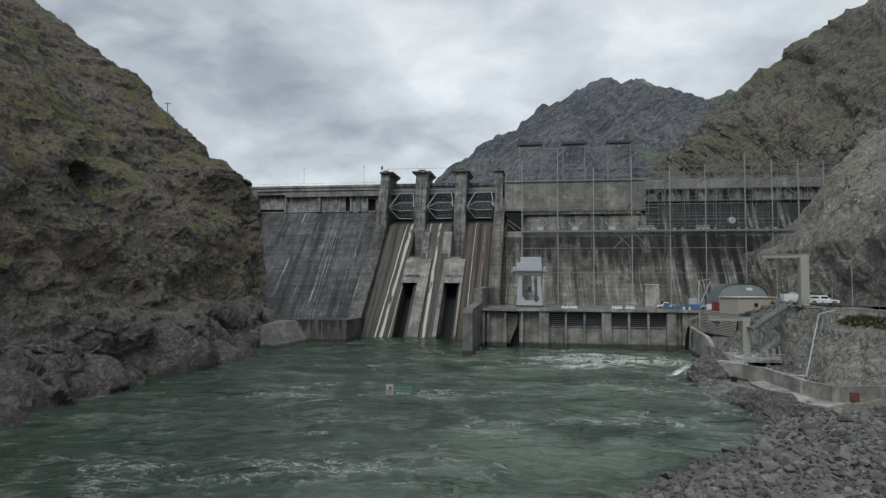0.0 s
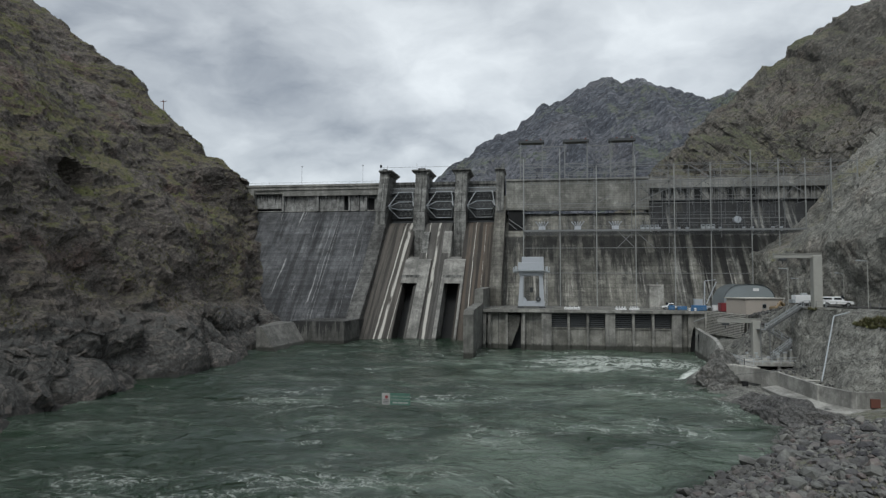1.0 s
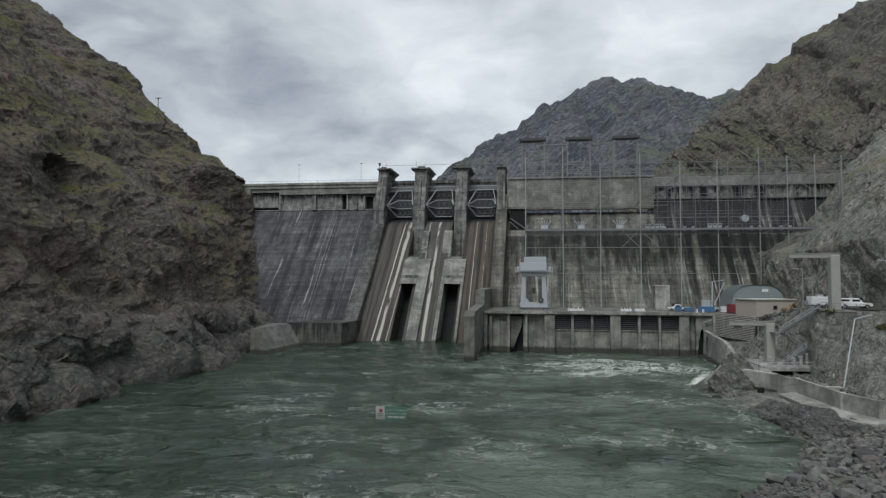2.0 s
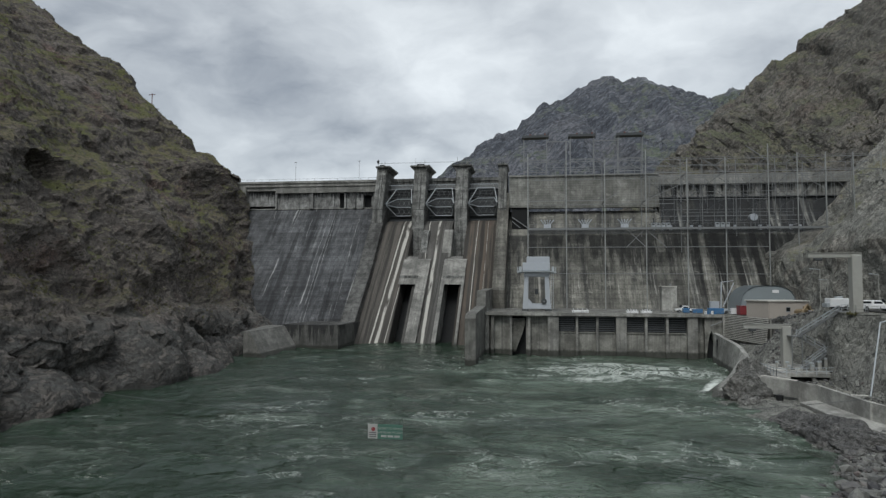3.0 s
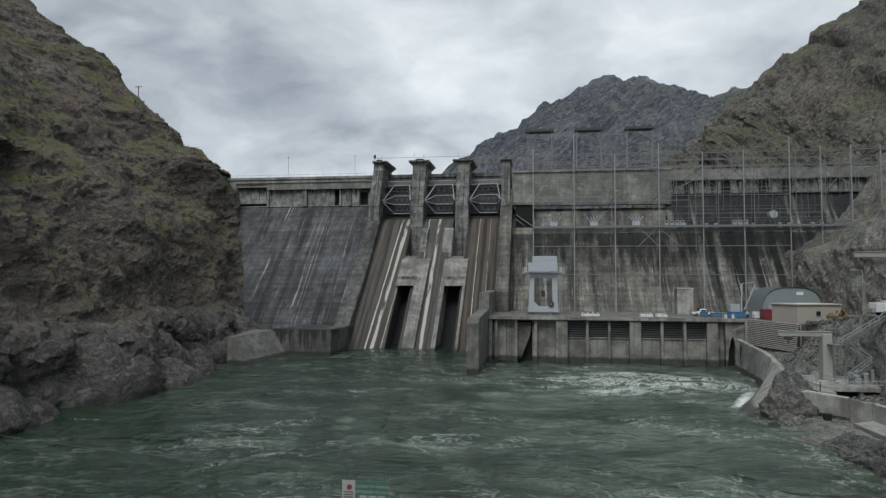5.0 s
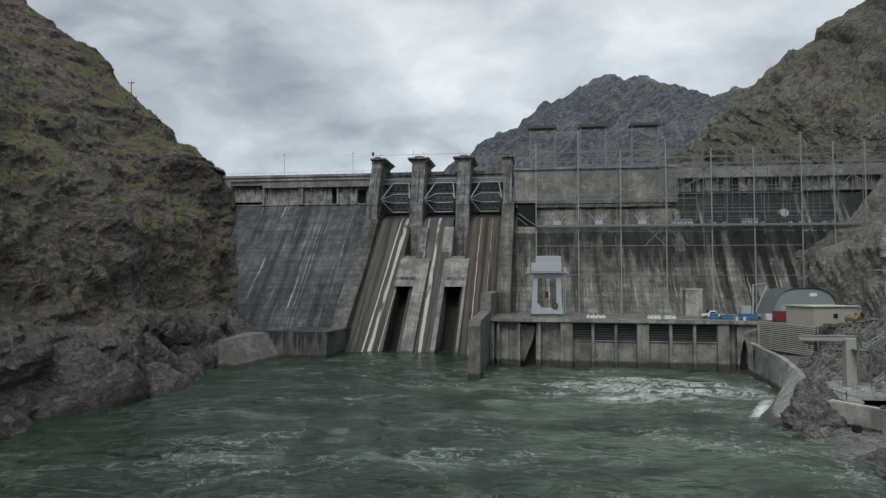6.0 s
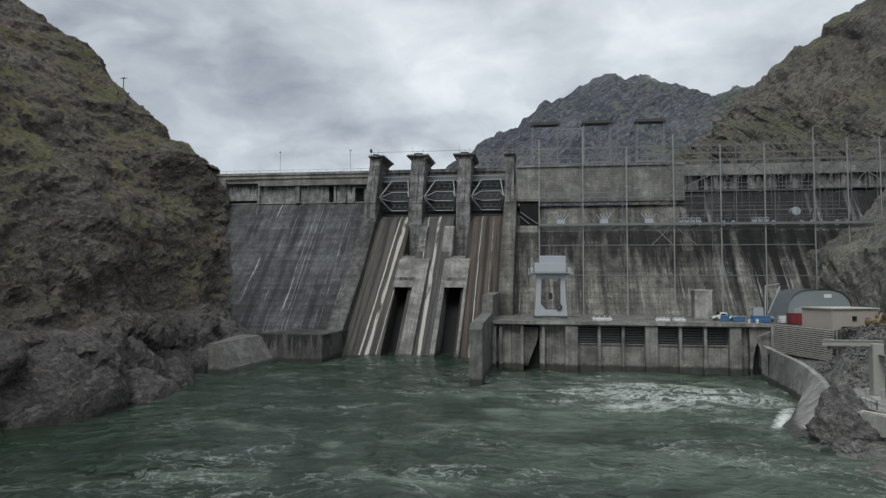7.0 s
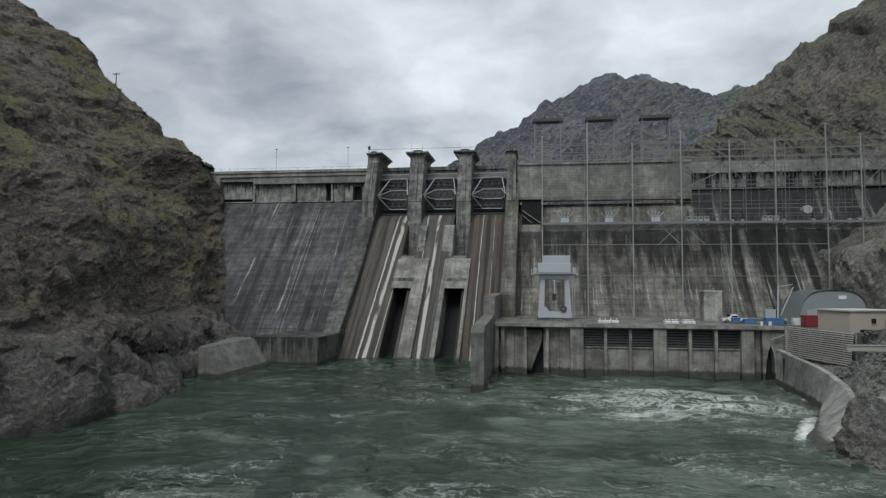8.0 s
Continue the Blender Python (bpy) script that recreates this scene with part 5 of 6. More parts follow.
def pickup(x, y, z, rz, label, cap):
    """A pickup, nose towards its own +x."""
    t = thing("pickup", label, "pickup truck", at=(x, y, z), rz=rz)
    bm = bmesh.new()
    side = [(-2.75, 0.45), (-2.75, 1.05), (-0.6, 1.08), (-0.5, 1.1), (1.15, 1.1), (2.3, 1.02), (2.72, 0.9), (2.75, 0.45)]
    a = [bm.verts.new((px, -0.95, pz)) for px, pz in side]
    b = [bm.verts.new((px, 0.95, pz)) for px, pz in side]
    bm.faces.new(a), bm.faces.new(b[::-1])
    for i in range(len(a)):
        j = (i + 1) % len(a)
        bm.faces.new((a[j], a[i], b[i], b[j]))
    bmesh.ops.bevel(bm, geom=bm.edges[:], offset=0.06, segments=2, affect="EDGES")
    part("body", bm, "white", t)
    bm = bmesh.new()
    lo = [(-0.75, -0.9), (1.2, -0.9), (1.2, 0.9), (-0.75, 0.9)]
    hi = [(-0.6, -0.72), (0.55, -0.72), (0.55, 0.72), (-0.6, 0.72)]
    a = [bm.verts.new((*p, 1.08)) for p in lo]
    b = [bm.verts.new((*p, 1.82)) for p in hi]
    bm.faces.new(b)
    for i in range(4):
        bm.faces.new((a[i], a[(i + 1) % 4], b[(i + 1) % 4], b[i]))
    cab = part("cab", bm, "white", t)
    part("side_window", B((-0.55, 0.72, -0.86, 0.86, 1.2, 1.62)), "glass", cab)
    part("windscreen", bar((0.98, 0, 1.2), (0.66, 0, 1.72), 0.06, 1.45), "glass", cab)
    if cap:
        part("canopy", B((-2.7, -0.75, -0.9, 0.9, 1.05, 1.8), bevel=0.08), "white", t)
        part("canopy_window", B((-2.4, -1.0, -0.92, 0.92, 1.3, 1.62)), "glass", t)
    for wx in (-1.75, 1.75):
        for wy in (-0.85, 0.85):
            tyre = part("tyre", rod((wx, wy - 0.12, 0.4), (wx, wy + 0.12, 0.4), 0.4, 18), "rubber", t)
            part("rim", rod((wx, wy - 0.14, 0.4), (wx, wy + 0.14, 0.4), 0.22, 12), "steel", tyre)
    part("bumper", B((2.68, 2.82, -0.9, 0.9, 0.45, 0.68), bevel=0.03), "steel", t)
    part("rear_bumper", B((-2.86, -2.72, -0.9, 0.9, 0.45, 0.65), bevel=0.03), "steel", t)
    for wy in (-0.7, 0.7):
        part("headlight", B((2.66, 2.77, wy - 0.2, wy + 0.2, 0.72, 0.9)), "glass", t)


pickup(52.6, 131.5, 13.42, 0, "white pickup with a canopy parked on the road", True)
pickup(36.6, 197.5, 10.32, 180, "white pickup parked on the powerhouse deck", False)


def work_trailer(x, y, z):
    t = thing("utility_trailer", "white box trailer with grey panels parked on the road", "trailer", at=(x, y, z))
    part("body", B((-1.9, 1.9, -1.1, 1.1, 0.55, 2.0), bevel=0.06), "white", t)
    part("step_box", B((-2.4, -1.9, -1.0, 1.0, 0.5, 1.2), bevel=0.04), "steel_pale", t)
    part("roof_unit", B((-0.6, 0.4, -0.5, 0.5, 2.0, 2.35), bevel=0.04), "steel_pale", t)
    for wx in (-0.6, 0.6):
        for wy in (-1.0, 1.0):
            part("wheel", rod((wx, wy - 0.1, 0.36), (wx, wy + 0.1, 0.36), 0.36, 14), "rubber", t)
    part("tow_bar", bar((1.9, 0, 0.6), (3.0, 0, 0.5), 0.12), "steel_dark", t)


work_trailer(49.0, 136, 13.42)


def lattice_mast():
    m = thing("boom_lift", "white articulated boom lift standing on the deck", "boom lift", at=(45.6, 196, 10.3))
    part("base", B((-1.2, 1.2, -1, 1, 0.3, 1.2), bevel=0.08), "crane_white", m)
    for x in (-0.8, 0.8):
        for y in (-0.9, 0.9):
            part("wheel", rod((x, y - 0.15, 0.4), (x, y + 0.15, 0.4), 0.4, 14), "rubber", m)
    part("mast", bar((-0.3, 0, 1.2), (-0.1, 0, 8.2), 0.26), "crane_white", m)
    part("boom", bar((0.3, 0, 1.8), (3.0, 0, 8.0), 0.22), "crane_white", m)
    part("cross_arm", bar((-0.1, 0, 8.2), (2.9, 0, 8.6), 0.14), "crane_white", m)


lattice_mast()


def arched_store():
    """Fabric building with a rounded roof."""
    a = thing("arched_store", "blue-grey fabric storage building with a rounded roof", "storage building", at=(58.6, 200, 10.3))
    prof = []
    for i in range(25):
        u = math.pi * i / 24
        c, s = math.cos(u), math.sin(u)
        prof.append((-7.2 * math.copysign(abs(c) ** 0.62, c), 7.4 * abs(s) ** 0.75))
    bm = bmesh.new()
    lo = [bm.verts.new((x, 0, z)) for x, z in prof]
    hi = [bm.verts.new((x, 12, z)) for x, z in prof]
    for i in range(24):
        bm.faces.new((lo[i], lo[i + 1], hi[i + 1], hi[i]))
    bmesh.ops.solidify(bm, geom=bm.faces[:], thickness=0.12)
    part("roof", bm, "hangar", a, smooth=True)
    for y in (0.3, 11.6):
        bm = bmesh.new()
        f = [bm.verts.new((x * 0.985, y, z * 0.985)) for x, z in prof]
        g = [bm.verts.new((x * 0.985, y + 0.12, z * 0.985)) for x, z in prof]
        bm.faces.new(f), bm.faces.new(g[::-1])
        end = part("end_wall", bm, "hangar", a)
        if y < 1:
            part("vent", B((1.0, 2.6, 0.2, 0.34, 5.4, 6.2)), "white", end, "small white louvred vent")
            part("door", B((-5.6, -3.6, 0.2, 0.36, 0, 3.0)), "steel_pale", end)


arched_store()


def beige_building():
    b = thing("beige_building", "small beige flat-roofed block building on the yard", "building", at=(48.6, 170, 10.3), rz=20.4)
    part("wall", B((0, 10.4, 0, 7.4, -0.6, 3.75)), "beige", b)
    part("roof", B((-0.3, 10.7, -0.3, 7.7, 3.75, 3.98)), "roof", b)
    w = part("window", B((4.6, 5.6, -0.06, 0.1, 1.5, 2.4)), "glass", b)
    part("window_frame", B((4.5, 5.7, -0.04, 0.04, 2.4, 2.52), (4.5, 5.7, -0.1, 0.04, 1.38, 1.5)), "steel_pale", w)
    part("door", B((7.6, 8.6, -0.05, 0.1, -0.4, 2.05)), "brown", b)
    part("downpipe", rod((0.2, -0.12, -0.5), (0.2, -0.12, 3.7), 0.07), "beige", b)


beige_building()


def excavator():
    e = thing("excavator", "worn yellow tracked excavator parked beside the building", "excavator", at=(55.0, 165.5, 10.6), rz=15)
    for y in (-1.0, 1.0):
        bm = bmesh.new()
        prism(bm, [(-0.3, 0.25), (-0.3, 0.55), (-0.15, 0.8), (0.15, 0.8), (0.3, 0.55), (0.3, 0.25), (0.15, 0), (-0.15, 0)], -1.9, 1.9)
        bmesh.ops.translate(bm, verts=bm.verts, vec=(0, y, 0))
        part("track", bm, "rubber", e)
    part("house", B((-2.0, 0.6, -1.2, 1.2, 0.85, 1.9), bevel=0.12), "yellow", e)
    cab = part("cab", B((-0.2, 1.2, 0.2, 1.2, 0.9, 2.6), bevel=0.1), "yellow", e)
    part("cab_glass", B((0.0, 1.23, 0.3, 1.23, 1.6, 2.4)), "glass", cab)
    part("boom", bar((0.8, -0.3, 1.4), (-1.6, -2.2, 3.0), 0.4), "yellow", e)
    part("stick", bar((-1.6, -2.2, 3.0), (-3.2, -3.0, 1.4), 0.32), "yellow", e)
    part("bucket", B((-3.7, -2.9, -3.5, -2.5, 0.5, 1.3), bevel=0.15), "rubber", e)
    part("counterweight", B((-2.3, -1.9, -1.15, 1.15, 0.85, 1.7), bevel=0.1), "yellow", e)


excavator()

# ---- slatted retaining wall beside the yard ----
crib = thing("crib_wall", "pale slatted crib retaining wall below the yard", "retaining wall", kind="structure")
a, b = Vector((43.2, 184, 0)), Vector((47.0, 165.2, 0))
d = (b - a).normalized()
out = Vector((d.y, -d.x, 0)) * -1
for k in range(15):
    z = 4.9 + k * 0.39
    lean = 0.1 * (14 - k)
    s = part("slat", bar(a - out * lean * 0.5 + Vector((0, 0, z)), b - out * lean * 0.5 + Vector((0, 0, z)), 0.24, 0.17), "roof", crib)
for k in range(7):
    p = a.lerp(b, k / 6) + Vector((0.4, 0, 0))
    part("post", bar(p + Vector((0, 0, 4.2)), p + Vector((0, 0, 10.5)), 0.3), "power", crib)
# dark asphalt colour here paints the shade in the gaps between slats
part("backing", bar(a + Vector((1.1, 0.3, 6.9)), b + Vector((1.1, 0, 6.9)), 0.6, 6.4), "asphalt", crib)

# ---- training wall of the tailrace ----
def tail_wall():
    secs = [  # water-side foot, water-side top, back top
        ((38.2, 177.5, -3), (38.7, 177.5, 6.3), (39.5, 177.6, 6.4)), ((37.0, 165, -3), (37.7, 165, 5.9), (38.5, 165.2, 6.0)),
        ((36.0, 155, -3), (37.1, 155.3, 5.6), (37.9, 155.5, 5.7)), ((34.9, 149.8, -3), (36.4, 149.5, 5.3), (37.2, 149.7, 5.4)),
        ((32.8, 145.7, -0.8), (35.5, 145.0, 5.0), (36.3, 145.2, 5.1)), ((30.1, 140.4, -0.8), (34.9, 140.5, 4.7), (35.6, 140.6, 4.8)),
        ((27.2, 135.0, -0.8), (33.4, 135.3, 4.0), (34.1, 135.2, 4.0)), ((24.1, 129.2, -0.8), (28.9, 128.3, 2.1), (29.5, 128.2, 2.1)),
        ((22.2, 125.0, -0.8), (25.6, 122.8, 0.25), (26.0, 122.6, 0.25))]
    bm = bmesh.new()
    flat = np.array([[c for p in s for c in p] for s in secs])
    at = np.linspace(0, len(secs) - 1, 37)
    fine = np.stack([np.interp(at, range(len(secs)), flat[:, k]) for k in range(9)], 1)
    for _ in range(3):
        fine[1:-1] = (fine[:-2] + 2 * fine[1:-1] + fine[2:]) / 4
    secs = [(tuple(f[:3]), tuple(f[3:6]), tuple(f[6:])) for f in fine.tolist()]
    rows = [[bm.verts.new(p) for p in (s[0], s[1], s[2], (s[2][0] + 0.3, s[2][1], -3))] for s in secs]
    for r, q in zip(rows, rows[1:]):
        for j in range(3):
            bm.faces.new((r[j], r[j + 1], q[j + 1], q[j]))
    bm.faces.new(rows[0]), bm.faces.new(rows[-1][::-1])
    t = thing("tailrace_wall", "pale curved concrete wall sloping down into the river", "retaining wall", kind="structure")
    part("wall", bm, "river", t)
    for y, x, z in ((172, 37.9, 1),):
        part("joint", B((x - 0.0, x + 0.6, y - 0.05, y + 0.05, 0.5, 5.2)), "dark", t)


tail_wall()
# ---- steel bus structure over the powerhouse ----
bus = thing("bus_structure", "galvanised steel transmission frame rising over the powerhouse", "steel frame")
POSTS = [(-5.6, 10.3, 58.5), (6.2, 10.3, 61.7), (17.8, 10.3, 56), (30.0, 10.3, 59), (42.0, 10.3, 56), (53.0, 10.3, 56.2), (65.1, 10.3, 59.8), (73.2, 27.5, 57), (81.0, 30.5, 57), (88.5, 34.5, 56.8), (96, 40, 56.6)]
for x, z0, z1 in POSTS:
    part("post", bar((x, 218, z0), (x, 218, z1), 0.27), "steel_post", bus)
    part("base_plate", B((x - 0.45, x + 0.45, 217.55, 218.45, z0, z0 + 0.12)), "steel", bus)
for x, z0, z1 in [(-5.6, 33, 57), (6.2, 33, 57), (17.8, 33, 57), (30, 33, 57), (42, 28, 57.5), (48.5, 33, 57), (58.5, 33, 57), (70, 33, 57), (78, 34, 56), (84.5, 36, 56.5), (92, 42, 56.5)]:
    part("rear_post", bar((x, 227, z0), (x, 227, z1), 0.2), "steel", bus)
for z, x0, x1, w in [(21.1, -5.6, 65, 0.28), (29.2, -5.6, 65, 0.28), (43.6, -5.6, 17.8, 0.34), (43.5, 24, 65, 0.26), (51.7, -5.6, 96, 0.32), (55.7, -5.6, 96, 0.26), (48.6, 30, 73, 0.2), (53.6, 17.8, 73, 0.2)]:
    part("beam", bar((x0, 218, z), (x1, 218, z), w * 0.68), "steel", bus)
for z, x0, x1, w in [(43.4, -4, 40, 0.26), (51.5, -4, 97, 0.26), (55.6, -4, 97, 0.22), (40.5, 43, 75, 0.2), (47.0, 43, 75, 0.2)]:
    part("rear_beam", bar((x0, 227, z), (x1, 227, z), w * 0.68), "steel", bus)
for x, z0, z1 in POSTS[:-1]:
    for z in (43.6, 51.7, 55.7):
        part("tie", bar((x, 218, z), (x, 227, z), 0.17), "steel", bus)
# platform
for x0, x1 in [(-5.8, 30), (30, 62), (62, 82)]:
    grid = bmesh.new()
    for k in range(15):
        beam(grid, (x0, 218 + k * 1.5, 34.9), (x1, 218 + k * 1.5, 34.9), 0.42, 0.06)
    part("platform_grating", grid, "steel_dark", bus)
    part("edge_girder", B((x0, x1, 217.2, 217.5, 34.5, 35.1)), "steel", bus)
for x in np.arange(-5, 82, 4.1):
    part("joist", bar((x, 217.5, 34.3), (x, 231, 34.55), 0.14), "steel_dark", bus)
hr = part("platform_rail", bar((-5.6, 217.4, 36.3), (82, 217.4, 36.3), 0.07), "steel", bus)
for x in np.arange(-5.6, 82, 2.05):
    part("rail_post", bar((x, 217.4, 35.2), (x, 217.4, 36.3), 0.06), "steel", hr)
# short hangers under the upper beam
for x in np.arange(-3.0, 30, 3.1):
    part("hanger", bar((x, 227, 51.6), (x, 227, 54.9), 0.2), "steel", bus)
part("hanger_beam", bar((-5, 227, 54.9), (30, 227, 54.9), 0.16), "steel", bus)
for k, x in enumerate(np.arange(32, 80, 3.3)):
    part("hanger", bar((x, 224, 46.4 + (k % 3) * 0.9), (x, 224, 51.6), 0.18), "steel", bus)
part("hanger_beam", bar((30, 224, 51.7), (79, 224, 51.7), 0.26), "steel", bus)
# bracing on the right-hand bays
for x0, x1 in [(30, 42), (42, 53), (53, 65), (65, 73.2)]:
    for za, zb in [(35.2, 43.5), (43.5, 51.7)]:
        y = 227
        part("brace", bar((x0, y, za), (x1, y, zb), 0.13), "steel_dark", bus)
        part("brace", bar((x1, y, za), (x0, y, zb), 0.13), "steel_dark", bus)
for x0, x1, za, zb in [(24, 30, 29, 35), (24, 30, 35, 29), (36, 30, 29, 34.5), (65, 73, 33, 36), (17.8, 22, 43.6, 46), (30, 42, 43.5, 49), (42, 36, 51.5, 55), (53, 47, 51.5, 55.5), (65, 59, 55, 59.5), (73, 81, 51.5, 46)]:
    part("brace", bar((x0, 218.2, za), (x1, 218.2, zb), 0.2), "steel", bus)
for i, x in enumerate(np.arange(32, 77, 2.6)):
    part("bus_pipe", bar((x, 226 + (i % 3) * 2, 36 + (i * 7) % 5), (x, 226 + (i % 3) * 2, 51.6), 0.11), "steel", bus)
for i, z in enumerate((39.0, 41.2, 46.0, 49.5)):
    part("bus_pipe", bar((31, 223 + i * 2, z), (76, 223 + i * 2, z), 0.11), "steel", bus)
for i, x in enumerate((33.5, 38, 44.5, 50, 56, 61, 68)):
    part("side_brace", bar((x, 219, 36), (x + 3.5, 226, 43), 0.1), "steel_dark", bus)
    part("side_brace", bar((x + 3.0, 219, 44), (x - 0.5, 227, 51), 0.1), "steel_dark", bus)


# thin upright conductors and cross ties behind the frame
for i, x in enumerate(np.arange(31.5, 96, 2.15)):
    part("riser", bar((x, 230 + (i % 2) * 3, 44.5 + (i * 5) % 3), (x, 230 + (i % 2) * 3, 56.4 - (i * 3) % 4), 0.11), "steel", bus)
for i, x in enumerate(np.arange(-4, 96, 6.3)):
    part("cross_tie", bar((x, 218, 55.7), (x + 4.2, 227, 57.4 - (i % 2)), 0.12), "steel", bus)
for z, x0, x1 in [(57.2, -5.6, 96), (53.0, 30, 96), (49.8, 40, 96), (45.2, 38, 90), (37.6, 30, 77), (38.9, 38, 77)]:
    part("bus_bar", bar((x0, 223, z), (x1, 223, z), 0.1), "steel", bus)
for x0, x1, za, zb in [(73.2, 81, 43, 51.7), (81, 88.5, 51.7, 44), (81, 73.2, 51.7, 57), (88.5, 96, 51.7, 57)]:
    part("brace", bar((x0, 218.2, za), (x1, 218.2, zb), 0.14), "steel", bus)


def insulator_set(x):
    s = thing("insulator_set", "flared pale insulators on a steel pedestal", "insulator", "insulators on the platform", at=(x, 221, 35.05))
    part("pedestal", B((-1.1, 1.1, -0.5, 0.5, 0, 1.5), bevel=0.05), "crane_white", s)
    for k in (-1.3, -0.6, 0, 0.6, 1.3):
        ins = part("insulator", rod((k * 0.4, 0, 1.1), (k * 1.6, 0, 3.0), 0.14), "crane_white", s)
        for j in range(4):
            f = 0.25 + j * 0.2
            part("disc", rod((k * (0.4 + 1.2 * f), 0, 1.1 + 1.9 * f - 0.04), (k * (0.4 + 1.2 * f), 0, 1.1 + 1.9 * f + 0.04), 0.28, 10), "crane_white", ins)


for x in (0.4, 12.0, 24.0):
    insulator_set(x)


def breaker(x, y):
    s = thing("bushing", "dark bushing with a pale cap on the switch platform", "bushing", "bushings on the platform", at=(x, y, 35.05))
    part("tank", rod((0, 0, 0), (0, 0, 1.6), 0.5, 12), "crane_white", s)
    part("stem", rod((0, 0, 1.6), (0, 0, 4.0), 0.18), "steel_dark", s)
    for j in range(5):
        part("disc", rod((0, 0, 1.9 + j * 0.4), (0, 0, 1.98 + j * 0.4), 0.36, 10), "steel_dark", s)


for x in (34, 36.6, 39.2, 45.5, 48.1, 56, 58.6, 66, 68.6, 75.0, 77.6):
    breaker(x, 229)


def oil_tank(x, y):
    t = thing("oil_tank", "round pale oil tank on a steel cradle", "tank", "tanks on the platform", at=(x, y, 35.05))
    part("drum", rod((0, -1.2, 3.4), (0, 1.2, 3.4), 1.1, 20), "crane_white", t)
    for sx in (-0.7, 0.7):
        part("cradle_leg", bar((sx, 0, 0), (sx * 0.8, 0, 2.6), 0.18), "steel", t)
    part("pipe", rod((0, 0, 4.4), (0, 0, 6.2), 0.12), "steel", t)


oil_tank(62.4, 224)


def cabinet_row(x0, n):
    for k in range(n):
        c = thing("switch_cabinet", "grey steel switch cabinet on the platform", "cabinet", "switch cabinets on the platform", at=(x0 + k * 1.5, 224, 35.05))
        part("body", B((-0.6, 0.6, -0.5, 0.5, 0.1, 2.0), bevel=0.04), "steel_pale", c)
        part("plinth", B((-0.62, 0.62, -0.52, 0.52, 0, 0.12)), "steel_dark", c)
        part("vent", B((-0.35, 0.35, -0.53, -0.49, 1.3, 1.7)), "steel_dark", c)


cabinet_row(33.0, 4)
cabinet_row(52.0, 3)


def head_frame(x0, x1):
    """Take-off portal on the crest with a small deck on top."""
    h = thing("takeoff_portal", "tall steel line portal with a small dark deck on top", "steel portal", "line portals on the crest", at=(x0, 262, 56.2))
    w = x1 - x0
    for x in (0, w):
        for y in (0, 3.0):
            part("leg", bar((x, y, 0), (x, y, 17.4), 0.28), "steel", h)
    part("deck", B((-0.7, w + 0.7, -0.6, 3.6, 17.3, 18.2)), "steel_dark", h)
    for k in range(5):
        x = 0.6 + k * (w - 1.2) / 4
        part("equipment", B((x - 0.35, x + 0.35, 0.6, 1.4, 18.2, 18.55 + (k * 37 % 5) * 0.16)), ("steel_dark", "brown", "steel")[k % 3], h)
    part("whip", rod((w - 0.3, 0, 18.2), (w - 0.3, 0, 21), 0.05, 5), "steel", h)
    for za, zb in [(4.2, 8.6)]:
        part("brace", bar((0, 0, za), (w, 0, zb), 0.2), "steel", h)
        part("brace", bar((w, 0, za), (0, 0, zb), 0.2), "steel", h)
    part("cross_beam", bar((0, 0, 8.8), (w, 0, 8.8), 0.26), "steel", h)
    part("cross_beam", bar((0, 0, 4.0), (w, 0, 4.0), 0.26), "steel", h)


for x0, x1 in [(-7.8, 0.8), (9.6, 18.3), (27.2, 35.9)]:
    head_frame(x0, x1)
part("portal_base", B((-12.6, 40, 257, 268, 53.8, 56.2)), "crest", dam)
link = thing("portal_link", "long thin steel beam joining the line portals", "steel beam")
for x0, x1 in [(1.0, 9.4), (18.5, 27.0)]:
    part("bar", bar((x0, 262, 71.8), (x1, 262, 71.8), 0.3), "steel", link)


# ---- right bank: road, jib cranes, platform, river wall ----
road = bmesh.new()
line = [(-60, 55), (40, 60), (90, 58.5), (120, 56), (140, 54.5), (165, 55), (200, 56)]
vs = []
for y, x in line:
    z = float(lerp(y, LEVEL)) + 0.12
    vs.append((road.verts.new((x - 4.6, y, z)), road.verts.new((x + 5.5, y, z))))
for p, q in zip(vs, vs[1:]):
    road.faces.new((p[0], p[1], q[1], q[0]))
bmesh.ops.solidify(road, geom=road.faces[:], thickness=0.25)
structure("road", road, "asphalt", "grey access road along the bank", "road")


def jib_crane(name_label, x, y, z, height, reach, width):
    j = thing("jib_crane", name_label, "jib crane", "jib cranes on the bank", at=(x, y, z))
    part("column", B((-width / 2, width / 2, -width / 2, width / 2, 0, height - 0.3), bevel=0.08), "jib", j)
    part("base", B((-width * 0.75, width * 0.75, -width * 0.75, width * 0.75, -1.2, 0.12)), "block", j)
    arm = part("arm", B((-reach, width * 0.62, -0.3, 0.3, height - 0.75, height), bevel=0.04), "jib", j)
    part("arm_flange", B((-reach, width * 0.62, -0.42, 0.42, height - 0.02, height + 0.08)), "jib", arm)
    bm = bmesh.new()
    beam(bm, (width * 0.55, 0, height - 0.8), (width * 0.35, 0, height - 3.4), 0.5, 0.35)
    part("knee", bm, "steel_dark", j)
    hoist = part("hoist", B((-reach * 0.78 - 0.6, -reach * 0.78 + 0.6, -0.35, 0.35, height - 1.25, height - 0.78), bevel=0.08), "steel_dark", j)
    part("hook", rod((-reach * 0.78, 0, height - 1.9), (-reach * 0.78, 0, height - 1.25), 0.08), "steel_dark", hoist)
    return j


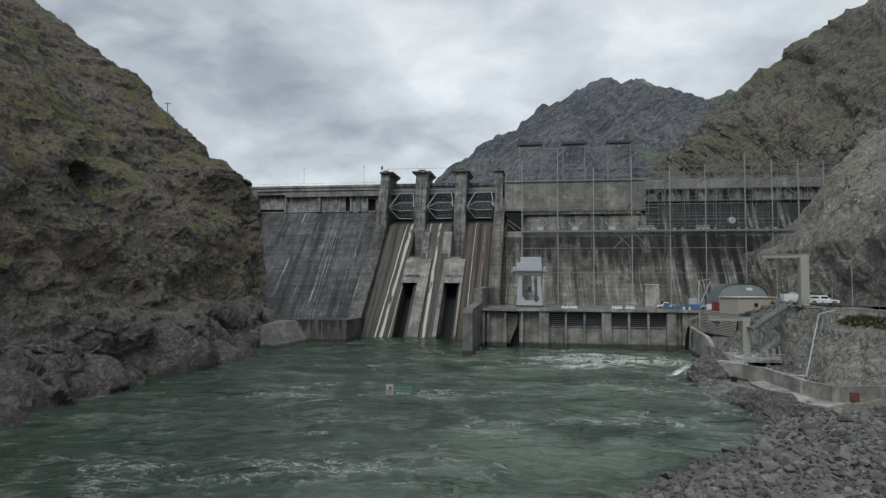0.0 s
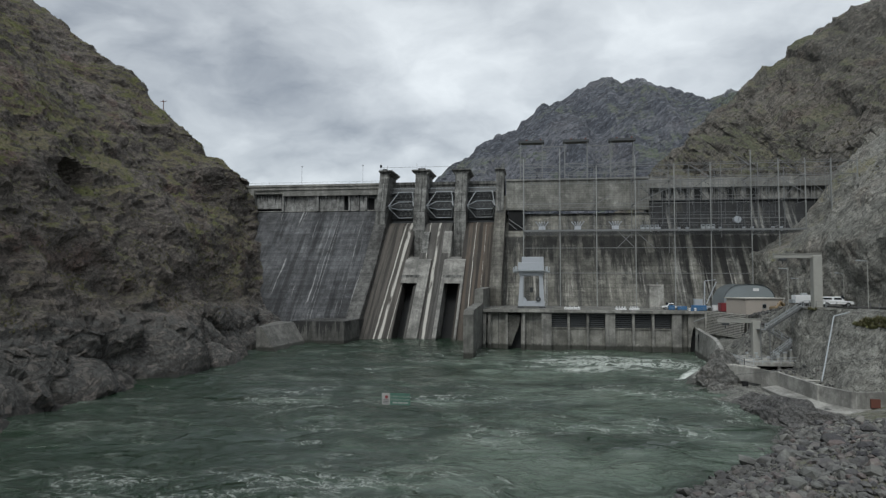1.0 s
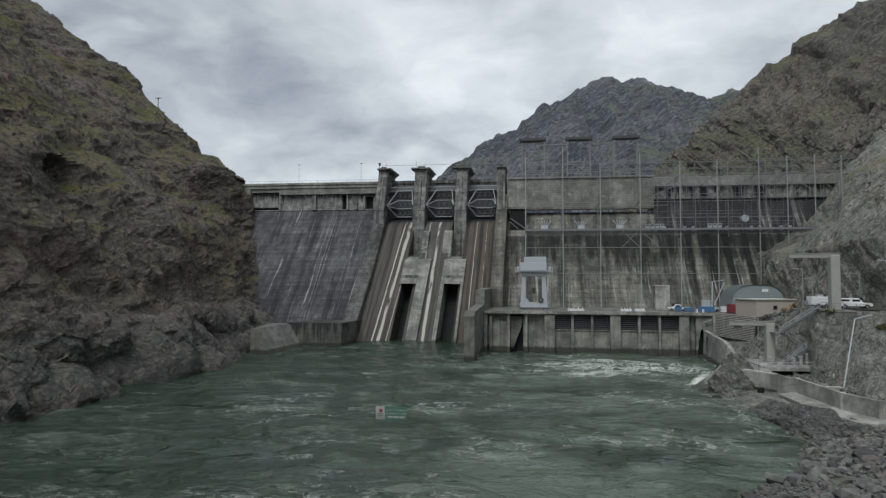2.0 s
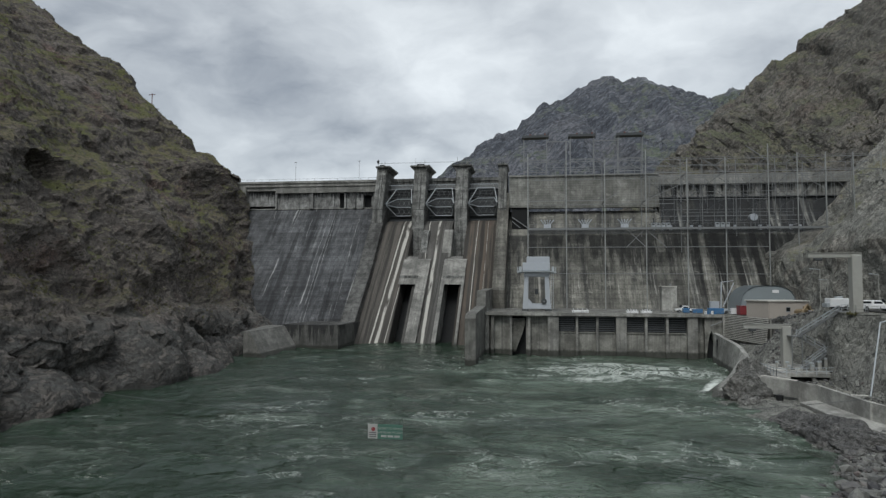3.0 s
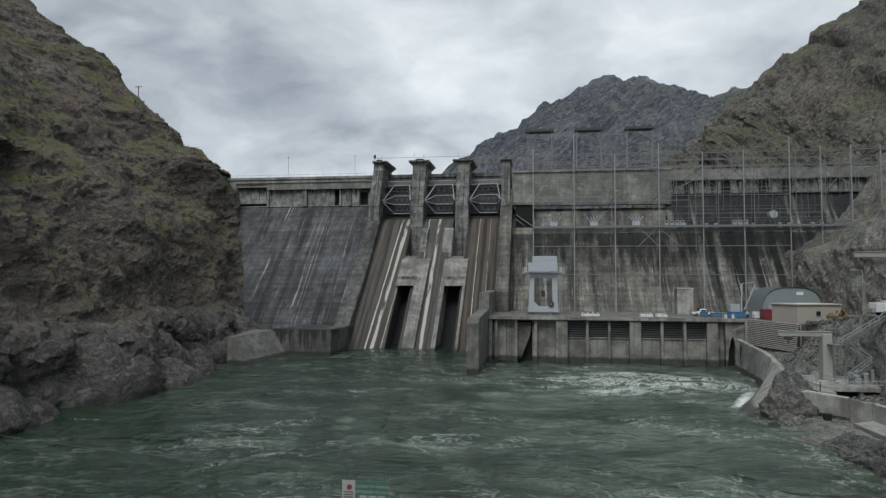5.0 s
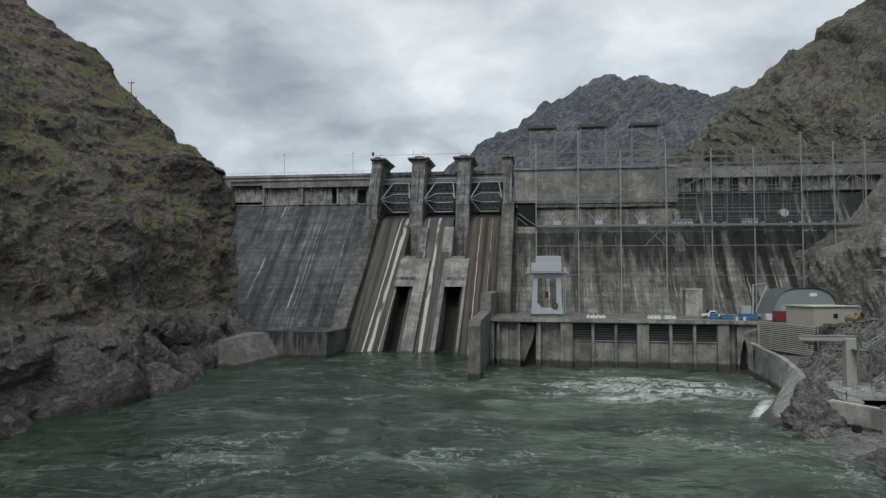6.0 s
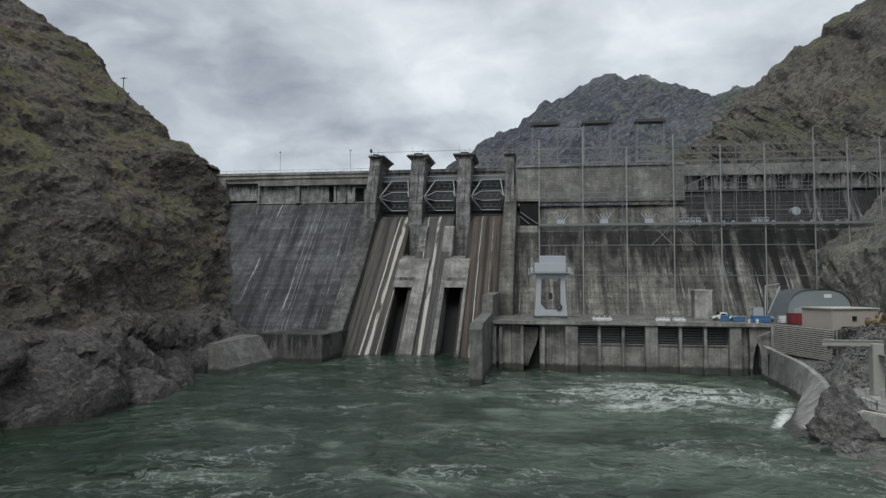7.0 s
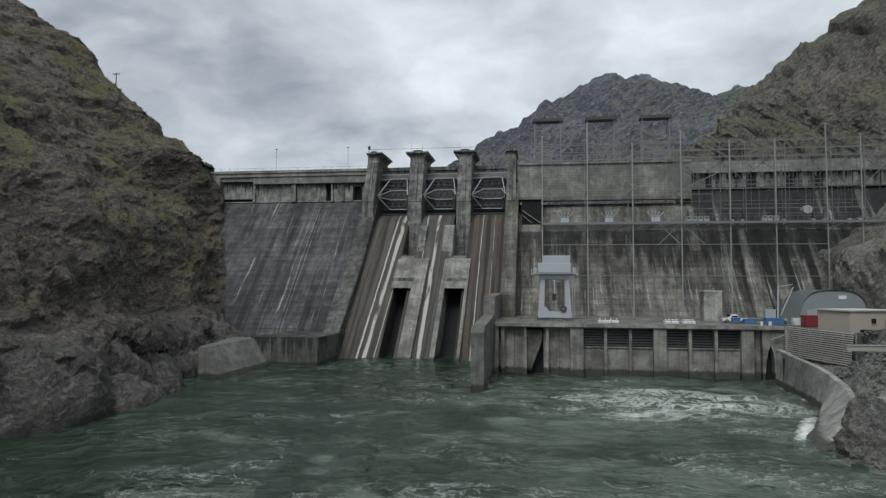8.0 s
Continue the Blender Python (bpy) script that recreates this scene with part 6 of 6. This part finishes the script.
jib_crane("pale painted jib crane on the road edge", 47.7, 127, 13.3, 9.5, 7.1, 1.5)
jib_crane("pale painted jib crane on the river platform", 40.2, 136, 3.5, 7.3, 7.0, 1.45)


def platform():
    p = thing("river_platform", "concrete river platform with steel railings and pumps", "platform")
    part("slab", B((36.6, 46.4, 127.5, 140.5, 2.9, 3.5)), "river", p)
    part("slab", B((34.4, 36.6, 124.0, 134.0, 2.9, 3.3)), "river", p)
    for x, y in ((37.2, 128), (45.8, 128.2), (41.5, 128)):
        part("column", B((x - 0.3, x + 0.3, y - 0.3, y + 0.3, -1, 2.9)), "river", p)
    pts = [(34.6, 133.8), (34.6, 124.2), (46.2, 127.6), (46.3, 138)]
    for z in (4.0, 4.55):
        for a, b in zip(pts, pts[1:]):
            part("rail", bar((*a, z), (*b, z), 0.09), "steel_pale", p)
    for a, b in zip(pts, pts[1:]):
        n = 7
        for k in range(n + 1):
            x, y = a[0] + (b[0] - a[0]) * k / n, a[1] + (b[1] - a[1]) * k / n
            part("rail_post", bar((x, y, 3.4), (x, y, 4.55), 0.09), "steel_pale", p)


platform()


def pump(x, y, h, r):
    s = thing("pump", "pale vertical pump with a round cap on the platform", "pump", "pumps on the platform", at=(x, y, 3.5))
    part("body", rod((0, 0, 0), (0, 0, h), r, 12), "jib", s)
    part("cap", rod((0, 0, h), (0, 0, h + 0.25), r * 1.25, 12), "steel_pale", s)
    part("pipe", rod((0, 0, 0.4), (0.9, 0.3, 0.4), 0.12), "steel", s)


for x, y, h, r in [(37.8, 133.5, 1.3, 0.3), (38.9, 131.8, 1.5, 0.35), (42.4, 131.0, 1.5, 0.4), (43.8, 131.5, 1.8, 0.45), (45.2, 132.4, 2.4, 0.45), (42.9, 134.2, 1.4, 0.35), (44.4, 135.4, 1.7, 0.35), (38.2, 129.0, 1.1, 0.3), (40.0, 128.8, 1.0, 0.3), (41.8, 129.0, 1.2, 0.3)]:
    pump(x, y, h * 0.75, r * 0.7)


def stairs():
    s = thing("stair_flight", "galvanised steel stairs zigzagging down from the road", "stairs")
    runs = [((46.6, 130.5, 13.3), (41.6, 133.8, 9.0)), ((41.6, 135.0, 9.0), (45.6, 134.0, 6.4)), ((45.6, 133.0, 6.4), (42.0, 133.0, 3.6))]
    for a, b in runs:
        a, b = Vector(a), Vector(b)
        side = (b - a).cross(Vector((0, 0, 1))).normalized() * 0.55
        for sg in (-1, 1):
            part("stringer", bar(a + side * sg, b + side * sg, 0.12, 0.3), "steel", s)
            for h in (0.55, 1.05):
                part("rail", bar(a + side * sg + Vector((0, 0, h)), b + side * sg + Vector((0, 0, h)), 0.08), "steel_pale", s)
        n = int(abs(a.z - b.z) / 0.2)
        for k in range(n + 1):
            p = a.lerp(b, k / n)
            part("tread", bar(p - side, p + side, 0.26, 0.05), "steel", s)
            if k % 4 == 0:
                for sg in (-1, 1):
                    part("rail_post", bar(p + side * sg, p + side * sg + Vector((0, 0, 1.05)), 0.06), "steel_pale", s)
    for x, y, z in [(41.0, 134.4, 9.0), (46.2, 133.5, 6.4)]:
        part("landing", B((x - 0.9, x + 0.9, y - 1.4, y + 1.4, z - 0.1, z + 0.02)), "steel", s)
        for sx in (-0.8, 0.8):
            part("leg", bar((x + sx, y - 1.2, 2.5), (x + sx, y - 1.2, z + 1.1), 0.14), "steel", s)
    part("top_landing", B((46.0, 50.0, 128.6, 131.2, 13.28, 13.42)), "steel", s)
    for k in range(5):
        part("rail_post", bar((46.2 + k * 0.9, 128.7, 13.4), (46.2 + k * 0.9, 128.7, 14.5), 0.07), "steel_pale", s)
    for z in (13.95, 14.5):
        part("rail", bar((46.2, 128.7, z), (49.8, 128.7, z), 0.08), "steel_pale", s)


stairs()


def river_wall():
    w = thing("river_wall", "pale concrete river wall running along the bank", "retaining wall", kind="structure")
    pts = [(33.6, 133.2), (31.0, 120.2), (34.6, 114.8), (36.0, 112.2), (36.6, 98.8), (38.4, 93.2), (46.5, 95.2), (58, 96.5)]
    for i, (p, q) in enumerate(zip(pts, pts[1:])):
        a, b = Vector((*p, 0)), Vector((*q, 0))
        z0 = 1.5 if i < 2 else 0.2
        part("wall_panel", bar(a + Vector((0, 0, (3.8 + z0) / 2)), b + Vector((0, 0, (3.8 + z0) / 2)), 0.5, 3.8 - z0), "river", w)
    for x, y in pts[1:-1]:
        part("joint_post", rod((x, y, 0.4), (x, y, 3.86), 0.36, 10), "river", w)
    part("pile", rod((32.5, 116.9, -3), (32.5, 116.9, 1.6), 0.5, 14), "dark", w)
    part("red_plate", B((40.4, 41.5, 93.15, 93.4, 1.9, 3.0)), "brown", w, "faded red square plate")
    bm = bmesh.new()
    line_ = [(33.6, 112.5), (35.9, 112.3), (36.3, 98.6), (38.2, 92.9), (45.8, 94.8), (45.6, 93.4), (38.4, 91.0), (35.6, 92.6), (33.9, 98.5)]
    lo = [bm.verts.new((x, y, 0.6)) for x, y in line_]
    hi = [bm.verts.new((x, y, 1.75 if i in (1, 2, 3, 4) else 1.35)) for i, (x, y) in enumerate(line_)]
    bm.faces.new(hi)
    for i in range(len(lo)):
        bm.faces.new((lo[i], lo[(i + 1) % len(lo)], hi[(i + 1) % len(lo)], hi[i]))
    part("apron", bm, "river", w)


river_wall()
for p, q in [((31.2, 121.0, 3.9), (34.4, 115.6, 3.9)), ((38.6, 108.8, 3.1), (40.4, 108.0, 3.2))]:
    pl = thing("plank", "pale weathered plank lying along the river wall", "plank", "planks at the river wall")
    part("board", bar(p, q, 0.5, 0.09), "roof", pl)
pp = thing("drain_pipe", "grey drain pipe running down the rock face", "pipe")
for p, q in [((48.2, 116, 13.0), (45.2, 114.5, 12.4)), ((45.2, 114.5, 12.4), (40.3, 107.2, 3.2))]:
    part("pipe", rod(p, q, 0.1, 10), "steel_pale", pp)


def street_lamp(x, y, z, h):
    s = thing("street_lamp", "thin galvanised street lamp with a short arm", "street lamp", "lamps on the road", at=(x, y, z))
    part("pole", rod((0, 0, 0), (0, 0, h), 0.07), "jib", s)
    part("arm", rod((0, 0, h - 0.1), (-1.2, 0, h), 0.05), "steel_pale", s)
    part("lamp_head", B((-1.7, -1.1, -0.15, 0.15, h - 0.08, h + 0.1), bevel=0.03), "steel_pale", s)


for x, y, z, h in [(51.9, 118, 13.4, 7.9), (47.6, 140, 13.2, 7.4), (57.0, 160, 10.9, 8.0), (62, 150, 12.4, 7.5)]:
    street_lamp(x, y, z, h)

rf = thing("roadside_fence", "chain fence with thin steel posts on the road edge", "fence")
for k in range(22):
    y = 128 - k * 2.2
    x = float(lerp(y, BRINK)) + 1.2
    x2 = float(lerp(y - 2.2, BRINK)) + 1.2
    part("post", bar((x, y, 13.3), (x, y, 14.5), 0.07), "steel", rf)
    for z in (13.9, 14.45):
        part("wire", bar((x, y, z), (x2, y - 2.2, z), 0.03), "steel", rf)

# ---- warning sign hung on a cable over the river ----
sign = thing("cable_sign", "white and green fishing notice boards hanging from a cable", "sign", at=(-12.95, 60, 7.1))
part("green_board", B((-0.55, 1.25, -0.02, 0.02, -0.5, 0.5)), "green", sign)
white_board = part("white_board", B((-1.25, -0.55, -0.02, 0.02, -0.5, 0.5)), "board", sign)
part("disc", rod((-0.85, -0.05, 0.16), (-0.85, -0.02, 0.16), 0.14, 20), "red", white_board)
for k in range(3):
    part("text_bar", B((-1.15, -0.65, -0.035, -0.02, -0.12 - k * 0.13, -0.07 - k * 0.13)), "steel_dark", white_board)
for k in (-1.0, 1.0):
    part("hanger", rod((k, 0, 0.5), (k, 0, 1.0), 0.02, 6), "steel_dark", sign)


def lettering(text, x, z, size, parent, mat):
    cu = bpy.data.curves.new("lettering", "FONT")
    cu.body, cu.size, cu.align_x, cu.extrude = text, size, "CENTER", 0.006
    cu.materials.append(M[mat])
    ob = new("lettering", cu)
    ob.parent = parent
    ob.matrix_basis = pose(x, -0.03, z, 90, 0, 0)


green_board = [c for c in sign.children if c.name.startswith("green")][0]
lettering("CLOSED TO FISHING", 0.35, 0.16, 0.2, green_board, "board")
lettering("UPSTREAM TO DAM", 0.35, -0.12, 0.2, green_board, "board")
for k in range(3):
    part("text_bar", B((-0.3 + k * 0.48, 0.1 + k * 0.48, -0.035, -0.02, -0.38, -0.24)), "board", green_board)
cable = thing("river_cable", "thin steel cable strung across the river", "cable")
cp = [Vector((-70 + 112 * k / 24, 60, 8.1 + 7.0 * ((k / 24 - 0.509) / 0.5) ** 2)) for k in range(25)]
bm = bmesh.new()
rings = [[bm.verts.new(p + Vector((0, 0.014 * math.cos(a), 0.014 * math.sin(a)))) for a in (0, 1.57, 3.14, 4.71)] for p in cp]
for p, q in zip(rings, rings[1:]):
    for j in range(4):
        bm.faces.new((p[j], p[(j + 1) % 4], q[(j + 1) % 4], q[j]))
part("strand", bm, "steel_dark", cable)

pole = thing("power_pole", "wooden power pole with a crossarm on the ridge", "power pole", at=(-157.6, 255, 85.4))
part("pole", rod((0, 0, -3), (0, 0, 9.2), 0.16), "brown", pole)
part("crossarm", bar((-1.4, 0, 8.7), (1.4, 0, 8.7), 0.18), "brown", pole)
for k in (-1.2, -0.5, 0.5, 1.2):
    part("insulator", rod((k, 0, 8.8), (k, 0, 9.1), 0.07), "steel_dark", pole)

# ---- rocks on the shore ----
def stone_mesh(seed, mat, sub=2):
    bm = bmesh.new()
    bmesh.ops.create_icosphere(bm, subdivisions=sub, radius=1.0)
    r = random.Random(seed)
    planes = [(Vector((r.gauss(0, 1), r.gauss(0, 1), r.gauss(0, 1))).normalized(), r.uniform(0.5, 0.82)) for _ in range(11)]
    sx, sy, sz = r.uniform(0.85, 1.25), r.uniform(0.75, 1.1), r.uniform(0.55, 0.8)
    for v in bm.verts:
        for n, d in planes:
            k = v.co.dot(n)
            if k > d:
                v.co -= n * (k - d)
        v.co += Vector((r.gauss(0, 1), r.gauss(0, 1), r.gauss(0, 1))) * 0.02
        v.co = Vector((v.co.x * sx, v.co.y * sy, v.co.z * sz))
    return mesh_from(bm, "stone", mat)


def outcrop(x, y, z, sx, sy, sz, seed, mat="shore"):
    bm = bmesh.new()
    bmesh.ops.create_icosphere(bm, subdivisions=5, radius=1.0)
    P = np.array([v.co[:] for v in bm.verts])
    d = fbm(P[:, 0] * 4 + seed, P[:, 1] * 4, P[:, 2] * 6 + seed, 3.0, 5, 0.6, True)
    for v, k in zip(bm.verts, d):
        v.co = v.co * (0.62 + 0.75 * float(k))
        v.co = Vector((v.co.x * sx, v.co.y * sy, v.co.z * sz))
    ob = structure("rock_outcrop", bm, mat, "dark jagged rock outcrop at the water's edge", "rock", kind="")
    ob.matrix_basis = pose(x, y, z, 0, 0, seed * 37 % 24)


for spot in [(29.9, 122.4, -0.6, 3.4, 4.2, 4.1, 3, "cliff"), (31.6, 127.0, -0.4, 2.4, 3.6, 5.0, 5, "cliff"), (29.0, 117.6, -0.9, 2.2, 2.4, 1.8, 21, "cliff"),
             (30.6, 103.2, -0.9, 3.2, 4.4, 2.2, 17), (31.8, 97.2, -0.9, 3.4, 5.4, 2.8, 8), (32.8, 90.2, -0.7, 3.3, 4.6, 2.5, 11)]:
    outcrop(*spot)
for k, (x, y, z, size) in enumerate([(29.3, 76.6, 1.0, 1.7), (24.0, 74.8, 0.3, 1.2), (36.5, 80.5, 2.3, 1.3), (20.5, 70.5, 0.2, 1.0), (33.0, 68.5, 2.4, 1.2), (27.5, 64.0, 1.4, 1.1)]):
    ob = tagged(new("boulder", stone_mesh(40 + k, "rubble", 3)), "large grey angular boulder among smaller stones", "boulder", "large boulders on the shore")
    ob.matrix_basis = pose(x, y, z, 8 * k, 5, 50 * k) @ Matrix.Scale(size, 4)


def riprap():
    r = random.Random(5)
    kinds = [stone_mesh(k, "rubble", 2 if k < 0 else 1) for k in range(16)]
    bed = thing("riprap", "loose grey angular boulders and rubble on the shore", "boulders")
    spots = []
    while len(spots) < 14000:
        y = r.uniform(38, 100) if r.random() < 0.93 else r.uniform(20, 38)
        xs, xf = float(lerp(y, SHORE)), float(lerp(y, FOOT))
        x = r.uniform(xs - 1.8, xs + 34)
        if y > 84 and x > 36:
            continue
        if y > 96:
            continue
        size = 0.12 + 0.5 * r.random() ** 3.0 + (0.8 * r.random() if r.random() < 0.035 else 0)
        spots.append((x, y, size))
    for _ in range(900):
        y = r.uniform(138, 166)
        x = r.uniform(float(lerp(y, SHORE)) + 3.5, float(lerp(y, BRINK)) + 0.5)
        spots.append((x, y, 0.12 + 0.4 * r.random() ** 3))
    for _ in range(500):
        y = r.uniform(96, 128)
        x = r.uniform(37.5, float(lerp(y, FOOT)) + 0.8)
        spots.append((x, y, 0.1 + 0.35 * r.random() ** 3))
    for _ in range(420):
        y = r.uniform(127, 148)
        x = float(lerp(y, [(127, 27.5), (131, 31), (138, 35.2), (148, 40.2)])) + 3.2 * r.random()
        spots.append((x, y, 0.15 + 0.45 * r.random() ** 3))
    spots.sort(key=lambda s: -s[2] + 0.012 * abs(s[1] - 66))
    data = [(k, [v.co.copy() for v in me.vertices], [tuple(p.vertices) for p in me.polygons]) for k, me in enumerate(kinds)]
    verts, faces = [], []
    for i, (x, y, size) in enumerate(spots):
        z = max(float(bank_height(np.array(x), np.array(y))), -0.5) + size * 0.22
        m = Matrix.LocRotScale((x, y, z), Euler((r.uniform(-0.5, 0.5), r.uniform(-0.5, 0.5), r.uniform(0, 6.28))), (size * r.uniform(0.8, 1.25), size, size * r.uniform(0.8, 1.15)))
        if i < 300:
            ob = new("stone", kinds[i % 16])
            ob.parent = bed
            ob.matrix_basis = m
        else:
            k, vs, fs = data[i % 16]
            base = len(verts)
            verts += [(m @ v)[:] for v in vs]
            faces += [tuple(base + j for j in f) for f in fs]
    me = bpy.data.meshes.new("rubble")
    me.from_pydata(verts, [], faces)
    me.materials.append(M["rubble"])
    ob = new("rubble", me)
    ob.parent = bed
    tagged(ob, kind="stuff")


riprap()


# ---- cast lifts on the dam faces ----
def lifts(x0, x1, width, za, zb, ya, slope, mat):
    step, gap, proud = 1.5, 0.032, 0.16
    bm = bmesh.new()
    h = step - gap
    prism(bm, [(0, 0), (h * slope, h), (h * slope + 0.4, h), (0.4, 0)], gap, width - gap)
    me = mesh_from(bm, "lift", mat)
    for i in range(int(round((zb - za) / step))):
        for k in range(int(round((x1 - x0) / width))):
            ob = new("concrete_lift", me)
            ob.parent = dam
            z = za + i * step
            ob.matrix_basis = pose(x0 + k * width, ya + (z - za) * slope - proud - 0.03 * ((i * 7 + k * 3) % 3), z)


lifts(-113.6, -61.2, 13.1, 6.4, 46.0, 204.6 + 10.4 * 0.92, 0.92, "dam_left")
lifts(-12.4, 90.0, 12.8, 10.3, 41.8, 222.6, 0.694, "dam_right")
